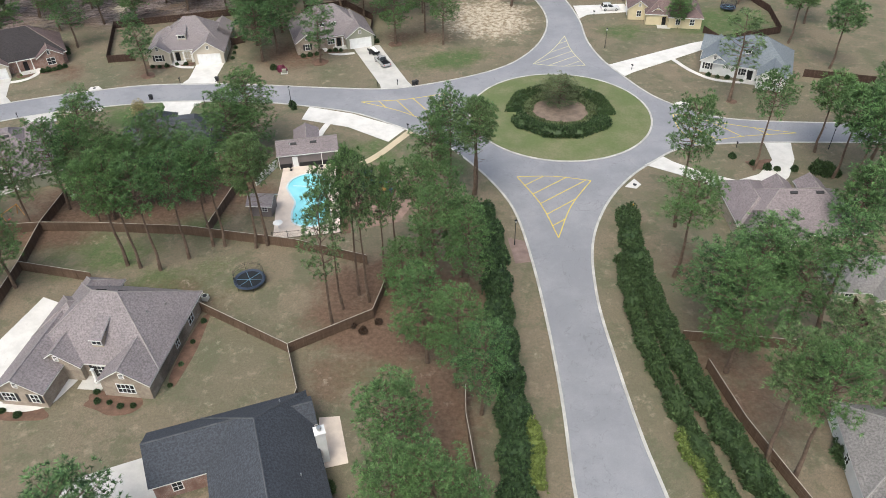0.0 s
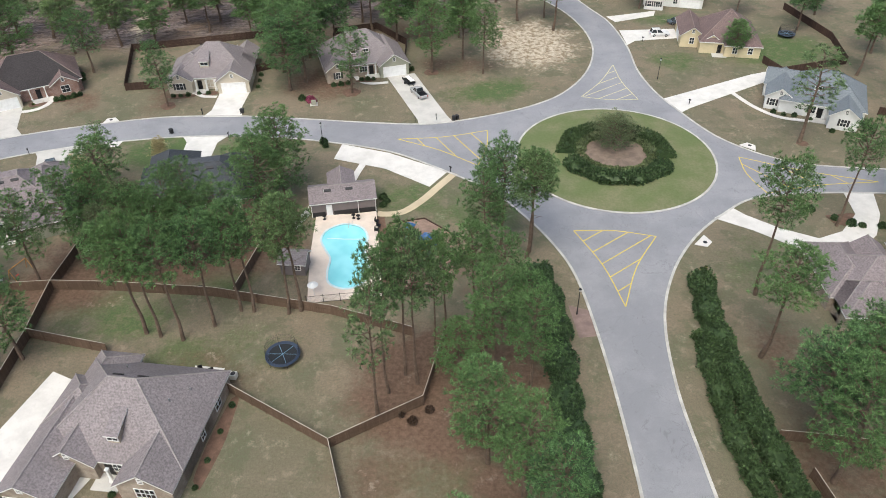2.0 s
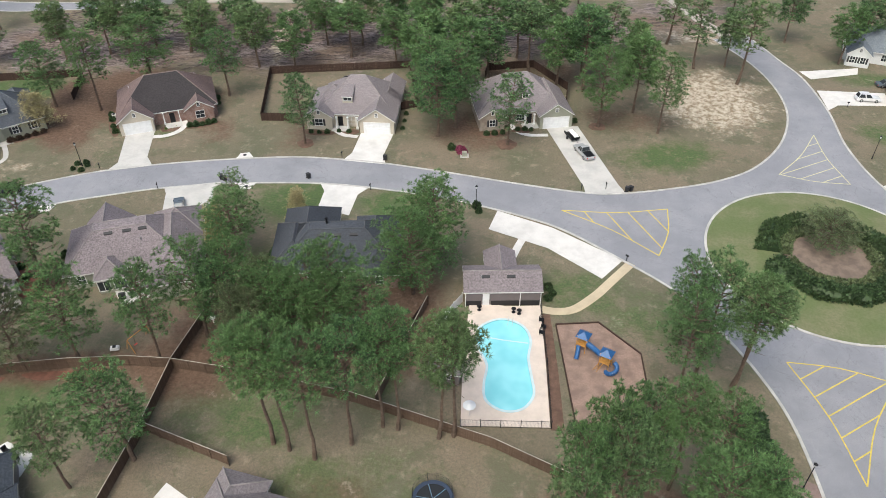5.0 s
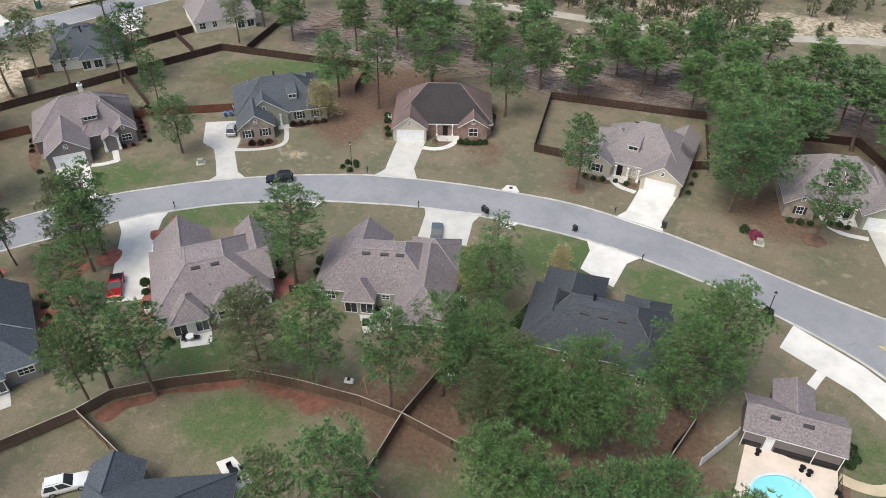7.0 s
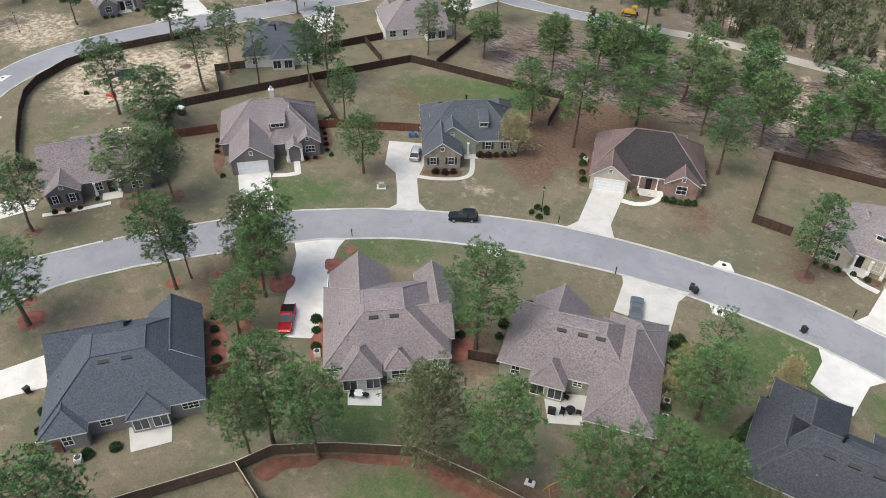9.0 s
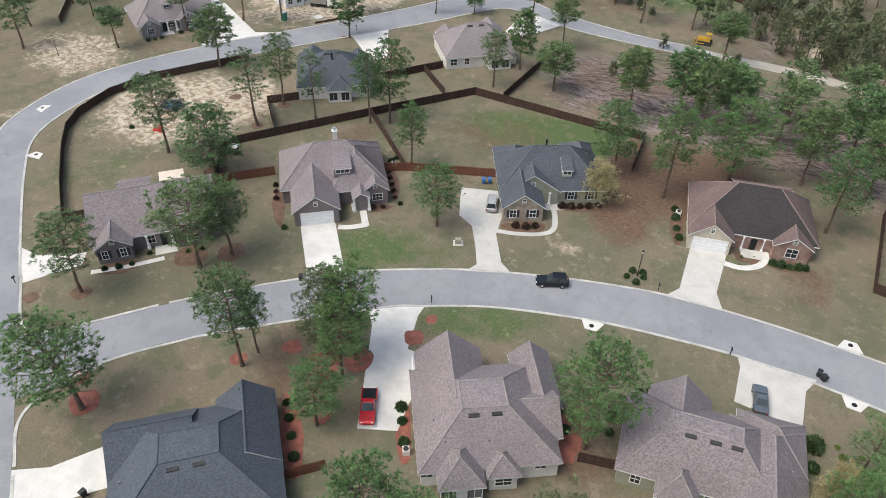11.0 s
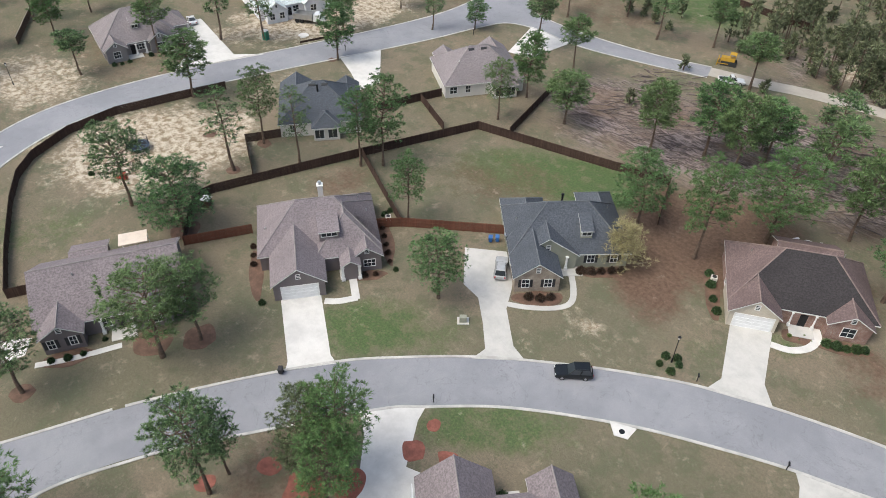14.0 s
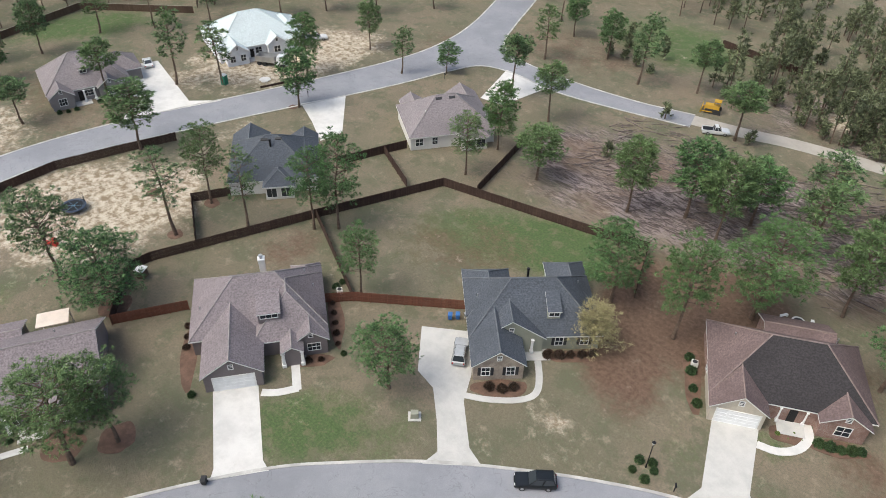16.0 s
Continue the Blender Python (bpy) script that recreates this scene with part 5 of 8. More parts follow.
            ds.append(o + np.array((0, 0, 0.25)))
    part("trunk", bm, BARK if form != "bare" else BARE, root, "grey-brown scaly bark trunk with bare limbs")
    C, D = np.concatenate(cs), np.concatenate(ds)
    obj("crown", leaf_mesh("crown", spray(rng, C, D, blades, blade[0], blade[1], 0.75), material), root)
    return root


PINE_LABEL = "tall pine with bare lower trunk and clumped needle crown"
KINDS = [
    ("pine_tree", PINE_LABEL, 1, 16, 3.3, 0.4, 42, PINE),
    ("pine_tree", PINE_LABEL, 2, 16, 3.0, 0.58, 34, PINE),
    ("pine_tree", PINE_LABEL, 3, 16, 3.5, 0.3, 46, PINE),
    ("pine_tree", PINE_LABEL, 4, 16, 2.9, 0.58, 32, PINE_B),
    ("pine_tree", PINE_LABEL, 5, 16, 3.4, 0.4, 42, PINE_B),
    ("pine_tree", "slender thin-crowned pine with open branches", 6, 16, 2.5, 0.4, 28, PINE_B, "pine", 0.75),
    ("shade_tree", "dense full-crowned dark evergreen tree", 7, 16, 4.2, 0.2, 66, PINE, "round", 0.95),
    ("shade_tree", "dense rounded dark evergreen tree", 8, 16, 4.4, 0.22, 62, OAK, "round", 0.95),
    ("budding_tree", "bare spreading tree with pale olive spring buds", 9, 8, 3.4, 0.2, 70, BUDDING, "bare", 2.2, 6, (0.42, 0.045)),
]
MADE = {}


def tree(k, far):
    """The kind k, made when it is first wanted; trees far off carry fewer and broader tufts."""
    new_one = (k, far) not in MADE
    if new_one:
        MADE[k, far] = tree_kind(*KINDS[k], **(dict(blades=6, blade=(0.58, 0.14)) if far and k != 8 else {}))
    return MADE[k, far], new_one


rnd = random.Random(11)


def plant(rows, scale=1.0):
    """Rows of x, y, height, crown radius, kind (by its number; -1: any pine)."""
    for x, y, h, r, k in rows:
        k = rnd.choice((0, 1, 2, 3, 4, 0, 4)) if k < 0 else k
        if y > 154 and x > -140 and x < 30:
            h, r = h * 1.06, r * 1.16
        src, fresh = tree(k, y > 172 or x < -190 or x > 58)
        base_h, base_r = (8, 3.4) if k == 8 else (16, (3.3, 3.0, 3.5, 2.9, 3.4, 2.5, 4.2, 4.4)[k])
        s, v = r / base_r / 0.82, h / base_h / 1.05
        m = pose(x, y, -0.05, rnd.uniform(-1.5, 1.5), rnd.uniform(-1.5, 1.5), rnd.uniform(0, 360)) @ Matrix.Diagonal((s, s, v, 1))
        if fresh:
            src.matrix_basis = m
        else:
            copy_thing(src, m @ Matrix.Diagonal([1 / q for q in src.scale] + [1]))


# by the lane and the corner lots
plant([(-234.2, 132.6, 13, 3.2, 3), (-235.6, 115.7, 10, 3, -1), (-211, 127.6, 14, 4, 4), (-230.3, 146.2, 17, 3, 5), (-223.6, 153.2, 15, 3, 5), (-204.1, 158.8, 13, 3.4, 2), (-215.6, 169.8, 14, 3.2, -1),
       (-215.7, 188.3, 12, 2.6, -1), (-194.3, 192.3, 7.6, 2.4, 2), (-265.6, 131.9, 13, 3, -1), (-178, 195.5, 13.5, 3.2, -1), (-164.8, 191.4, 12.8, 3, -1), (-163, 165, 13.2, 3, 4), (-164.7, 175.7, 14.5, 3, -1),
       (-201, 185, 11, 2.2, 5), (-183.6, 214.6, 13, 2.6, 5), (-186.9, 230.3, 12, 2.8, -1)])
plant([(-173.4, 225.3, 12, 2.8, -1), (-161.1, 219.2, 16.4, 3, 5), (-134.5, 211.7, 12, 3.2, -1), (-150, 225, 12, 3, 3), (-195, 236, 13, 3, -1), (-242, 196, 13, 3, -1), (-248, 186, 12, 3, -1),
       (-256, 170, 14, 3, -1), (-262, 158, 13, 3, -1), (-268, 147, 13, 3, 5), (-258, 120, 13, 3, -1), (-250, 100, 13, 3, 5), (-262, 106, 14, 3, -1), (-270, 120, 14, 3.2, -1),
       (-232, 205, 12, 2.6, 5), (-224, 218, 11, 2.4, 5)])
# cleared strip behind the houses
plant([(-151.6, 130.6, 13.3, 2.7, 0), (-166.5, 138.5, 18, 3.6, 2), (-169.2, 135.7, 15.3, 3.2, 0), (-177.2, 128.6, 15, 2.5, 5), (-186.9, 127.7, 16, 3, 4), (-183.5, 119, 16.5, 3.2, 5)])
plant([(-186.1, 101.7, 16.4, 4, 4), (-174.4, 104.4, 14, 5, 6), (-136.3, 122, 12.6, 3.5, 2), (-94.2, 104.6, 17.8, 4.3, 2), (-122, 146.4, 8.2, 3.8, 8)])
# between the back gardens
plant([(-37.8, 117.4, 17, 4.8, 6), (-39.6, 111.6, 16, 4.4, 6)])
plant([(-71, 115.6, 9, 2.6, 8), (-77.5, 116.5, 5, 1.6, 8), (-105.4, 55.6, 16, 4, 2)])
# the row along the long fence, and round the pool and playground
plant([(-50.2, 83.5, 20.2, 3.4, 1), (-48, 82.9, 21, 3, 1), (-44.7, 82.3, 20.4, 3.2, 1), (-41.2, 85, 20, 3.2, 1), (-38.2, 88.1, 18.8, 3, 1), (-36.1, 87.9, 19.6, 3, 1), (-31.1, 87.5, 20.4, 3, 3),
       (-29.4, 88, 20.8, 3.4, 3), (-3.2, 98.7, 17.7, 3.2, 0), (3.3, 100.2, 20, 3.4, 3), (3.8, 101.6, 19, 3.2, 1), (-0.6, 103, 20.4, 3.2, 0), (-2.4, 108, 16, 2.8, 0)])
plant([(-37, 36.6, 15.4, 4.4, 2)])

# east side
plant([(32.6, 79.9, 19, 3.8, 1), (33.7, 67.2, 17, 4.6, 0), (34.5, 61.3, 20, 4.4, 2), (53.7, 108.9, 20, 3, 1), (66.5, 114.5, 16, 3.4, 1), (66.6, 106, 18, 3.4, 1), (64.1, 96.7, 22, 3.6, 1),
       (49.1, 69.3, 20, 4.2, 1), (35.1, 48.3, 20, 3.6, 3), (37.5, 46.1, 21, 3.6, 1), (38.6, 69.8, 18, 4.6, 0), (42, 72, 17, 4, 0), (44.6, 68, 17, 4, 2), (70, 92, 18, 4, 0)])
plant([(46, 58, 15, 3.8, 4), (52, 56, 16, 3.8, 0), (72, 104, 19, 3.6, 1), (76, 112, 18, 3.6, 1), (80, 120, 17, 3.4, 1), (76, 98, 20, 4, 0), (60, 86, 16, 3.4, 0),
       (84, 150, 16, 3.6, 1), (80, 164, 16, 3.6, 1), (88, 176, 16, 4, 0), (76, 190, 15, 3.6, 0), (84, 200, 16, 4, 0), (64, 200, 14, 3.4, 0), (56, 174, 9, 2.8, 2),
       (90, 130, 17, 3.6, 1)])
# the stand between the pool, the hedge and the long fence
plant([(-17, 69.7, 24.7, 2.5, 5), (-16, 73.3, 24.6, 2.5, 1), (-14, 76.5, 25, 2.6, 1), (-12.4, 74.9, 25.9, 2.6, 3), (-10, 77.8, 22.5, 2.5, 1), (-9, 84.4, 17.6, 2.4, 1), (-5, 85.2, 18, 2.8, 1),
       (-1.2, 84.9, 17, 2.8, 0), (-2.7, 77, 18.8, 3.8, 0), (2, 74.7, 17, 3.2, 0), (1.1, 80, 16, 2.6, 0), (-6.8, 73.9, 12, 2.9, 2), (-3.6, 63.2, 16.5, 3.9, 2), (0.2, 59.1, 17, 3.6, 0),
       (3.2, 54.9, 16, 3.4, 0), (-6.6, 48.1, 16, 3.7, 2), (-6.3, 39.2, 15, 3.7, 0), (-1.9, 39.3, 15, 3.9, 2), (1.4, 38, 13, 2.3, 0)])
# back gardens south of the road
plant([(-100.8, 77.2, 18, 3.8, 2), (-95.6, 79.6, 16, 3.5, 0), (-100.4, 74.1, 15, 2.8, 4), (-85.8, 88.4, 16, 4.2, 7), (-79.5, 90.7, 17.9, 3.9, 2), (-69.4, 93, 17, 3.2, 0), (-65.2, 98.3, 18, 3.4, 0),
       (-59.9, 98.8, 18, 3.1, 2), (-67.6, 114.6, 14, 4, 2), (-70.2, 121.4, 12, 2.4, 5), (-56.2, 100.1, 15, 3.2, 7), (-50.8, 99.5, 18, 3.2, 2), (-47, 101.2, 18, 3, 0), (-58.8, 94.6, 14, 2.6, 7),
       (-65.1, 78.4, 17, 4, 2), (-70.3, 73.7, 14, 2.7, 4)])
plant([(-54.4, 97.8, 15, 3.3, 2), (-42.8, 99.8, 15, 3.3, 0), (-48.3, 97.8, 14, 3.3, 2), (-56.5, 95.2, 13, 3, 7), (-61.5, 98.2, 16, 3, 0), (-52.1, 97.7, 15, 2.9, 2), (-47.8, 99, 13, 2.7, 4)])
plant([(-61.9, 126.1, 5.7, 2.4, 8)])
# along the western end of the road
plant([(-132.4, 83.1, 17.3, 3.6, 4), (-132.9, 85.8, 12.4, 2.2, 0), (-126.5, 92.1, 15, 3.7, 7), (-123.9, 94.5, 17, 3.6, 0), (-122, 91.1, 14, 3.4, 2), (-118.3, 84.3, 11, 3.2, 2), (-139.9, 65.5, 16.1, 5, 2),
       (-160.3, 74.2, 13.5, 3.9, 4), (-153.5, 89.2, 15.5, 4.9, 4), (-152.6, 94.2, 14.6, 3.6, 4)])
# behind the stained roof and along the cleared land
plant([(-125.5, 155.5, 14, 3.6, 2), (-115.2, 155.5, 17.2, 3.3, 0), (-109.4, 166.9, 16.1, 4.6, 2), (-136.2, 176.3, 14, 3, 4), (-128.5, 182, 14.3, 3.5, 0), (-121.6, 179.3, 15.9, 3.1, 4), (-119.6, 187.7, 11.9, 3.3, 0),
       (-153, 173, 11.2, 3.8, 4), (-109.9, 186.2, 14.2, 3.2, 5), (-100.4, 176.7, 15.1, 3.1, 4)])
# east garden pine
plant([(35.3, 92.1, 24.1, 3.5, 1), (57.3, 135.3, 19.6, 4, 5)])
# behind the northern houses
plant([(-91.6, 166.3, 14.6, 3.3, 0), (-69, 149.8, 15, 3.2, 2), (-82, 181, 13, 3.4, -1), (-30.8, 156, 14.4, 3, 2), (-29.8, 189, 15, 3.6, -1), (-70.4, 196.6, 14, 3.6, -1),
       (-62.5, 198.2, 16, 3.2, -1), (-51.4, 218.5, 11, 3, -1), (-13.9, 166, 16.4, 3.8, 2), (-17.4, 181.2, 17.6, 4, 0), (-6.9, 173.1, 16.4, 3.2, 0), (-2.4, 165.5, 15.8, 3, 0)])
plant([(7, 197.1, 15.5, 2.8, 5), (14.1, 199, 13, 2.8, -1), (15.8, 190.1, 19, 3, 5), (-50.8, 176.5, 17, 4, 0), (-43, 174, 17, 4, 2), (-44.4, 157, 16, 4.4, 2), (-41.6, 161, 17, 4.2, 0),
       (-47.4, 166, 16.4, 4, 0), (-23, 182, 15, 3.4, 0), (-90.7, 181, 14, 3.6, -1), (-59.6, 186, 13, 3.4, -1), (-71.4, 190, 12, 3.4, -1),
       (-79, 196, 14, 3.4, -1), (-38, 182, 14, 3.4, 0), (-45, 190, 14, 3.4, -1)])
plant([(-98, 192, 14, 3.2, -1), (-86, 204, 12, 3, 5), (-56, 206, 13, 3.2, -1), (-40, 204, 14, 3.4, -1), (-26, 202, 14, 3.2, -1), (-12, 200, 13, 3, 5), (2, 210, 13, 3, 5),
       (-112, 196, 13, 3, 5), (-104, 205, 12, 3, -1), (-66, 216, 11, 3, -1), (-20, 226, 11, 3, 5), (-33, 196, 15, 3.6, 0), (-18, 190, 15, 3.6, 0), (-54, 194, 14, 3.4, 0),
       (-8, 186, 14, 3, -1), (30, 216, 14, 3.4, 0), (40, 205, 14, 3.4, 0), (46, 212, 15, 3.6, 0), (20, 232, 13, 3.2, -1)])


# ---- far woods: many rough trees, nobody could count them ----
def woods(label, spots, seed, hmin, hmax, leaf):
    rng = np.random.default_rng(seed)
    C, D = [], []
    bm = bmesh.new()
    for x0, x1, y0, y1, n in spots:
        for _ in range(n):
            x, y, h = rng.uniform(x0, x1), rng.uniform(y0, y1), rng.uniform(hmin, hmax)
            tube(bm, (x, y, 0), (x + rng.normal() * 0.3, y + rng.normal() * 0.3, h * 0.9), 0.16, 0.04, 5)
            k = int(16 + h * 3)
            u = rng.uniform(0.15 if h < 8 else 0.35, 1, k)
            a, r = rng.uniform(0, 6.28, k), rng.uniform(0.3, 1, k) * (0.6 + h * 0.16) * (1.1 - u * 0.75)
            C.append(np.stack([x + np.cos(a) * r, y + np.sin(a) * r, u * h], 1))
            D.append(np.stack([np.cos(a) * 0.6, np.sin(a) * 0.6, np.full(k, 0.8)], 1))
    root = tagged(empty("woods", 0, 0), label, "woods", kind="stuff")
    part("trunks", bm, BARK, root)
    obj("crowns", leaf_mesh("crowns", spray(rng, np.concatenate(C), np.concatenate(D), 8, 0.95, 0.3, 0.85), leaf), root)


woods("dense mixed scrub woodland at the edge of the estate", [(-150, -60, 228, 262, 120), (-150, -95, 224, 232, 14), (-60, 60, 256, 290, 60), (-215, -150, 262, 300, 90), (-150, -60, 262, 300, 90)], 21, 5, 12, SCRUB)
woods("dense pine woodland behind the far gardens", [(-330, -284, 90, 220, 130), (-284, -262, 172, 240, 50), (-280, -200, 240, 300, 80)], 22, 9, 16, PINE_B)
woods("low green scrub and saplings on cleared ground", [(-150, -100, 184, 214, 12), (-100, -20, 196, 222, 14), (-180, -150, 226, 250, 12), (-110, -60, 226, 240, 16), (-146, -60, 224, 264, 90), (-50, 20, 240, 262, 20)], 23, 1.2, 4.0, SCRUB)


# ---- hedges and shrubs ----
def bush_leaves(rng, pts, normals, size, per=6):
    return spray(rng, pts, normals, per, size, size * 0.6, 0.7)


def hedge(label, line, width, height, material, seed, name="hedge", cat="hedge"):
    rng = np.random.default_rng(seed)
    P = np.array(spline(line, 0.6))
    T = np.gradient(P, axis=0)
    T /= np.linalg.norm(T, axis=1, keepdims=True)
    S = np.stack([-T[:, 1], T[:, 0]], 1)
    root = tagged(empty(name, P[0][0], P[0][1]), label, cat)
    n = len(P)
    wob = 1 + 0.22 * np.sin(np.arange(n) * 0.63 + seed) + rng.normal(size=n) * 0.1
    bm = bmesh.new()
    rows = [[bm.verts.new((p[0] - P[0][0] + s[0] * o * width * 0.42 * w, p[1] - P[0][1] + s[1] * o * width * 0.42 * w, z * height * 0.86 * (0.9 + 0.1 * w))) for o, z in ((-1, 0), (-1, .7), (-.6, 1), (.6, 1), (1, .7), (1, 0))] for p, s, w in zip(P, S, wob)]
    for a, b in zip(rows, rows[1:]):
        for j in range(5):
            bm.faces.new((a[j], b[j], b[j + 1], a[j + 1]))
    bm.faces.new(rows[0])
    bm.faces.new(rows[-1][::-1])
    bmesh.ops.recalc_face_normals(bm, faces=bm.faces)
    part("hedge_core", bm, material, root)
    k = int(n * 0.6 * width * 22)
    i = rng.integers(0, n, k)
    ang = rng.uniform(-0.3, math.pi + 0.3, k)
    o, z = np.cos(ang), np.clip(np.abs(np.sin(ang)) ** 0.6, 0, 1)
    p = P[i] - P[0] + T[i] * rng.uniform(-0.4, 0.4, (k, 1)) + S[i] * (o * width * 0.48 * wob[i])[:, None]
    pts = np.concatenate([p, (z * height * (0.93 + 0.1 * rng.normal(size=k)))[:, None]], 1)
    nor = np.concatenate([S[i] * o[:, None], (z + 0.2)[:, None]], 1)
    obj("leaves", leaf_mesh("leaves", bush_leaves(rng, pts, nor, 0.42), material), root)
    return root


hedge("tall dark evergreen hedge along the road verge", [(4.3, 96.2), (5.9, 87.8), (6.1, 77.2), (6.3, 66.0), (6.8, 56.5), (6.7, 48.4), (6.5, 42.7), (6.3, 37.6)], 3.4, 2.6, SHRUB, 1)
hedge("tall dark evergreen hedge along the road verge", [(25.3, 83.2), (24.9, 70.1), (25.7, 61.4), (26.6, 56.0), (27.7, 49.1), (28.7, 44.0), (29.7, 39.5)], 1.9, 2.3, SHRUB, 3)
hedge("second row of tall dark evergreen hedge behind the first", [(28.3, 94.7), (27.4, 86.2), (28.0, 71.2), (29.8, 58.2), (32.2, 48.3), (33.5, 43.0), (34.7, 38.2)], 2.8, 2.7, SHRUB, 13)
hedge("low dark clipped hedge along the charcoal-roofed house", [(-62.8, 113.6), (-62.4, 118.2), (-62.0, 124.1)], 1.1, 1.0, SHRUB, 17)
hedge("low pale green shrub row before the hedge", [(8.8, 53), (9, 49), (8.6, 44.5)], 1.9, 1.6, SHRUB_LIGHT, 4, "shrub_row", "shrub")
hedge("low fresh green shrub row before the hedge", [(26.4, 51.4), (27.6, 47.6), (28.6, 43)], 2.2, 1.4, SHRUB_LIGHT, 5, "shrub_row", "shrub")
for a0, a1, s in ((200, 340, 6), (350, 440, 7), (105, 185, 8)):
    hedge("ring of clipped dark shrubs on the roundabout", [(RC[0] + 9 * math.cos(radians(a)), RC[1] + 9 * math.sin(radians(a))) for a in range(a0, a1 + 1, 15)], 3.2, 1.9, SHRUB, s, "shrub_ring", "shrub")
    hedge("inner ring of lighter shrubs on the roundabout", [(RC[0] + 6.6 * math.cos(radians(a)), RC[1] + 6.6 * math.sin(radians(a))) for a in range(a0, a1 + 1, 20)], 1.8, 1.3, OAK, s + 5, "shrub_ring", "shrub")
bm = bmesh.new()
vs = [bm.verts.new((RC[0] + 7 * math.cos(a), RC[1] + 7 * math.sin(a), 0.62)) for a in np.linspace(0, 6.283, 33)[:-1]]
bm.faces.new(vs)
tagged(part("planting_bed", bm, BED_SOIL, None), "bare brown soil bed inside the roundabout shrubs", "planting bed", kind="structure")
plant([(21.8, 133.2, 7, 4.2, 7)])


def shrub_kind(name, label, seed, r, h, material):
    rng = np.random.default_rng(seed)
    k = int(140)
    d = rng.normal(size=(k, 3))
    d[:, 2] = np.abs(d[:, 2]) * 0.9 + 0.05
    d /= np.linalg.norm(d, axis=1, keepdims=True)
    pts = d * (r, r, h) * rng.uniform(0.78, 1.05, (k, 1))
    root = tagged(empty(name, 0, 0), label, "shrub", group="garden shrubs")
    obj("leaves", leaf_mesh("leaves", bush_leaves(rng, pts, d, 0.3 * r / 0.6, 6), material), root)
    bm = bmesh.new()
    bmesh.ops.create_icosphere(bm, subdivisions=2, radius=1.0)
    for v in bm.verts:
        v.co = Vector((v.co.x * r * 0.82, v.co.y * r * 0.82, max(0, v.co.z) * h * 0.84))
    part("inner_mass", bm, material, root)
    return root


SHRUBS = {"green": shrub_kind("shrub", "small clipped dark green shrub", 31, 0.6, 0.9, SHRUB),
          "red": shrub_kind("shrub", "small rounded dark red-brown shrub", 32, 0.6, 0.8, SHRUB_RED),
          "light": shrub_kind("shrub", "small light green garden shrub", 33, 0.6, 0.9, SHRUB_LIGHT),
          "pink": shrub_kind("shrub", "azalea in magenta bloom", 34, 0.6, 0.8, MAGENTA)}
shrub_used = set()


def shrubs(kind, spots, size=1.0):
    for x, y in spots:
        s = 0.8 * size * rnd.uniform(0.8, 1.2)
        m = pose(x, y, 0, 0, 0, rnd.uniform(0, 360)) @ Matrix.Diagonal((s, s, s * rnd.uniform(0.85, 1.2), 1))
        if kind in shrub_used:
            copy_thing(SHRUBS[kind], m)
        else:
            shrub_used.add(kind)
            SHRUBS[kind].matrix_basis = m


def at_house(x, y, rot, pts):
    c, s = math.cos(radians(rot)), math.sin(radians(rot))
    return [(x + a * c - b * s, y + a * s + b * c) for a, b in pts]


A, B, C3, D4, E5 = (-157, 119.5, 56), (-132.5, 144, 47), (-101.5, 157, 30), (-63.2, 163.4, 6), (-31.2, 169.4, 18)
shrubs("red", at_house(*B, [(2.4, -7.4), (3.9, -7.5), (5.4, -7.5), (6.9, -7.5), (8.4, -7.4), (-6, -12.6), (-4.4, -13), (-2.9, -12.7)]), 1.15)
shrubs("green", at_house(*C3, [(4.2, -7.8), (5.4, -8), (6.6, -8.1), (7.8, -8), (8.9, -7.8), (-10.4, 0), (-10.6, 2.4), (-10.2, -3), (-9.8, -5.4), (10.6, 0), (10.6, 2.4)]), 1.2)
shrubs("light", at_house(*C3, [(-0.4, -7.4), (0.8, -7.8), (1.6, -6.8), (2.4, -7.6)]), 0.55)
shrubs("red", at_house(*A, [(8, -7), (8, -5), (8, -3), (8, -1), (8, 1), (4, -9.4), (5.6, -9.4), (-11.8, -4), (-11.8, -2), (-11.8, 0)]), 0.75)
shrubs("green", at_house(*A, [(8.8, 4.4), (9.8, 5.2), (-10.6, -12.4), (8.6, -9), (8.2, 2.4)]), 0.95)
shrubs("green", at_house(*D4, [(-7, -8.6), (-5.4, -8.7), (-3.8, -8.6), (-1.6, -8), (0.4, -8), (10.8, -6), (10.8, -3), (10.8, 0), (10.8, 3)]), 0.9)
shrubs("green", at_house(*E5, [(-7, -8.6), (-5.4, -8.7), (-3.8, -8.6), (-0.6, -7.6), (0.8, -7.8), (2, -8.2), (11.4, -6), (11.4, -3)]), 1.0)
shrubs("green", [(-107.9, 135.3), (-107.8, 133.6), (-105.9, 135.2), (-106.1, 133.5), (-106.6, 136.0)], 0.95)
shrubs("green", at_house(-46, 66.5, -6, [(10.4, -6), (10.4, -2.4), (10.4, 1.6), (10.4, 5.6), (4, -9.4), (5.6, -9.8), (7.2, -9.6), (1.6, -8), (2.4, -9.4), (-8.6, -12), (-6.4, -12.4)]), 0.8)
shrubs("light", at_house(-25.6, 45.6, 12, [(-8.6, 7.4), (-7, 7.2), (-3.6, 7), (-1, 8.2), (0, 8.4)]), 1.3)
shrubs("green", at_house(-25.6, 45.6, 12, [(11, -3.4), (-5.6, -6)]), 1.4)
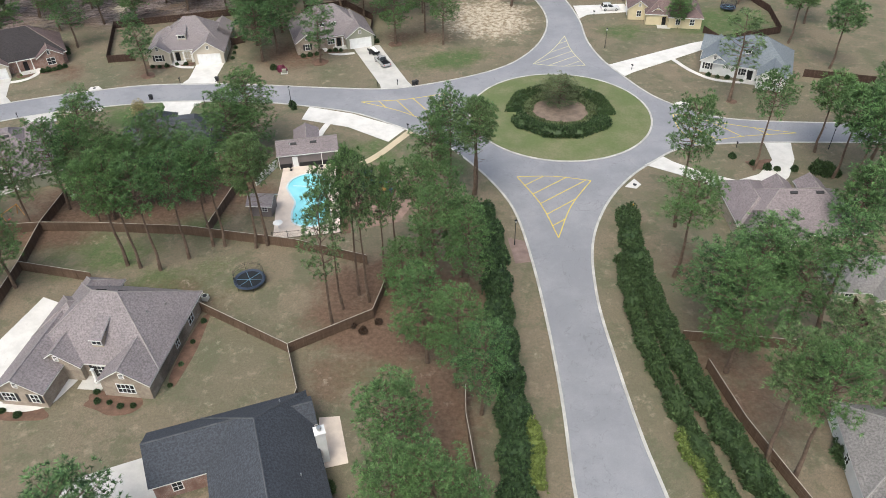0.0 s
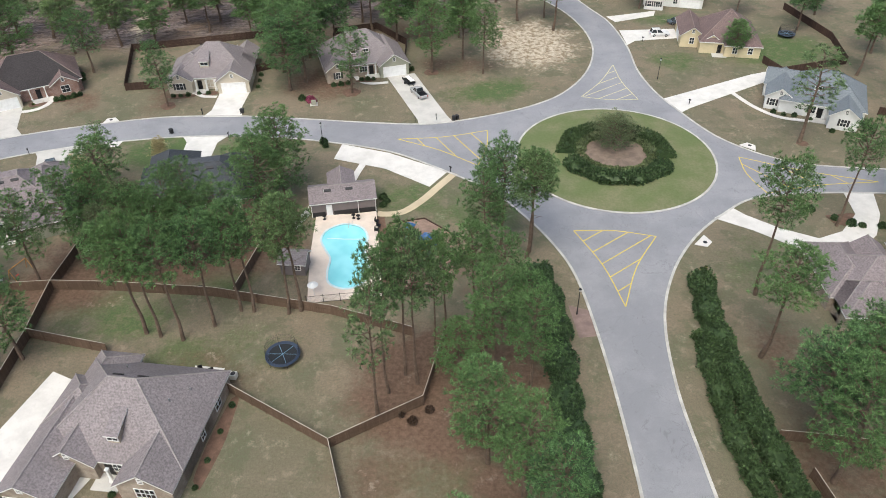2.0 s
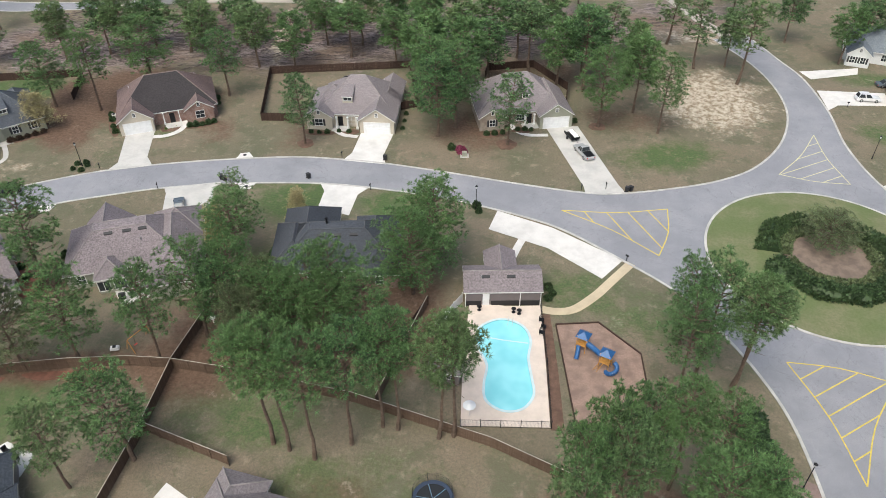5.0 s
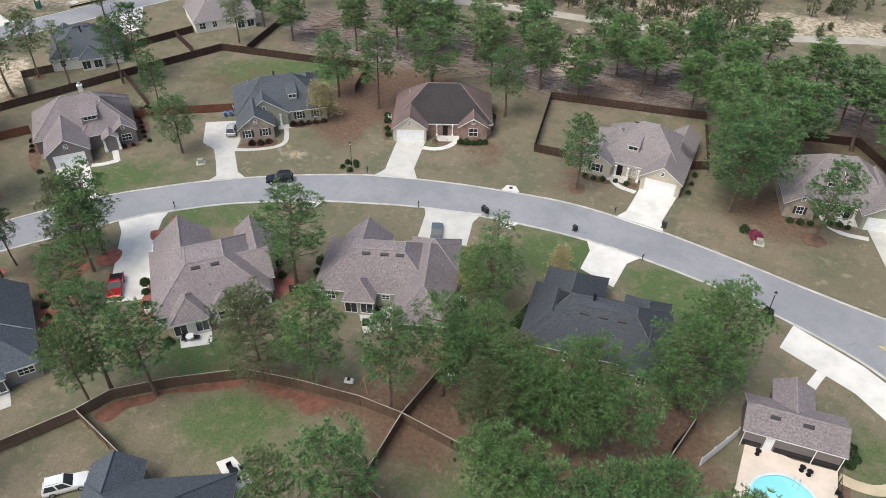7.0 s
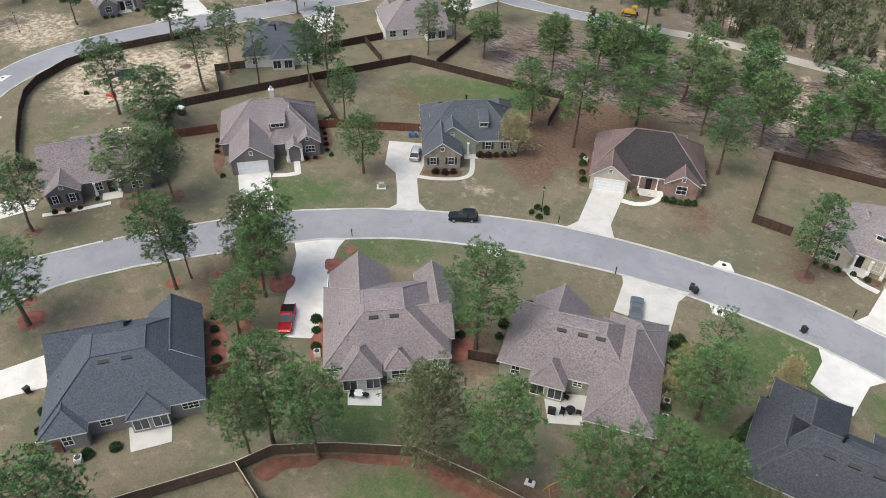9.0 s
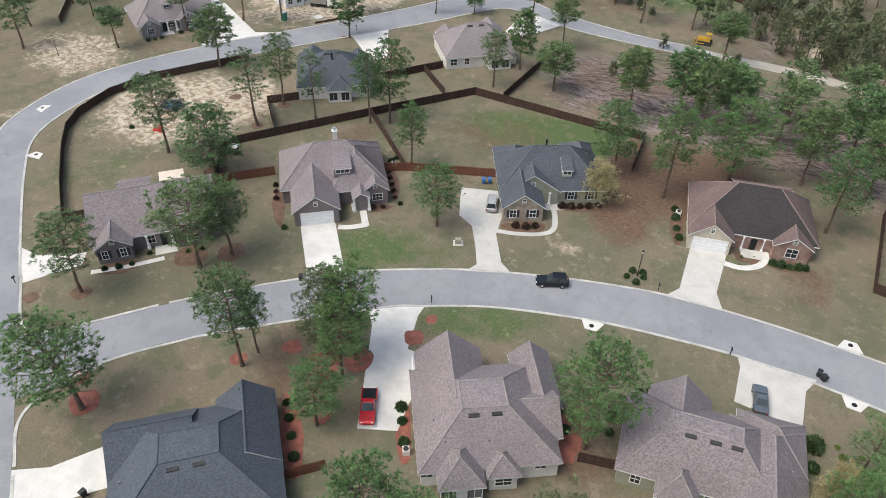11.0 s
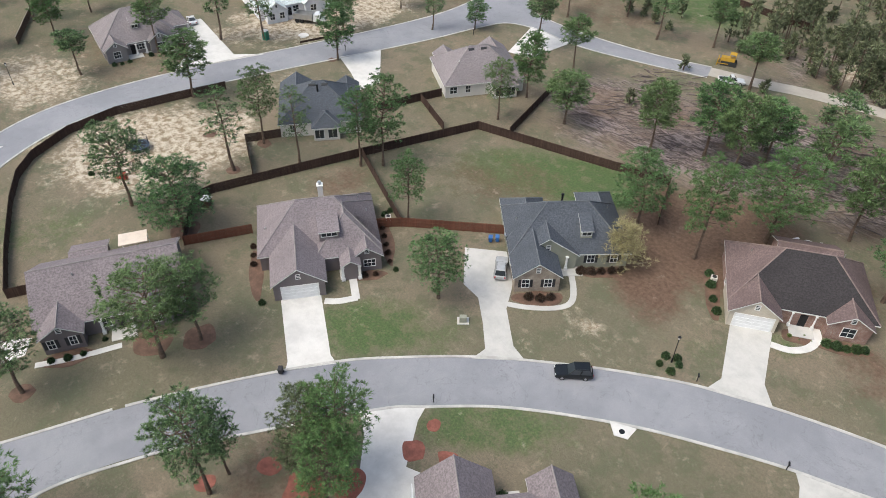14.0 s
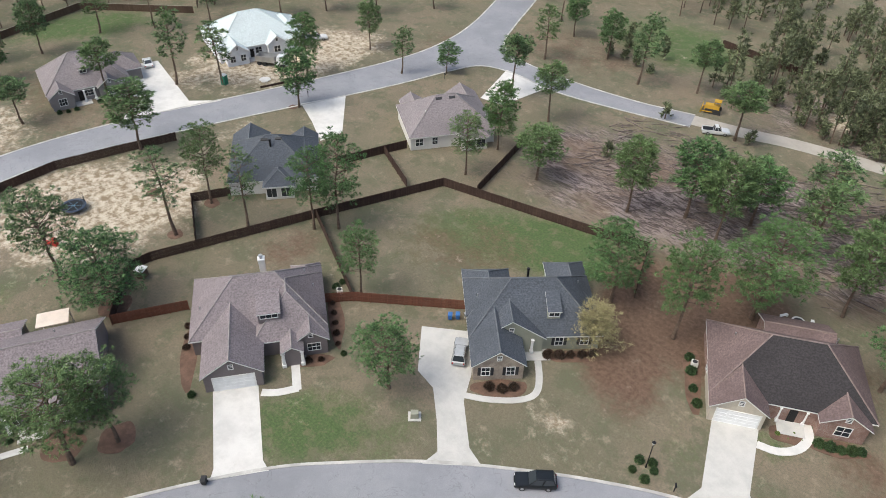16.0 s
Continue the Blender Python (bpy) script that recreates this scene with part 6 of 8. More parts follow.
shrubs("green", at_house(-104.8, 100.3, 231, [(-0.6, -6.6), (0.4, -6.9), (-8.4, 3), (-8.4, 0), (8.2, 11.4), (10.8, -2), (10.8, 0), (10.8, 3)]), 1.3)
shrubs("green", at_house(-83.4, 113.2, 206, [(11, 0), (11, -2.4), (-11.6, -3), (-11.6, 2), (6.8, -8), (8.4, -7), (-11.2, 5)]), 1.3)
shrubs("green", at_house(-121.5, 71, 240, [(-10, -8), (-10, -5.6), (-10, -3), (-10, 0), (10.2, 6), (10.2, 3), (4.6, 10.8), (1.6, 10.6)]), 1.1)
shrubs("green", at_house(-50.6, 117.6, 172, [(-10.8, -4), (10.4, -8), (10.4, -4), (-3, -9.4), (-1.4, -9.2)]), 1.1)
shrubs("light", [(-73.4, 126), (-72.4, 125), (-70.8, 126.6)], 1.6)
shrubs("green", [(-75.4, 123.9)], 2.0)
shrubs("pink", [(-39.4, 152.4), (-38.8, 151.6)], 1.4)
shrubs("green", [(-41, 152.6), (-33, 133.2), (-33.6, 134.6), (-20.4, 116), (-19.6, 115), (-20.2, 113.8), (57.6, 108.6), (56, 109), (54, 110.6), (60.6, 108.4), (51, 113)], 1.3)
shrubs("green", [(64.4, 108), (66.4, 108.6), (65.4, 106.8), (67, 107)], 2.2)
shrubs("green", at_house(65, 150.4, -22, [(-7, -6.6), (-5, -6.8), (-3, -6.6), (0, -7), (4, -10.6), (6.6, -10.6)]), 0.9)
shrubs("green", at_house(-168.6, 90.6, 64, [(-8, -10.6), (-6, -10.8), (-4.2, -10.6), (-1.6, -8.8), (4, -10), (6, -10)]), 0.8)
shrubs("green", at_house(-242.4, 131.4, 76, [(-6.6, -9.6), (-5, -9.8), (-3.4, -9.6), (1.4, -8.6), (4, -8.8)]), 1.0)
shrubs("red", [(-14, 69.8), (-12.6, 68.8), (-10.6, 70.6)], 0.9)
shrubs("light", [(29.6, 96.8), (29.2, 97.8)], 0.8)
shrubs("green", [(44.6, 50.4), (43.8, 48.8), (44.2, 47.4)], 1.9)
shrubs("green", [(-199, 101), (-178, 86.6), (-174.6, 88)], 1.0)


# ---- mulch beds ----
BEDS = []


def bed(label, x, y, r, material=MULCH, sq=1.0, rot=0.0):
    BEDS.append((x, y))
    rr = random.Random(int(abs(x) * 10 + abs(y)))
    pts = [(x + r * rr.uniform(0.82, 1.15) * math.cos(a), y + r * sq * rr.uniform(0.82, 1.15) * math.sin(a)) for a in np.linspace(0, 6.283, 13)[:-1]]
    c, s = math.cos(radians(rot)), math.sin(radians(rot))
    pts = [(x + (p - x) * c - (q - y) * s, y + (p - x) * s + (q - y) * c) for p, q in pts]
    tagged(slab("mulch_bed", spline(pts, 0.5, True), -0.05, 0.02 + 0.004 * (len(BEDS) % 12), material), label, "mulch bed", kind="structure")


TREE_BED, RED_BED, FRONT = "brown mulch ring round a tree", "fresh red mulch ring in the lawn", "brown mulch planting bed along the house"
for x, y, r in ((-160.1, 74.2, 1.5), (-156.6, 89.4, 2.6), (-153.2, 94.4, 2.2), (-186.9, 127.7, 1.4), (-183.5, 119, 1.3), (-164, 68.6, 1.1), (-69, 149.8, 1.6), (-174.4, 104.4, 2.4), (-205, 158, 1.0), (-13.9, 166, 1.6), (-30.8, 156, 2.0), (57.6, 134.8, 1.1), (-196.6, 122.4, 1.3)):
    bed(TREE_BED, x, y, r)
for x, y, r in ((-133.8, 83.4, 1.2), (-130.6, 89.6, 1.3), (-140.6, 66, 2.0), (-145, 67.4, 1.3), (-125.4, 90.6, 2.4), (-118.9, 85.6, 1.2), (-120.8, 102.4, 1.4), (-121.6, 106.4, 0.9), (-96.4, 103.2, 2.6), (-122.8, 94.4, 2.0)):
    bed(RED_BED, x, y, r, RED_MULCH)
for (x, y, rot), (a, b), r, q in ((A, (8.2, -2), 5.6, .2), (A, (4.6, -9.4), 2.6, .4), (A, (-11.4, -6), 6, .16), (B, (5.6, -7.6), 4, .28), (B, (-4.6, -12.8), 3.6, .45), (C3, (6.4, -7.8), 3.4, .35), (C3, (0.8, -7.2), 2.2, .7), (C3, (-10.2, -1), 6, .2), (D4, (-5.6, -8.6), 3.2, .3), (D4, (0, -7.8), 2.4, .5), (E5, (-5.6, -8.6), 3.4, .3), (E5, (0.6, -7.8), 2.4, .5)):
    px_, py_ = at_house(x, y, rot, [(a, b)])[0]
    bed(FRONT, px_, py_, r, MULCH, q, rot + (90 if abs(a) > 8 else 0))
for (x, y, rot), (a, b), r, q in (((-121.5, 71, 240), (-10, -3), 6.4, .2), ((-104.8, 100.3, 231), (10.8, 0), 5.6, .18), ((-104.8, 100.3, 231), (-8.2, 2), 5, .2), ((-46, 66.5, -6), (10.4, 0), 7, .14), ((-46, 66.5, -6), (4.6, -9.2), 3.8, .5), ((-46, 66.5, -6), (-6.6, -12), 3.6, .4), ((-168.6, 90.6, 64), (-6, -10.6), 3.6, .4)):
    px_, py_ = at_house(x, y, rot, [(a, b)])[0]
    bed(FRONT, px_, py_, r, RED_MULCH if x < -100 and x > -125 else MULCH, q, rot + (90 if abs(a) > 8 else 0))
bed("brown bark bed on the driveway island", 56, 110.4, 3.2, MULCH, .6)
bed("fresh red mulch corner bed by the driveway", -116.8, 104.2, 1.7, RED_MULCH, .7)
bed_lines = {"red mulch border winding along the board fence": [[(-97.6, 73.5), (-97.1, 74.6), (-97, 76.3), (-95.3, 78.4), (-94.7, 80.5), (-91.5, 82.7), (-87.9, 85.9), (-88.6, 86.8), (-93, 82.9), (-95.4, 80.4), (-99, 76.4), (-99.6, 73.6)],
                                                         [(-86, 87.7), (-83.3, 87.1), (-80.4, 87.8), (-78.7, 87), (-77.1, 87.3), (-76.6, 89.3), (-75.7, 90.4), (-80.6, 89.3)]]}
for text, lines in bed_lines.items():
    for line in lines:
        tagged(slab("mulch_bed", spline(line, 0.5, True), -0.05, 0.016, RUST_MULCH), text, "mulch bed", kind="structure")


# ---- fences ----


def fence(label, line, material=FENCE, h=1.8, rails_out=1, closed=False, cat="fence", gap=0.012):
    """Runs of close boards between posts; rails show on one side."""
    for p, q in zip(line, line[1:]):
        L = math.dist(p, q)
        F = tagged(empty("fence", p[0], p[1], 0, math.degrees(math.atan2(q[1] - p[1], q[0] - p[0]))), label, cat, group="garden fences")
        n = max(1, round(L / 2.4))

        def post_mesh():
            bm = bmesh.new()
            box(bm, -0.05, 0.05, -0.05, 0.05, 0, h + 0.04)
            return bm
        me = kept("post|" + material.name + "%.1f" % h, post_mesh, material)
        for i in range(n + 1):
            obj("post", me, F, "", pose(L * i / n, -0.075 * rails_out, 0))
        for z in (0.3, h * 0.52, h - 0.28):
            bm = bmesh.new()
            box(bm, 0, L, -0.06 * rails_out if rails_out > 0 else 0.022, -0.022 if rails_out > 0 else 0.06, z, z + 0.1)
            part("rail", bm, material, F)
        bm = bmesh.new()
        k = max(1, round(L / 0.15))
        for i in range(k):
            box(bm, L * i / k + gap / 2, L * (i + 1) / k - gap / 2, -0.02, 0.02, 0.04, h + rnd.uniform(-0.03, 0.03))
        tagged(part("boarding", bm, material, F), kind="stuff")
        if material is FENCE_GREY:
            bm = bmesh.new()
            box(bm, 0, L, -0.055, 0.035, h + 0.035, h + 0.07)
            part("cap_rail", bm, WEATHERED, F, "sun-bleached pale cap rail")


DK, RD, GR = "dark stained wooden board fence between gardens", "red-brown stained wooden board fence beside the house", "weathered brown wooden board fence round the garden"
fence(DK, [(-151.7, 129.2), (-171.3, 137.8), (-163.2, 159.5), (-137.5, 166.5), (-128, 169.6), (-123.5, 158.7)])
fence(RD, [(-154.4, 126), (-151.7, 129.2), (-138.4, 140)], FENCE_RED)
fence(RD, [(-171.3, 102.6), (-166.6, 111.6)], FENCE_RED)
fence(DK, [(-171.3, 102.6), (-180, 109.4), (-180, 113), (-171.3, 137.8)])
fence(DK, [(-176.6, 82.6), (-178.1, 79.2), (-188, 83), (-199.8, 88.2), (-206.4, 91.8), (-210.6, 96), (-214.4, 104), (-215, 113.6), (-212.4, 124), (-209.4, 134)])
fence(DK, [(-186.4, 131.6), (-189.4, 125.6), (-179.4, 120.4)])
fence(DK, [(-181.4, 150.4), (-178.5, 159.3), (-167.3, 154.5)])
fence(DK, [(-178.5, 159.3), (-177, 163.6)])
fence(DK, [(-157.6, 162.1), (-162.7, 181.6)])
fence(DK, [(-74.7, 157.9), (-80.7, 157), (-86.8, 178), (-56.5, 186.4), (-51, 168), (-54.4, 166)])
fence(DK, [(-38.9, 184), (-38.9, 188), (-28.8, 191.4), (-20.6, 181.1), (-20.4, 172.6)])
fence(GR, [(-113, 54.6), (-108.4, 55.8), (-100.7, 72.3), (-99.6, 76.4), (-94.8, 81.6), (-88, 87.5), (-80.6, 89.8), (-73, 91.6), (-67.2, 92.2), (-57.9, 92), (-42.8, 90.9), (-25, 87.3), (-13.3, 83.2)], FENCE_GREY)
fence(GR, [(-100.7, 72.3), (-89.6, 70.7)], FENCE_GREY)
fence(GR, [(-66.8, 106), (-67.2, 92.2), (-66, 82.3), (-65.5, 72)], FENCE_GREY)
fence(GR, [(-66, 82.3), (-54, 79.6)], FENCE_GREY)
fence(GR, [(-37, 109.6), (-39.7, 91)], FENCE_GREY)
fence(GR, [(-36.8, 73.6), (-22.1, 65), (-11.4, 71.5), (-9, 83)], FENCE_GREY)
fence(GR, [(-22.1, 65), (-19.6, 57.6), (-20, 53.6)], FENCE_GREY)
fence(GR, [(1.2, 58), (1.2, 53.6), (2.6, 43.1), (3, 32)], FENCE_GREY)
fence(GR, [(30.2, 67), (36.2, 66.4), (46, 65)], FENCE_GREY)
fence(GR, [(32.2, 62), (34, 53), (36.6, 45), (40.4, 34)], FENCE_GREY)
fence("short white board fence beside the pool house", [(-32.2, 111.2), (-34.8, 104.8)], TRIM, 1.7)
fence(DK, [(56, 76.2), (55.2, 68.3)])
fence(DK, [(77.5, 204), (82, 184), (80, 170), (63.6, 164.6), (61.4, 170.9)])
fence(DK, [(76.4, 146), (90, 142)])
fence(RD, [(-119.2, 57), (-116.8, 60)], FENCE_RED)
fence(RD, [(-115.1, 77), (-112.8, 81.4)], FENCE_RED)
fence(DK, [(-93.6, 102.6), (-89.2, 105.2)])
fence(DK, [(-38.2, 104.7), (-37, 109.6)])
fence(GR, [(-259, 112), (-279, 124), (-286, 150), (-264, 170)], FENCE_GREY)
fence(DK, [(-158, 252), (-136, 250)])
fence("dark lumber retaining edge beside the building plot", [(-216.6, 158), (-212.8, 170)], FENCE, 0.5)


def iron_fence(label, line, h=1.4):
    F = tagged(empty("pool_fence", line[0][0], line[0][1]), label, "fence")
    ox, oy = line[0]
    for p, q in zip(line, line[1:]):
        L = math.dist(p, q)
        d = ((q[0] - p[0]) / L, (q[1] - p[1]) / L)
        bm = bmesh.new()
        for z in (0.12, h - 0.08):
            tube(bm, (p[0] - ox, p[1] - oy, z), (q[0] - ox, q[1] - oy, z), 0.025, 0.025, 4)
        for i in range(int(L / 0.16)):
            a = (p[0] - ox + d[0] * i * 0.16, p[1] - oy + d[1] * i * 0.16)
            tube(bm, (*a, 0.05), (*a, h), 0.009, 0.009, 3)
        tagged(part("railing", bm, DARK, F), kind="stuff")
        for i in range(int(L / 2.4) + 1):
            bm = bmesh.new()
            a = (p[0] - ox + d[0] * i * 2.4, p[1] - oy + d[1] * i * 2.4)
            box(bm, a[0] - 0.04, a[0] + 0.04, a[1] - 0.04, a[1] + 0.04, 0, h + 0.1)
            part("post", bm, DARK, F)


# ---- pool, deck and playground ----
deck_pts = [(-31.2, 111.6), (-30.4, 100), (-29, 89.6), (-18.4, 91.2), (-19.6, 101), (-21.2, 112.2), (-26, 111.2)]
POOL = [(-28.6, 106.8), (-26.2, 108.4), (-23.4, 107.6), (-22.1, 105.2), (-22.1, 101.8), (-21.4, 98.6), (-20.9, 95.8), (-22, 93.5), (-24.2, 92.8), (-26.4, 94), (-27, 96.6), (-27, 99.6), (-28.2, 102), (-29.2, 104.4)]
pool_line = spline(POOL, 0.5, True)
# the deck is laid round the basin as a strip, in four steps outwards
bm = bmesh.new()
cx_, cy_ = -24.8, 100.6


def to_edge(p):
    """Where the ray from the basin's middle through p leaves the deck."""
    best = 99.0
    d = (p[0] - cx_, p[1] - cy_)
    for a, b in zip(deck_pts, deck_pts[1:] + deck_pts[:1]):
        e = (b[0] - a[0], b[1] - a[1])
        det = d[0] * e[1] - d[1] * e[0]
        if abs(det) > 1e-9:
            t = ((a[0] - cx_) * e[1] - (a[1] - cy_) * e[0]) / det
            u = ((a[0] - cx_) * d[1] - (a[1] - cy_) * d[0]) / det
            if t > 0 and -1e-6 <= u <= 1 + 1e-6:
                best = min(best, t)
    return (cx_ + d[0] * best, cy_ + d[1] * best)


corners = []
for c in deck_pts:
    corners.append(min(range(len(pool_line)), key=lambda i: abs(math.atan2(pool_line[i][1] - cy_, pool_line[i][0] - cx_) - math.atan2(c[1] - cy_, c[0] - cx_))))
rim = [(bm.verts.new((x, y, 0.1)), to_edge((x, y))) for x, y in pool_line]
outerv = []
for i, (v, e) in enumerate(rim):
    if i in corners:
        e = deck_pts[corners.index(i)]
    outerv.append(bm.verts.new((e[0], e[1], 0.1)))
base_v = [bm.verts.new((v.co.x, v.co.y, 0)) for v in outerv]
n_ = len(rim)
for i in range(n_):
    j = (i + 1) % n_
    bm.faces.new((rim[i][0], rim[j][0], outerv[j], outerv[i]))
    bm.faces.new((outerv[i], outerv[j], base_v[j], base_v[i]))
bmesh.ops.recalc_face_normals(bm, faces=bm.faces)
tagged(part("pool_deck", bm, DECK, None), "pale pinkish concrete deck round the pool", "pool deck", kind="structure")
pool = tagged(empty("swimming_pool", cx_, cy_), "kidney-shaped turquoise swimming pool with pale coping", "swimming pool")
shift = [(x - cx_, y - cy_) for x, y in pool_line]
ribbon("coping", shift, -0.02, 0.3, 0.09, 0.15, POOLTILE, pool, True)
bm = bmesh.new()
bm.faces.new([bm.verts.new((x, y, 0.02)) for x, y in shift])
bm.faces.ensure_lookup_table()
bm.faces[0].normal_update()
bmesh.ops.triangulate(bm, faces=bm.faces[:], ngon_method='EAR_CLIP')
bmesh.ops.recalc_face_normals(bm, faces=bm.faces)
part("water", bm, WATER, pool, "clear turquoise pool water")
ribbon("basin_wall", shift, -0.03, 0.02, 0.0, 0.1, POOLWALL, pool, True)
ribbon("pool_step", [(-3.6, 4.2), (-1, 4.0), (2.6, 4.0)], -0.1, 0.1, 0.0, 0.034, POOLTILE, pool)
for s in (-0.3, 0.3):
    bm = bmesh.new()
    pts = [(-0.2 + s, 7.9, 0.1), (-0.2 + s, 7.9, 0.8), (-0.2 + s, 7.2, 0.9), (-0.2 + s, 6.8, 0.1)]
    for a, b in zip(pts, pts[1:]):
        tube(bm, a, b, 0.03, 0.03, 6)
    part("handrail", bm, CHROME, pool, "steel pool handrail")
iron_fence("black iron fence round the pool deck", [(-29, 89.5), (-18.3, 91.1), (-19.5, 101), (-21.2, 112.4)])
tagged(ribbon("gravel_strip", spline([(-20.4, 110.6), (-18.8, 101), (-17.4, 91)], 1), -0.9, 0.7, -0.05, 0.02, MULCH), "dark mulch strip beside the pool fence", "mulch bed", kind="structure")
tagged(slab("play_bed", [(-18.8, 108.8), (-13, 110.2), (-7.4, 105.2), (-6.8, 99.6), (-9, 94), (-15.4, 92)], -0.05, 0.03, WOODCHIP), "pale wood-chip bed of the playground", "play bed", kind="structure")
tagged(ribbon("bed_edging", [(-18.8, 108.8), (-13, 110.2), (-7.4, 105.2), (-6.8, 99.6)], -0.08, 0.08, -0.05, 0.22, FENCE), "dark timber edging of the play bed", "edging", kind="structure")
tagged(ribbon("bed_edging", [(-18.8, 108.8), (-17, 100), (-15.4, 92)], -0.08, 0.08, -0.05, 0.22, FENCE), "dark timber edging of the play bed", "edging", kind="structure")


def playset(x, y, rot):
    P = tagged(empty("playset", x, y, 0, rot), "blue and ochre climbing frame with slides on wood chips", "playground")
    P.matrix_basis = P.matrix_basis @ Matrix.Diagonal((0.86, 0.86, 0.9, 1))
    for tx, ty in ((-3.2, 1.0), (1.2, -0.6)):
        for a in (-0.75, 0.75):
            for b in (-0.75, 0.75):
                bm = bmesh.new()
                tube(bm, (tx + a, ty + b, 0), (tx + a, ty + b, 3.1), 0.06, 0.06, 8)
                part("post", bm, PLASTIC["orange"], P)
        bm = bmesh.new()
        box(bm, tx - 0.8, tx + 0.8, ty - 0.8, ty + 0.8, 1.35, 1.45)
        part("platform", bm, PLASTIC["orange"], P)
        bm = bmesh.new()
        a = [(tx - 1, ty - 1, 2.9), (tx + 1, ty - 1, 2.9), (tx + 1, ty + 1, 2.9), (tx - 1, ty + 1, 2.9)]
        top = bm.verts.new((tx, ty, 3.6))
        v = [bm.verts.new(q) for q in a]
        for i in range(4):
            bm.faces.new((v[i], v[(i + 1) % 4], top))
        bm.faces.new(v[::-1])
        part("canopy", bm, PLASTIC["blue"], P, "blue pyramid canopy")
        for s in (-1, 1):
            bm = bmesh.new()
            for k in range(6):
                tube(bm, (tx - 0.7 + k * 0.28, ty + s * 0.76, 1.45), (tx - 0.7 + k * 0.28, ty + s * 0.76, 2.2), 0.02, 0.02, 5)
            tube(bm, (tx - 0.75, ty + s * 0.76, 2.2), (tx + 0.75, ty + s * 0.76, 2.2), 0.03, 0.03, 5)
            part("guard_rail", bm, PLASTIC["orange"], P)
    bm = bmesh.new()
    pts = [Vector((-2.4, 0.8, 1.75)), Vector((-1.2, 0.5, 1.6)), Vector((0.3, -0.3, 1.75))]
    for a, b in zip(pts, pts[1:]):
        tube(bm, a, b, 0.42, 0.42, 12)
    part("crawl_tube", bm, PLASTIC["blue"], P, "blue plastic crawl tube")
    for sx, sy, dx, dy, sweep in ((2.0, -0.6, 1.0, 0.0, 250), (-3.4, 0.2, 0.0, -1.0, 60)):
        bm = bmesh.new()
        last = None
        for i in range(13):
            k = i / 12
            ang = radians(sweep * k)
            r = 0.75
            p = Vector((sx + dx * 0.5 + r * math.sin(ang) * (dx or 0.6), sy + dy * 0.4 + r * (math.cos(ang) - 1) * (1 if dx else 0.5) + dy * 1.2 * k, 1.45 * (1 - k) + 0.2))
            if last is not None:
                tube(bm, last, p, 0.34, 0.34, 10)
            last = p
        part("slide", bm, PLASTIC["blue"], P, "curved blue plastic slide")
    bm = bmesh.new()
    for s in (-0.3, 0.3):
        tube(bm, (0.2 + s, -2.2, 0), (0.9 + s, -1.35, 1.5), 0.04, 0.04, 6)
    for k in range(5):
        z = 0.25 + k * 0.26
        tube(bm, (0.02 + z * 0.45, -2.05 + z * 0.55, z), (0.62 + z * 0.45, -2.05 + z * 0.55, z), 0.025, 0.025, 5)
    part("ladder", bm, PLASTIC["orange"], P)


playset(-12.9, 103.0, -22)


PAD, SEAM = paint("slate_blue_pad_vinyl", (0.035, 0.05, 0.085), 0.5), paint("pale_blue_strap", (0.16, 0.3, 0.42), 0.6)


def trampoline(x, y, r, label):
    T = tagged(empty("trampoline", x, y), label, "trampoline")
    bm = bmesh.new()
    n = 28
    ring = [(math.cos(2 * math.pi * i / n), math.sin(2 * math.pi * i / n)) for i in range(n)]
    bm.faces.new([bm.verts.new((a * r * 0.86, b * r * 0.86, 0.78)) for a, b in ring])
    part("mat", bm, NET, T, "dark bounce mat")
    ribbon("edge_pad", [(a * r * 0.95, b * r * 0.95) for a, b in ring], -0.22, 0.22, 0.76, 0.84, PAD, T, True)
    for i in range(6):
        a, b = ring[i * n // 6]
        bm = bmesh.new()
        tube(bm, (a * r, b * r, 0), (a * r, b * r, 2.4), 0.03, 0.03, 6)
        part("net_pole", bm, DARK, T)
        bm = bmesh.new()
        tube(bm, (a * r * 0.85, b * r * 0.85, 0.78), (-a * r * 0.02, -b * r * 0.02, 0.8), 0.03, 0.03, 5)
        part("seam", bm, SEAM, T, "pale blue strap across the mat")
    bm = bmesh.new()
    for k in range(n * 2):
        a = 2 * math.pi * k / (n * 2)
        tube(bm, (math.cos(a) * r, math.sin(a) * r, 0.85), (math.cos(a) * r, math.sin(a) * r, 2.3), 0.012, 0.012, 3)
    for z in (1.2, 1.6, 2.0, 2.3):
        for i in range(n):
            a, b = ring[i], ring[(i + 1) % n]
            tube(bm, (a[0] * r, a[1] * r, z), (b[0] * r, b[1] * r, z), 0.012, 0.012, 3)
    tagged(part("net", bm, NET, T, "black safety net"), kind="stuff")


trampoline(-30.3, 79, 2.2, "round trampoline with slate-blue pad and black safety net")
trampoline(72, 186, 1.9, "round dark trampoline with safety net in the garden")
trampoline(-201, 110.6, 1.9, "round dark green trampoline on bare sand")


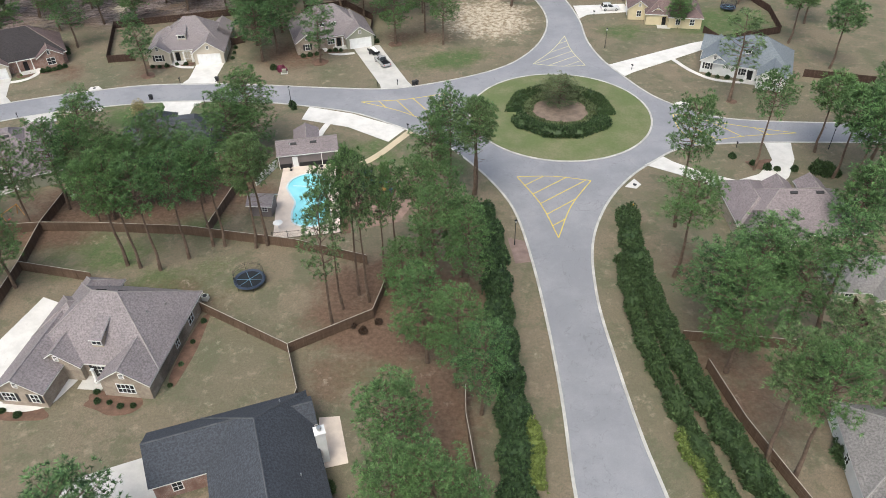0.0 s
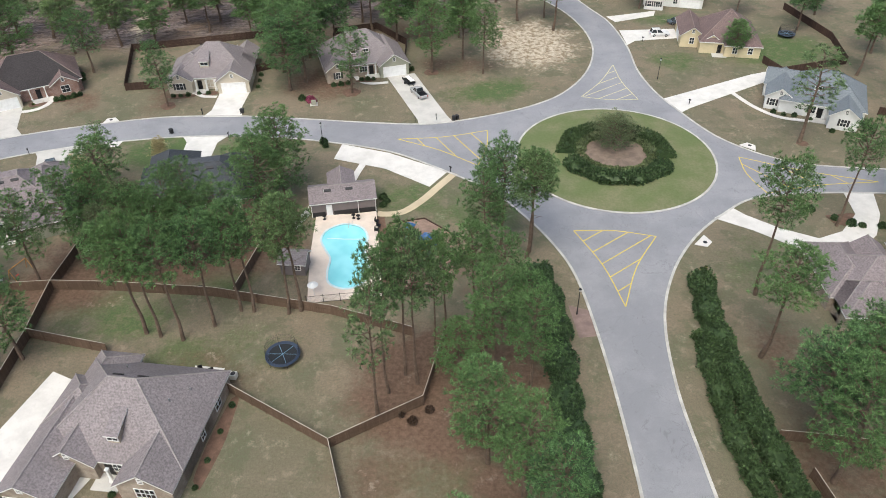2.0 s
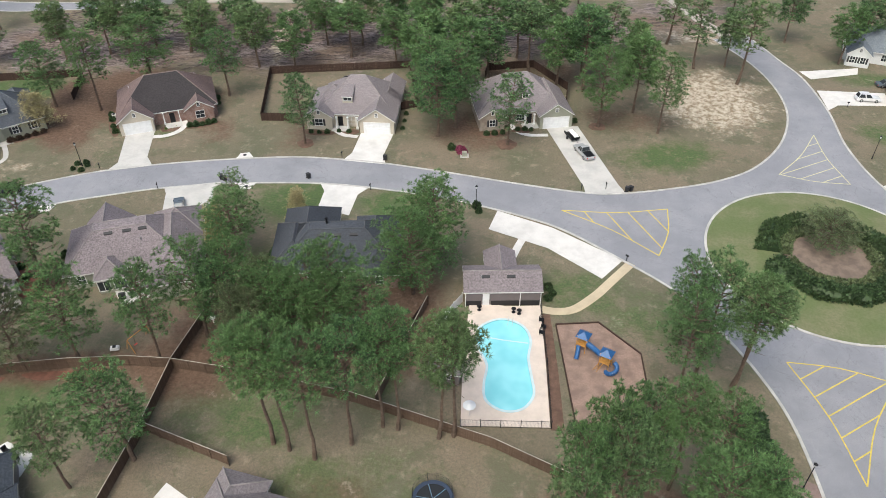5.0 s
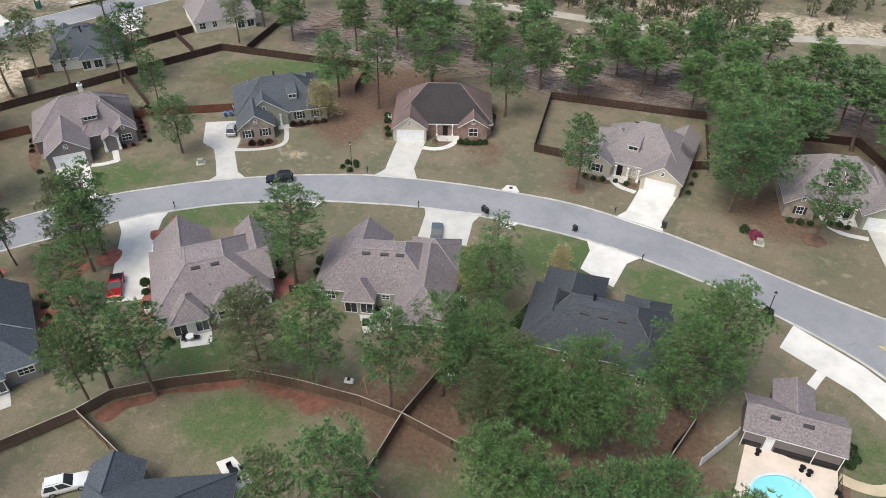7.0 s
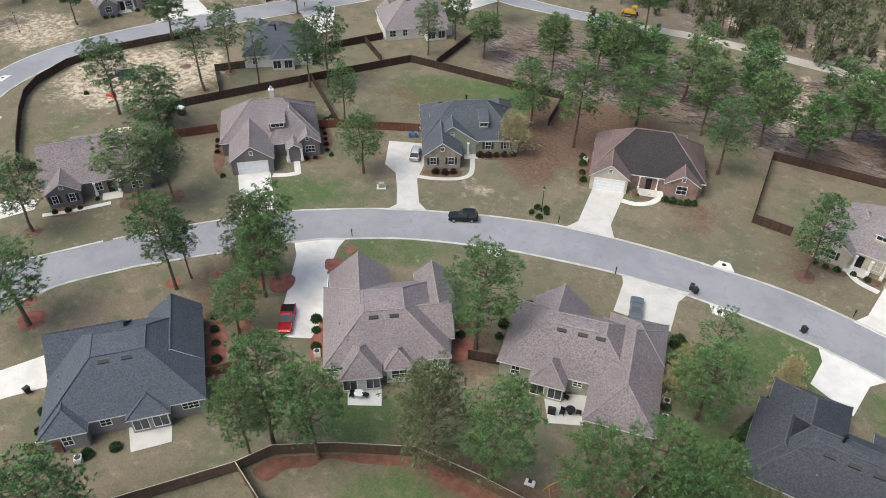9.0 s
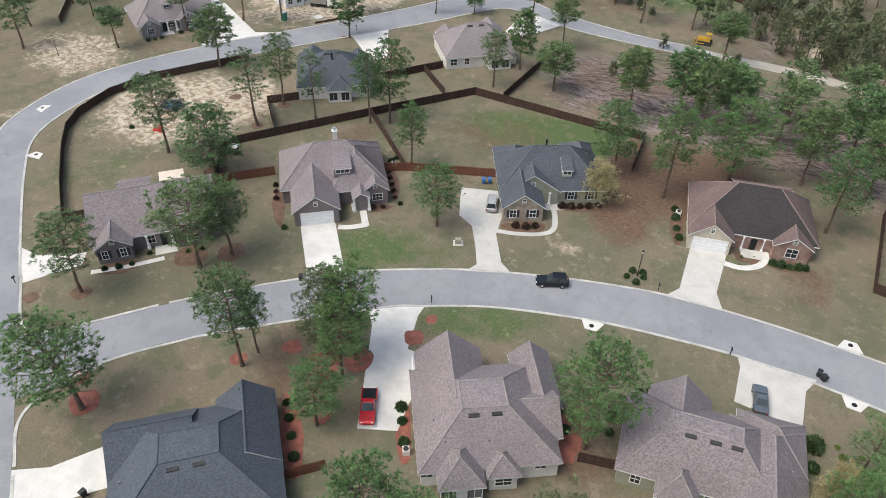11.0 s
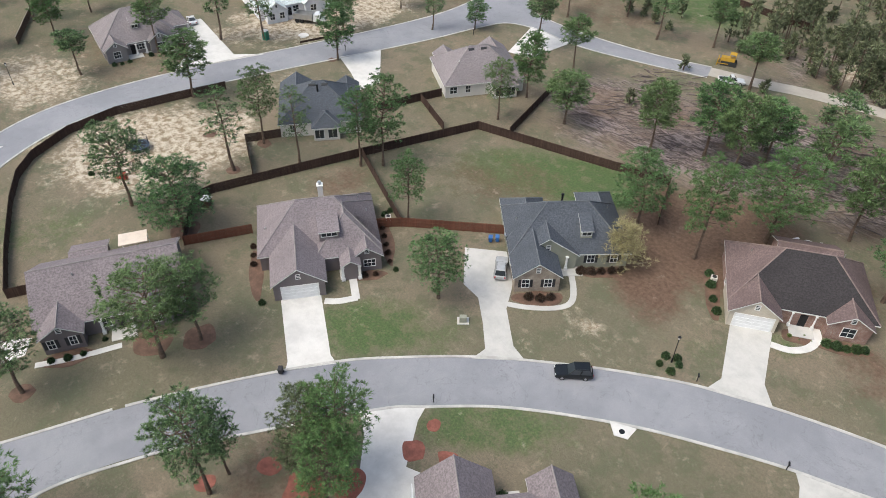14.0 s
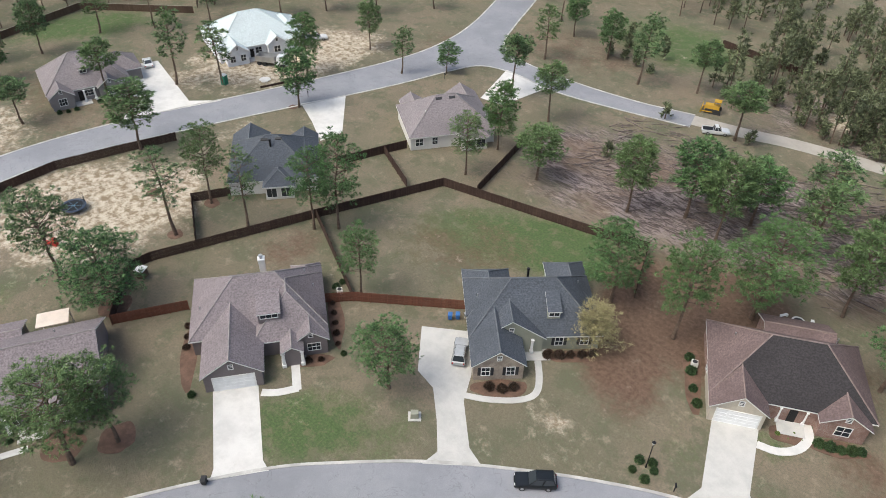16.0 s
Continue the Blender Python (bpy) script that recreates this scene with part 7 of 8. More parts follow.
# ---- vehicles ----
def vehicle(label, x, y, rot, paint_key, kind="suv", L=4.8, W=1.9):
    """Nose towards its own +x. Body and cabin are lofted sections; windows are let in as glass."""
    V = tagged(empty("car" if kind != "pickup" else "pickup_truck", x, y, 0.05, rot), label, "car" if kind != "pickup" else "pickup truck", group="parked cars")
    h1, h2 = (0.95, 1.75) if kind != "sedan" else (0.85, 1.42)
    bm = bmesh.new()
    a = L / 2
    prof = [(-a, 0.38, h1 * 0.9), (-a + 0.15, 0.3, h1), (-a * 0.35, 0.28, h1), (a * 0.38, 0.28, h1), (a * 0.55, 0.28, h1 * 0.97), (a - 0.25, 0.3, h1 * 0.86), (a, 0.4, h1 * 0.7)]
    rows = []
    for i, (px_, z0, z1) in enumerate(prof):
        w = W / 2 * (0.9 if i in (0, len(prof) - 1) else 1.0)
        rows.append([bm.verts.new(q) for q in ((px_, -w * 0.94, z0), (px_, -w, (z0 + z1) / 2), (px_, -w * 0.93, z1), (px_, w * 0.93, z1), (px_, w, (z0 + z1) / 2), (px_, w * 0.94, z0))])
    for p, q in zip(rows, rows[1:]):
        for j in range(6):
            bm.faces.new((p[j], q[j], q[(j + 1) % 6], p[(j + 1) % 6]))
    bm.faces.new(rows[0])
    bm.faces.new(rows[-1][::-1])
    bmesh.ops.recalc_face_normals(bm, faces=bm.faces)
    body = part("body", bm, CAR[paint_key], V)
    c0, c1 = {"suv": (-a + 0.12, a * 0.34), "sedan": (-a * 0.62, a * 0.36), "pickup": (-a * 0.2, a * 0.4)}[kind]
    t0, t1 = {"suv": (c0 + 0.35, c1 - 0.85), "sedan": (c0 + 0.75, c1 - 0.85), "pickup": (c0 + 0.2, c1 - 0.75)}[kind]
    wb, wt = W / 2 * 0.92, W / 2 * 0.74

    def lerp(p, q, k):
        return tuple(u + (v - u) * k for u, v in zip(p, q))
    bl, br, fr, fl = (c0, wb, h1 - 0.02), (c0, -wb, h1 - 0.02), (c1, -wb, h1 - 0.02), (c1, wb, h1 - 0.02)
    Bl, Br, Fr, Fl = (t0, wt, h2), (t0, -wt, h2), (t1, -wt, h2), (t1, wt, h2)
    bm = bmesh.new()
    hexa(bm, [br, fr, fl, bl], [Br, Fr, Fl, Bl])
    bmesh.ops.bevel(bm, geom=bm.edges[:], offset=0.06, segments=1, affect='EDGES')
    part("cabin", bm, CAR[paint_key], V)

    def pane(name, q, m=0.12):
        cx = tuple(sum(p[i] for p in q) / 4 for i in range(3))
        n = (Vector(q[1]) - Vector(q[0])).cross(Vector(q[3]) - Vector(q[0])).normalized() * 0.03
        bm = bmesh.new()
        inn = [Vector(lerp(p, cx, m)) for p in q]
        hexa(bm, [p - n for p in inn], [p + n * 0.4 for p in inn])
        part(name, bm, GLASS, V)
    pane("windscreen", (fr, fl, Fl, Fr))
    pane("rear_window", (bl, br, Br, Bl))
    m1, M1 = lerp(br, fr, 0.52), lerp(Br, Fr, 0.5)
    m2, M2 = lerp(bl, fl, 0.52), lerp(Bl, Fl, 0.5)
    for q in ((br, m1, M1, Br), (m1, fr, Fr, M1), (fl, m2, M2, Fl), (m2, bl, Bl, M2)):
        pane("side_window", q, 0.16)
    if kind == "pickup":
        bm = bmesh.new()
        box(bm, -a + 0.14, c0 - 0.05, -W / 2 + 0.14, W / 2 - 0.14, h1 - 0.02, h1 + 0.015)
        part("truck_bed", bm, DARK, V, "dark open truck bed")
        for s in (-1, 1):
            bm = bmesh.new()
            box(bm, -a + 0.05, c0, s * (W / 2 - 0.07) - 0.06, s * (W / 2 - 0.07) + 0.06, h1 - 0.03, h1 + 0.12)
            part("bed_rail", bm, CAR[paint_key], V)
    else:
        bm = bmesh.new()
        for s in (-1, 1):
            tube(bm, (t0 + 0.2, s * wt * 0.86, h2 + 0.04), (t1 - 0.15, s * wt * 0.86, h2 + 0.04), 0.022, 0.022, 5)
        part("roof_rack", bm, DARK, V)

    def wheel_mesh():
        bm = bmesh.new()
        tube(bm, (0, -0.12, 0), (0, 0.12, 0), 0.35, 0.35, 14)
        return bm

    def rim_mesh():
        bm = bmesh.new()
        tube(bm, (0, -0.135, 0), (0, 0.135, 0), 0.2, 0.2, 10)
        return bm
    for sx in (-a * 0.6, a * 0.62):
        for sy in (-1, 1):
            wh = obj("wheel", kept("wheel", wheel_mesh, RUBBER), V, "", pose(sx, sy * (W / 2 - 0.1), 0.33))
            obj("rim", kept("rim", rim_mesh, CHROME), wh)
    for sy in (-1, 1):
        bm = bmesh.new()
        box(bm, a - 0.2, a - 0.02, sy * W * 0.33 - 0.16, sy * W * 0.33 + 0.16, h1 * 0.6, h1 * 0.78)
        part("headlight", bm, LAMPCLEAR, V)
        bm = bmesh.new()
        box(bm, -a - 0.012, -a + 0.1, sy * W * 0.38 - 0.1, sy * W * 0.38 + 0.1, h1 * 0.6, h1 * 0.92)
        part("tail_light", bm, LAMPRED, V)
    return V


vehicle("black sport utility car standing on the road", -114.6, 124.3, 222, "black")
vehicle("red pickup truck parked on the driveway", -115.8, 90.2, 315, "red", "pickup", 5.2, 1.95)
vehicle("dark grey sedan parked on the driveway", -83, 125.8, 118, "grey", "sedan", 4.6, 1.8)
vehicle("silver sport utility car parked beside the house", -133.9, 132.6, 126, "silver")
vehicle("silver pickup truck parked on the driveway", -16.3, 155, 118, "silver", "pickup", 5.5, 2.0)
vehicle("white sport utility car parked on the driveway", 41.4, 186.8, 2, "white")
vehicle("white sedan parked by the lane house", -243.6, 146.4, 160, "white", "sedan")
vehicle("white pickup truck standing on the dirt track", -138.6, 211.6, 35, "white", "pickup", 5.4, 1.95)
vehicle("white pickup truck on the building plot", -229, 182.6, 60, "white", "pickup", 5.4, 1.95)
vehicle("white sport utility car parked behind the fence", -93.8, 65.6, 50, "white")
vehicle("dark sedan parked by the lane junction", 47.4, 194.6, 10, "grey", "sedan")


def utility_trailer(x, y, rot):
    T = tagged(empty("utility_trailer", x, y, 0, rot), "black open utility trailer with white cover", "trailer")
    bm = bmesh.new()
    box(bm, -1.6, 1.6, -0.85, 0.85, 0.5, 0.62)
    for s in (-1, 1):
        box(bm, -1.6, 1.6, s * 0.85 - 0.04, s * 0.85 + 0.04, 0.62, 1.0)
    part("bed", bm, DARK, T)
    bm = bmesh.new()
    box(bm, -1.5, 1.5, -0.2, 0.8, 1.0, 1.12, 0, 0.05)
    part("cover", bm, TRIM, T)
    bm = bmesh.new()
    tube(bm, (1.6, 0, 0.55), (2.6, 0, 0.5), 0.05, 0.05, 6)
    part("drawbar", bm, DARK, T)
    for s in (-1, 1):
        bm = bmesh.new()
        tube(bm, (0, s * 0.9, 0.3), (0, s * 1.08, 0.3), 0.3, 0.3, 12)
        part("wheel", bm, RUBBER, T)


utility_trailer(-18.8, 160.6, 298)


def dump_truck(x, y, rot):
    T = tagged(empty("dump_truck", x, y, 0, rot), "white dump truck with tipping body on the building plot", "truck")
    bm = bmesh.new()
    box(bm, 1.6, 3.4, -1.15, 1.15, 0.7, 2.5, 0, 0.12)
    part("cab", bm, CAR["white"], T)
    bm = bmesh.new()
    box(bm, 3.3, 4.2, -0.9, 0.9, 0.6, 1.6, 0, 0.08)
    part("bonnet", bm, CAR["white"], T)
    bm = bmesh.new()
    for x0, x1, y0, y1, z0, z1 in ((-3.4, 1.4, -1.2, 1.2, 1.0, 1.1), (-3.4, 1.4, -1.25, -1.15, 1.0, 2.3), (-3.4, 1.4, 1.15, 1.25, 1.0, 2.3), (1.3, 1.4, -1.15, 1.15, 1.1, 2.5), (-3.4, -3.3, -1.15, 1.15, 1.1, 2.1)):
        box(bm, x0, x1, y0, y1, z0, z1)
    part("tipping_body", bm, CHROME, T)
    bm = bmesh.new()
    box(bm, -3.4, 3.6, -0.5, 0.5, 0.55, 0.95)
    part("chassis", bm, DARK, T)
    bm = bmesh.new()
    box(bm, 3.24, 3.36, -0.9, 0.9, 1.65, 2.3)
    part("windscreen", bm, GLASS, T)
    for wx in (-2.6, -1.4, 3):
        for s in (-1, 1):
            bm = bmesh.new()
            tube(bm, (wx, s * 0.85, 0.5), (wx, s * 1.15, 0.5), 0.5, 0.5, 14)
            part("wheel", bm, RUBBER, T)


dump_truck(-224.6, 166.6, 30)


def bulldozer(x, y, rot):
    T = tagged(empty("bulldozer", x, y, 0, rot), "yellow tracked bulldozer on cleared ground", "bulldozer")
    for s in (-1, 1):
        bm = bmesh.new()
        box(bm, -1.7, 1.7, s * 0.95 - 0.28, s * 0.95 + 0.28, 0, 0.9, 0, 0.15)
        part("track", bm, RUBBER, T)
    bm = bmesh.new()
    box(bm, -1.2, 1.8, -0.7, 0.7, 0.6, 1.6, 0, 0.08)
    part("body", bm, CAR["yellow"], T)
    bm = bmesh.new()
    box(bm, -1.3, 0.1, -0.75, 0.75, 2.5, 2.6)
    for a in (-1.2, 0):
        for b in (-0.65, 0.65):
            tube(bm, (a, b, 1.5), (a, b, 2.5), 0.05, 0.05, 6)
    part("canopy", bm, CAR["yellow"], T)
    bm = bmesh.new()
    hexa(bm, [(2.3, -1.5, 0.05), (2.5, -1.5, 0.05), (2.5, 1.5, 0.05), (2.3, 1.5, 0.05)], [(2.2, -1.5, 1.1), (2.35, -1.5, 1.1), (2.35, 1.5, 1.1), (2.2, 1.5, 1.1)])
    part("blade", bm, CAR["yellow"], T)
    bm = bmesh.new()
    for s in (-1, 1):
        tube(bm, (0, s * 1.25, 0.5), (2.3, s * 1.25, 0.4), 0.09, 0.09, 6)
    part("push_arm", bm, CAR["yellow"], T)


bulldozer(-143.4, 219.6, 200)


# ---- street lamps, bins, post boxes, drains ----
def lamp_post():
    Lp = tagged(empty("street_lamp", 0, 0), "black post-top street lamp beside the road", "street lamp", group="street lamps")
    bm = bmesh.new()
    tube(bm, (0, 0, 0), (0, 0, 0.7), 0.13, 0.09, 10)
    tube(bm, (0, 0, 0.7), (0, 0, 4.3), 0.065, 0.05, 8)
    part("pole", bm, DARK, Lp)
    bm = bmesh.new()
    tube(bm, (0, 0, 4.3), (0, 0, 4.7), 0.1, 0.19, 8)
    part("lantern", bm, LAMPCLEAR, Lp)
    bm = bmesh.new()
    tube(bm, (0, 0, 4.7), (0, 0, 4.95), 0.25, 0.04, 8)
    part("cap", bm, DARK, Lp)
    return Lp


lp = lamp_post()
lp.matrix_basis = pose(-106.9, 135.1, 0)
for x, y in ((-33.6, 133.9), (9.4, 87.8), (36, 162.4), (69.6, 115.6), (-190, 212.4), (-240.6, 104)):
    copy_thing(lp, pose(x, y, 0))
tagged(slab("brick_pad", [(8.4, 89.6), (11.2, 88.6), (12, 83.6), (9.2, 83.2)], -0.05, 0.03, surface("brick_pad_pavers", (0.225, 0.16, 0.14), 0.25, 0.8, 5)), "reddish brick pad round the lamp post", "paving", kind="structure")


def bin_thing(label, x, y, material, rot=0, group="wheeled bins"):
    Bn = tagged(empty("wheeled_bin", x, y, 0.05, rot), label, "bin", group=group)
    bm = bmesh.new()
    hexa(bm, [(-0.24, -0.26, 0.1), (0.24, -0.26, 0.1), (0.24, 0.26, 0.1), (-0.24, 0.26, 0.1)], [(-0.3, -0.36, 1.0), (0.3, -0.36, 1.0), (0.3, 0.36, 1.0), (-0.3, 0.36, 1.0)])
    part("body", bm, material, Bn)
    bm = bmesh.new()
    hexa(bm, [(-0.32, -0.4, 1.0), (0.32, -0.4, 1.0), (0.32, 0.4, 1.0), (-0.32, 0.4, 1.0)], [(-0.26, -0.3, 1.1), (0.26, -0.3, 1.1), (0.26, 0.34, 1.1), (-0.26, 0.34, 1.1)])
    part("lid", bm, material, Bn)
    for s in (-1, 1):
        bm = bmesh.new()
        tube(bm, (s * 0.22, 0.3, 0.12), (s * 0.3, 0.3, 0.12), 0.12, 0.12, 10)
        part("wheel", bm, RUBBER, Bn)


for x, y in ((-140.6, 98.3), (-52.4, 146.6), (-8.6, 143.6), (-8, 143.9), (-79.6, 135.2), (-64.4, 138.2), (-128.2, 60.6), (-78.8, 134.9)):
    bin_thing("black plastic wheeled rubbish bin at the kerb", x, y, VENT, rnd.uniform(0, 90))
for x, y in ((-139.4, 136.4), (-138.7, 137.2)):
    bin_thing("blue plastic recycling bin behind the driveway", x, y, PLASTIC["bin"], 40)
for x, y in ((-223.6, 153.6),):
    C = tagged(empty("portable_toilet", x, y, 0, 20), "green portable toilet cabin on the building plot", "portable toilet")
    bm = bmesh.new()
    box(bm, -0.55, 0.55, -0.55, 0.55, 0, 2.1)
    part("cabin", bm, PLASTIC["green"], C)
    bm = bmesh.new()
    box(bm, -0.6, 0.6, -0.6, 0.6, 2.1, 2.3, 0, 0.2)
    part("roof", bm, TRIM, C)
    bm = bmesh.new()
    box(bm, -0.36, 0.36, -0.59, -0.55, 0.1, 1.95)
    part("door", bm, PLASTIC["green"], C)


def post_box(x, y, rot):
    M = tagged(empty("post_box", x, y, 0, rot), "black post box on a slim post at the kerb", "post box", group="post boxes")
    bm = bmesh.new()
    box(bm, -0.05, 0.05, -0.05, 0.05, 0, 1.05)
    part("post", bm, DARK, M)
    bm = bmesh.new()
    box(bm, -0.1, 0.1, -0.25, 0.25, 1.05, 1.2)
    tube(bm, (0, -0.25, 1.2), (0, 0.25, 1.2), 0.1, 0.1, 10)
    part("box", bm, DARK, M)


for x, y, r in ((-124, 108.8, 45), (-60.6, 146.2, 0), (-52.6, 136.6, 0), (-16.4, 142.9, 10), (-12.2, 144, 10), (-103, 134.6, 30), (-89.4, 130.4, 25), (-206.6, 163, 70), (-192.6, 190, 70), (-168.6, 68.2, 20), (-9, 124.4, 50), (40, 150.4, 40), (52.8, 116.4, 0), (36.6, 183, 80)):
    post_box(x, y, r)


def drain(x, y, rot):
    Dn = tagged(empty("drain_inlet", x, y, 0, rot), "pale concrete storm drain inlet beside the kerb", "drain", group="storm drains")
    bm = bmesh.new()
    hexa(bm, [(-1.6, -0.4, 0), (1.6, -0.4, 0), (0.8, 1.4, 0), (-0.8, 1.4, 0)], [(-1.6, -0.4, 0.1), (1.6, -0.4, 0.1), (0.8, 1.4, 0.08), (-0.8, 1.4, 0.08)])
    part("apron", bm, CONCRETE, Dn)
    bm = bmesh.new()
    tube(bm, (0, 0.6, 0.05), (0, 0.6, 0.115), 0.35, 0.35, 16)
    part("cover", bm, DARK, Dn)


for x, y, r in ((-105.6, 122, 205), (-78.6, 143.2, 20), (47, 133.4, -40), (31, 104.6, 230), (-218, 92, 120), (-74.6, 134.4, 195), (-201.4, 83.4, 25)):
    drain(x, y, r)


def small(name, label, cat, x, y, z, rot, pieces, group=""):
    """A small thing of a few boxes and tubes, each one a part."""
    S = tagged(empty(name, x, y, z, rot), label, cat, group=group)
    for pn, mat, kind, *v in pieces:
        bm = bmesh.new()
        if kind == "box":
            box(bm, *v[:6], 0, v[6] if len(v) > 6 else 0.0)
        else:
            tube(bm, v[0], v[1], v[2], v[3], 12)
        part(pn, bm, mat, S)
    return S


for x, y, r in ((-130.8, 121.2, 45), (-38.2, 150.6, 10)):
    small("utility_box", "grey-green utility box on a concrete pad", "utility box", x, y, 0, r, [("pad", CONCRETE_OLD, "box", -0.8, 0.8, -0.7, 0.7, 0, 0.1), ("cabinet", WALL["sage"], "box", -0.5, 0.5, -0.4, 0.4, 0.1, 0.9, 0.04)], "utility boxes")
for (x, y, rot), pts in (((-104.8, 100.3, 231), [(10.6, 4.4)]), ((-83.4, 113.2, 206), [(-11.2, 7), (-11.2, 4.4)]), ((-121.5, 71, 240), [(9.8, 8.4), (5.4, 11.4)]), (C3, [(-10, 1.2)]), ((-46, 66.5, -6), [(9, 10)]), (A, [(9.2, 3)])):
    for q in at_house(x, y, rot, pts):
        small("air_conditioner", "grey outdoor air-conditioning unit beside the house", "air conditioner", q[0], q[1], 0, rot, [("casing", WALL["stucco"], "box", -0.42, 0.42, -0.42, 0.42, 0.05, 0.85, 0.02), ("fan_grille", VENT, "tube", (0, 0, 0.85), (0, 0, 0.9), 0.33, 0.33)], "air conditioners")


def chair(x, y, rot, mat_, label, cat="chair"):
    return small("patio_chair", label, cat, x, y, 0.06, rot, [("seat", mat_, "box", -0.3, 0.3, -0.3, 0.3, 0.35, 0.45), ("backrest", mat_, "box", -0.3, 0.3, 0.24, 0.32, 0.45, 1.0)] +
                 [("leg", mat_, "tube", (a * 0.25, b * 0.25, 0), (a * 0.25, b * 0.25, 0.36), 0.03, 0.03) for a in (-1, 1) for b in (-1, 1)], "garden chairs")


def table(x, y, mat_, label, r=0.6):
    return small("patio_table", label, "table", x, y, 0.06, 0, [("tabletop", mat_, "tube", (0, 0, 0.7), (0, 0, 0.75), r, r), ("stem", mat_, "tube", (0, 0, 0), (0, 0, 0.7), 0.05, 0.05), ("base", mat_, "tube", (0, 0, 0), (0, 0, 0.05), 0.3, 0.3)], "patio tables")


for x, y, r in ((-99.6, 88, 30), (-98.4, 89.2, 200), (-79.6, 104, 20), (-78.2, 105.4, 210), (-80.6, 106.2, 100), (-20.4, 107.8, 80), (-20.6, 106.6, 80), (-20.8, 109, 80)):
    chair(x, y, r, DARK, "dark metal patio chair on the paving")
for dx, dy, r in ((-0.9, 0.3, 70), (0.8, -0.4, 250), (0.3, 1.0, 160)):
    chair(-79.2 + dx, 76.3 + dy, r, DARK, "dark metal patio chair on the paving")
table(-79.2, 76.3, DARK, "dark round patio table", 0.5)
table(-99, 88.6, TRIM, "white round patio table")
table(-79, 104.8, DARK, "dark round patio table")
f = at_house(*C3, [(4.4, 13.4)])[0]
small("fire_pit", "pale stone fire pit ring in the back garden", "fire pit", f[0], f[1], 0, 0, [("ring", CONCRETE, "tube", (0, 0, 0), (0, 0, 0.45), 1.0, 0.95), ("ash", VENT, "tube", (0, 0, 0.4), (0, 0, 0.47), 0.65, 0.65)])
for q, r in zip(at_house(*C3, [(2.6, 14.2), (6.4, 13.6)]), (60, -60)):
    small("garden_bench", "small white garden bench by the fire pit", "bench", q[0], q[1], 0, r, [("seat", TRIM, "box", -0.6, 0.6, -0.2, 0.2, 0.38, 0.46), ("leg", TRIM, "box", -0.55, -0.45, -0.18, 0.18, 0, 0.38), ("leg", TRIM, "box", 0.45, 0.55, -0.18, 0.18, 0, 0.38)], "garden benches")
small("parasol", "closed white parasol on the pool deck", "parasol", -28.2, 91.2, 0.1, 0, [("pole", CHROME, "tube", (0, 0, 0), (0, 0, 2.2), 0.03, 0.03), ("canopy", TRIM, "tube", (0, 0, 2.0), (0, 0, 2.35), 0.8, 0.06)])
for x, y in ((-24.8, 110.2), (-24, 110), (-29.6, 109.8)):
    table(x, y, DARK, "dark low pool-side table", 0.35)
small("satellite_dish", "grey satellite dish on the roof edge", "satellite dish", *at_house(*B, [(-8.5, -2.6)])[0], 3.0, 20, [("arm", CHROME, "tube", (0, 0, -0.4), (0, 0, 0.3), 0.03, 0.03), ("dish", CHROME, "tube", (0, 0, 0.3), (0.12, 0.1, 0.34), 0.32, 0.3)])
small("slide_toy", "red plastic toy slide on bare sand", "toy slide", -194.6, 104, 0, 30, [("ramp", PLASTIC["red"], "box", -0.9, 0.9, -0.3, 0.3, 0.1, 0.5, 0.1), ("tower", PLASTIC["red"], "box", 0.5, 1.2, -0.35, 0.35, 0, 1.3, 0.06)])
small("garden_hut", "small dark wooden garden hut by the fence", "garden hut", -177.6, 110.4, 0, 30, [("wall", FENCE_GREY, "box", -0.6, 0.6, -0.6, 0.6, 0, 1.5), ("roof", TRIM, "box", -0.75, 0.75, -0.75, 0.75, 1.5, 1.62, 0.05)])
small("patio_awning", "pale tan patio awning behind the house", "awning", *at_house(-168.6, 90.6, 64, [(2.8, 8.4)])[0], 0, 64, [("canopy", DECK, "box", -2, 2, -1.4, 1.4, 2.6, 2.75), ("post", TRIM, "tube", (-1.9, 1.2, 0), (-1.9, 1.2, 2.6), 0.06, 0.06), ("post", TRIM, "tube", (1.9, 1.2, 0), (1.9, 1.2, 2.6), 0.06, 0.06)])
small("toy_car", "white ride-on toy car on the lawn", "toy car", -76.4, 93.8, 0, 20, [("body", TRIM, "box", -0.6, 0.6, -0.35, 0.35, 0.15, 0.55, 0.08), ("seat", RUBBER, "box", -0.2, 0.2, -0.2, 0.2, 0.5, 0.7)])
small("swing_set", "ochre wooden swing set under the pines", "swing set", -73.6, 95.4, 0, 70, [("beam", PLASTIC["orange"], "tube", (-1.6, 0, 2.1), (1.6, 0, 2.1), 0.06, 0.06)] + [("leg", PLASTIC["orange"], "tube", (a * 1.6, b, 0), (a * 1.6, 0, 2.1), 0.05, 0.05) for a in (-1, 1) for b in (-0.8, 0.8)] + [("seat", PLASTIC["red"], "box", -0.9, -0.4, -0.1, 0.1, 0.5, 0.55), ("rope", DARK, "tube", (-0.65, 0, 0.5), (-0.65, 0, 2.1), 0.015, 0.015)])
small("bird_table", "white bird bath at the garden fence", "bird bath", -65.6, 101, 0, 0, [("stem", CONCRETE, "tube", (0, 0, 0), (0, 0, 0.8), 0.15, 0.1), ("bowl", CONCRETE, "tube", (0, 0, 0.8), (0, 0, 0.95), 0.25, 0.45)])
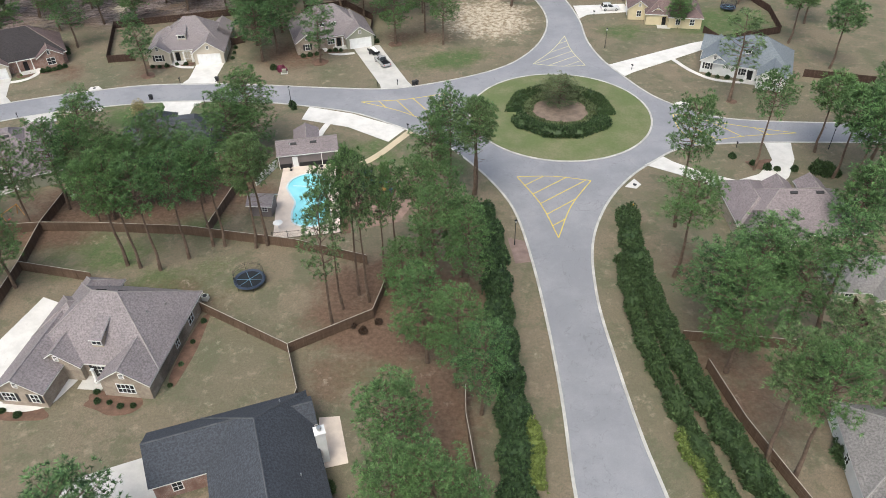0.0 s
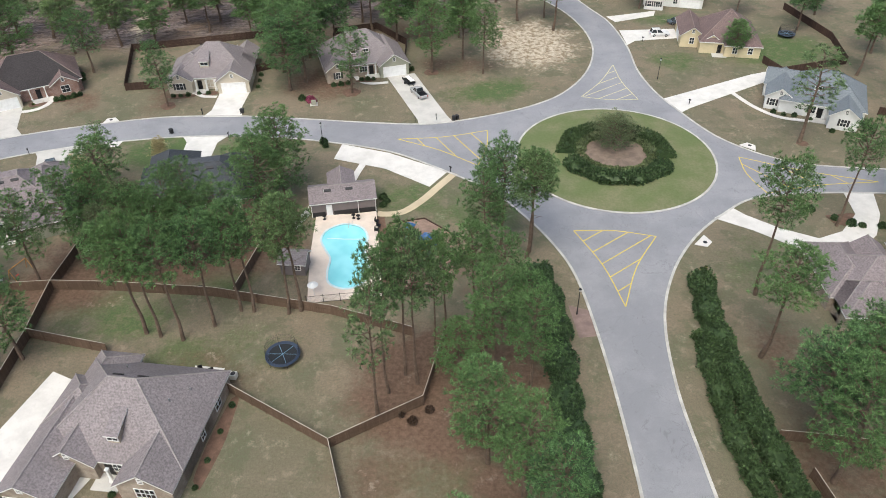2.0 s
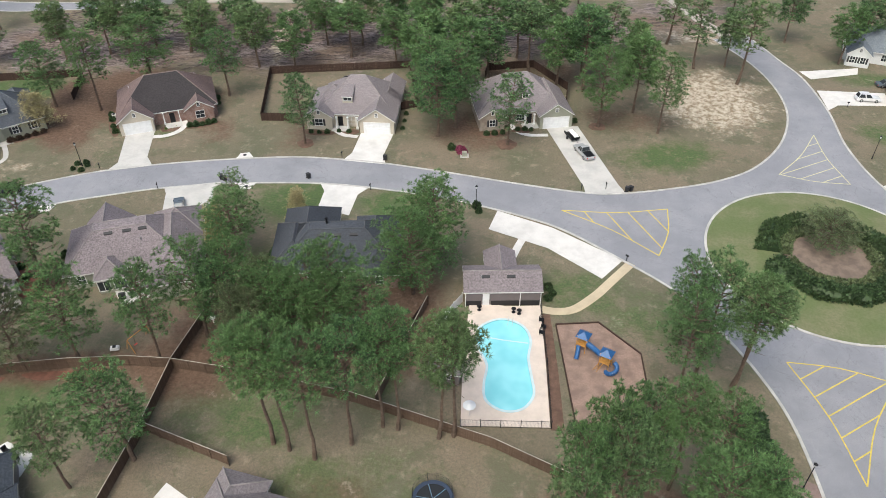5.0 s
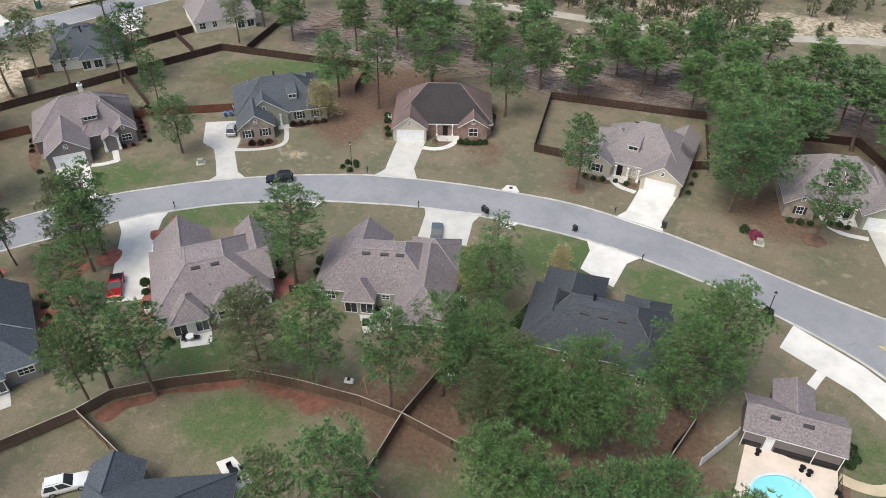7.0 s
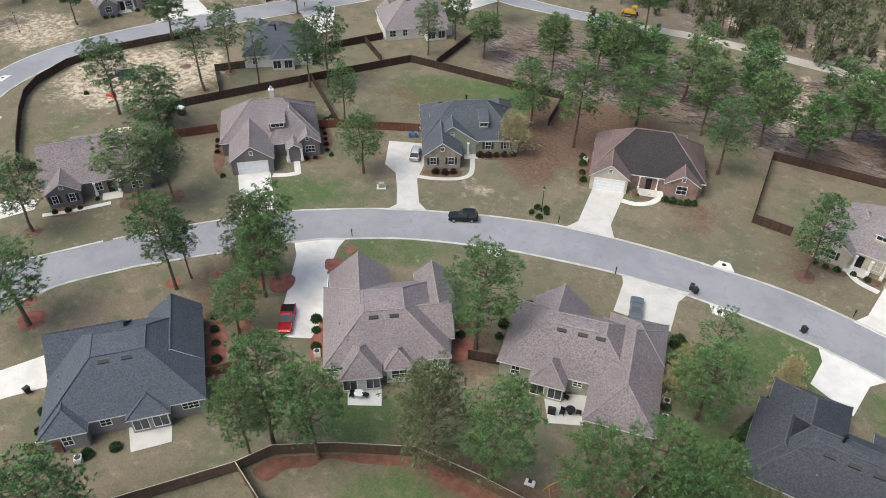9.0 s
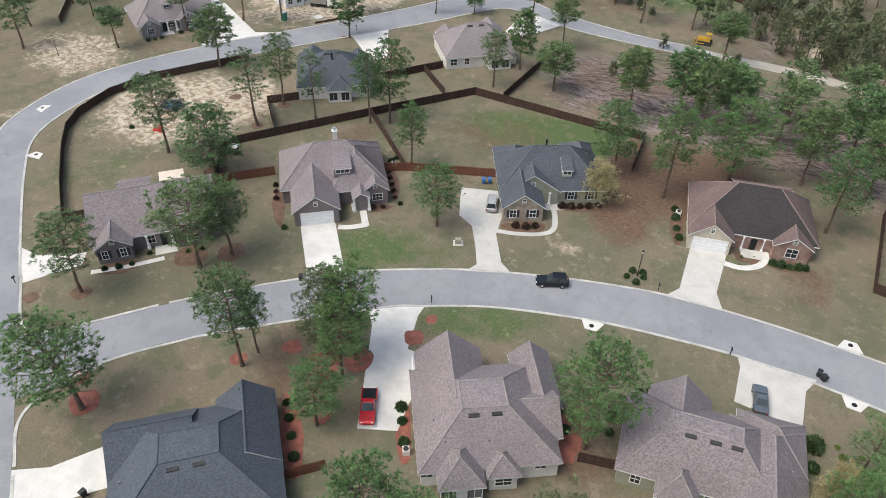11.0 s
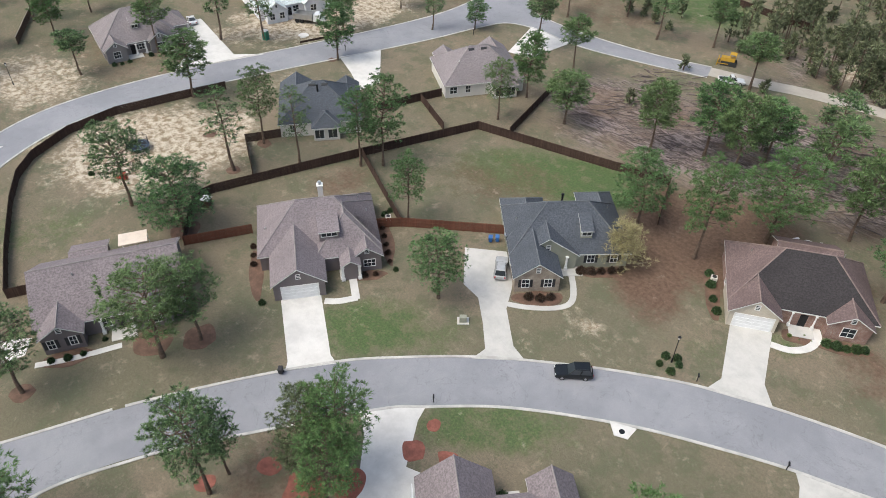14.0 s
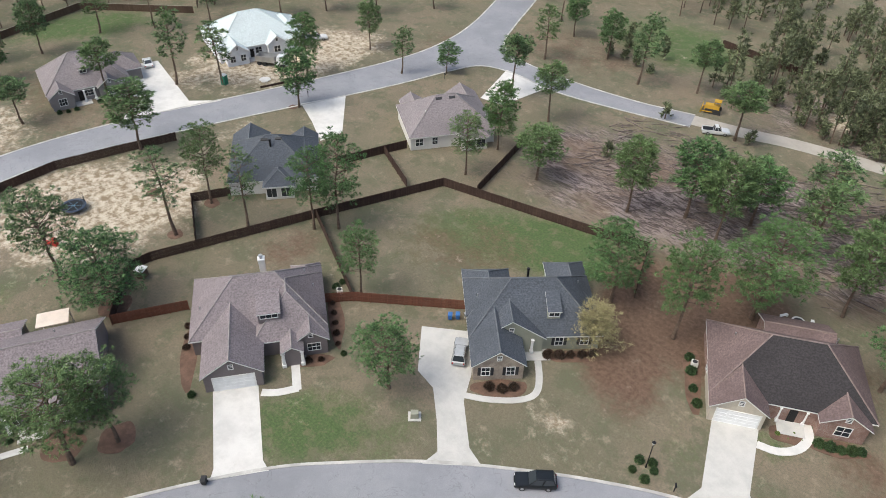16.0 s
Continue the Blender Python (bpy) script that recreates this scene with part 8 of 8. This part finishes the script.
small("tyre_planter", "round dark ring planter under the pines", "planter", -45.4, 92.4, 0, 0, [("ring", RUBBER, "tube", (0, 0, 0), (0, 0, 0.3), 0.6, 0.6), ("soil", MULCH, "tube", (0, 0, 0.28), (0, 0, 0.33), 0.4, 0.4)])
small("hydrant", "small yellow marker post at the hedge", "marker post", 29.8, 97.4, 0, 0, [("post", CAR["yellow"], "tube", (0, 0, 0), (0, 0, 0.7), 0.1, 0.1), ("cap", CAR["yellow"], "tube", (0, 0, 0.7), (0, 0, 0.85), 0.14, 0.05)])
small("grill", "black barbecue grill on the patio", "grill", -80.6, 103.2, 0.06, 30, [("lid", VENT, "box", -0.5, 0.5, -0.3, 0.3, 0.7, 1.05, 0.1), ("cart", DARK, "box", -0.45, 0.45, -0.25, 0.25, 0, 0.7)])
for q in at_house(-46, 66.5, -6, [(4.4, 10.4), (6, 10.2)]):
    chair(q[0], q[1], 20, DARK, "dark metal patio chair on the paving")
qp = at_house(-46, 66.5, -6, [(3.2, 9.2), (7.2, 9.2), (7.2, 11.4), (3.2, 11.4)])
paving("patio", "small pale concrete patio behind the house", qp, CONCRETE, cat="patio")


# ---- litter of cut branches and logs on the cleared land, spoil on the building plot ----
def brushwood(label, spots, seed):
    rng = np.random.default_rng(seed)
    bm = bmesh.new()
    for x0, x1, y0, y1, n in spots:
        for _ in range(n):
            x, y, a, L = rng.uniform(x0, x1), rng.uniform(y0, y1), rng.normal(0.35, 0.5), rng.uniform(1, 5)
            r = rng.uniform(0.03, 0.13)
            tube(bm, (x, y, r * 0.6), (x + L * math.cos(a), y + L * math.sin(a), r * rng.uniform(0.6, 4)), r, r * 0.5, 4)
    tagged(part("brushwood", bm, surface_brush, None), label, "brushwood", kind="stuff")


surface_brush = surface("grey_dead_wood", (0.2, 0.16, 0.145), 0.5, 1.0, 6)
brushwood("grey dead branches and logs strewn over cleared land", [(-155, -100, 176, 208, 700), (-120, -55, 186, 214, 800), (-70, 0, 198, 226, 700)], 41)
for x, y, r, m in ((-222, 171.6, 2.6, SANDPATH), (-231.6, 160.6, 1.6, SANDPATH), (-219.4, 161, 1.2, CONCRETE)):
    bm = bmesh.new()
    bmesh.ops.create_icosphere(bm, subdivisions=3, radius=1.0)
    for v in bm.verts:
        k = 1 + 0.25 * noise.noise(v.co * 2 + Vector((x, y, 0)))
        v.co = Vector((v.co.x * r * k, v.co.y * r * k, max(-0.02, v.co.z) * r * 0.35 * k))
    tagged(part("spoil_heap", bm, m, None, "", pose(x, y, 0)), "low heap of pale sand on the building plot", "sand heap")
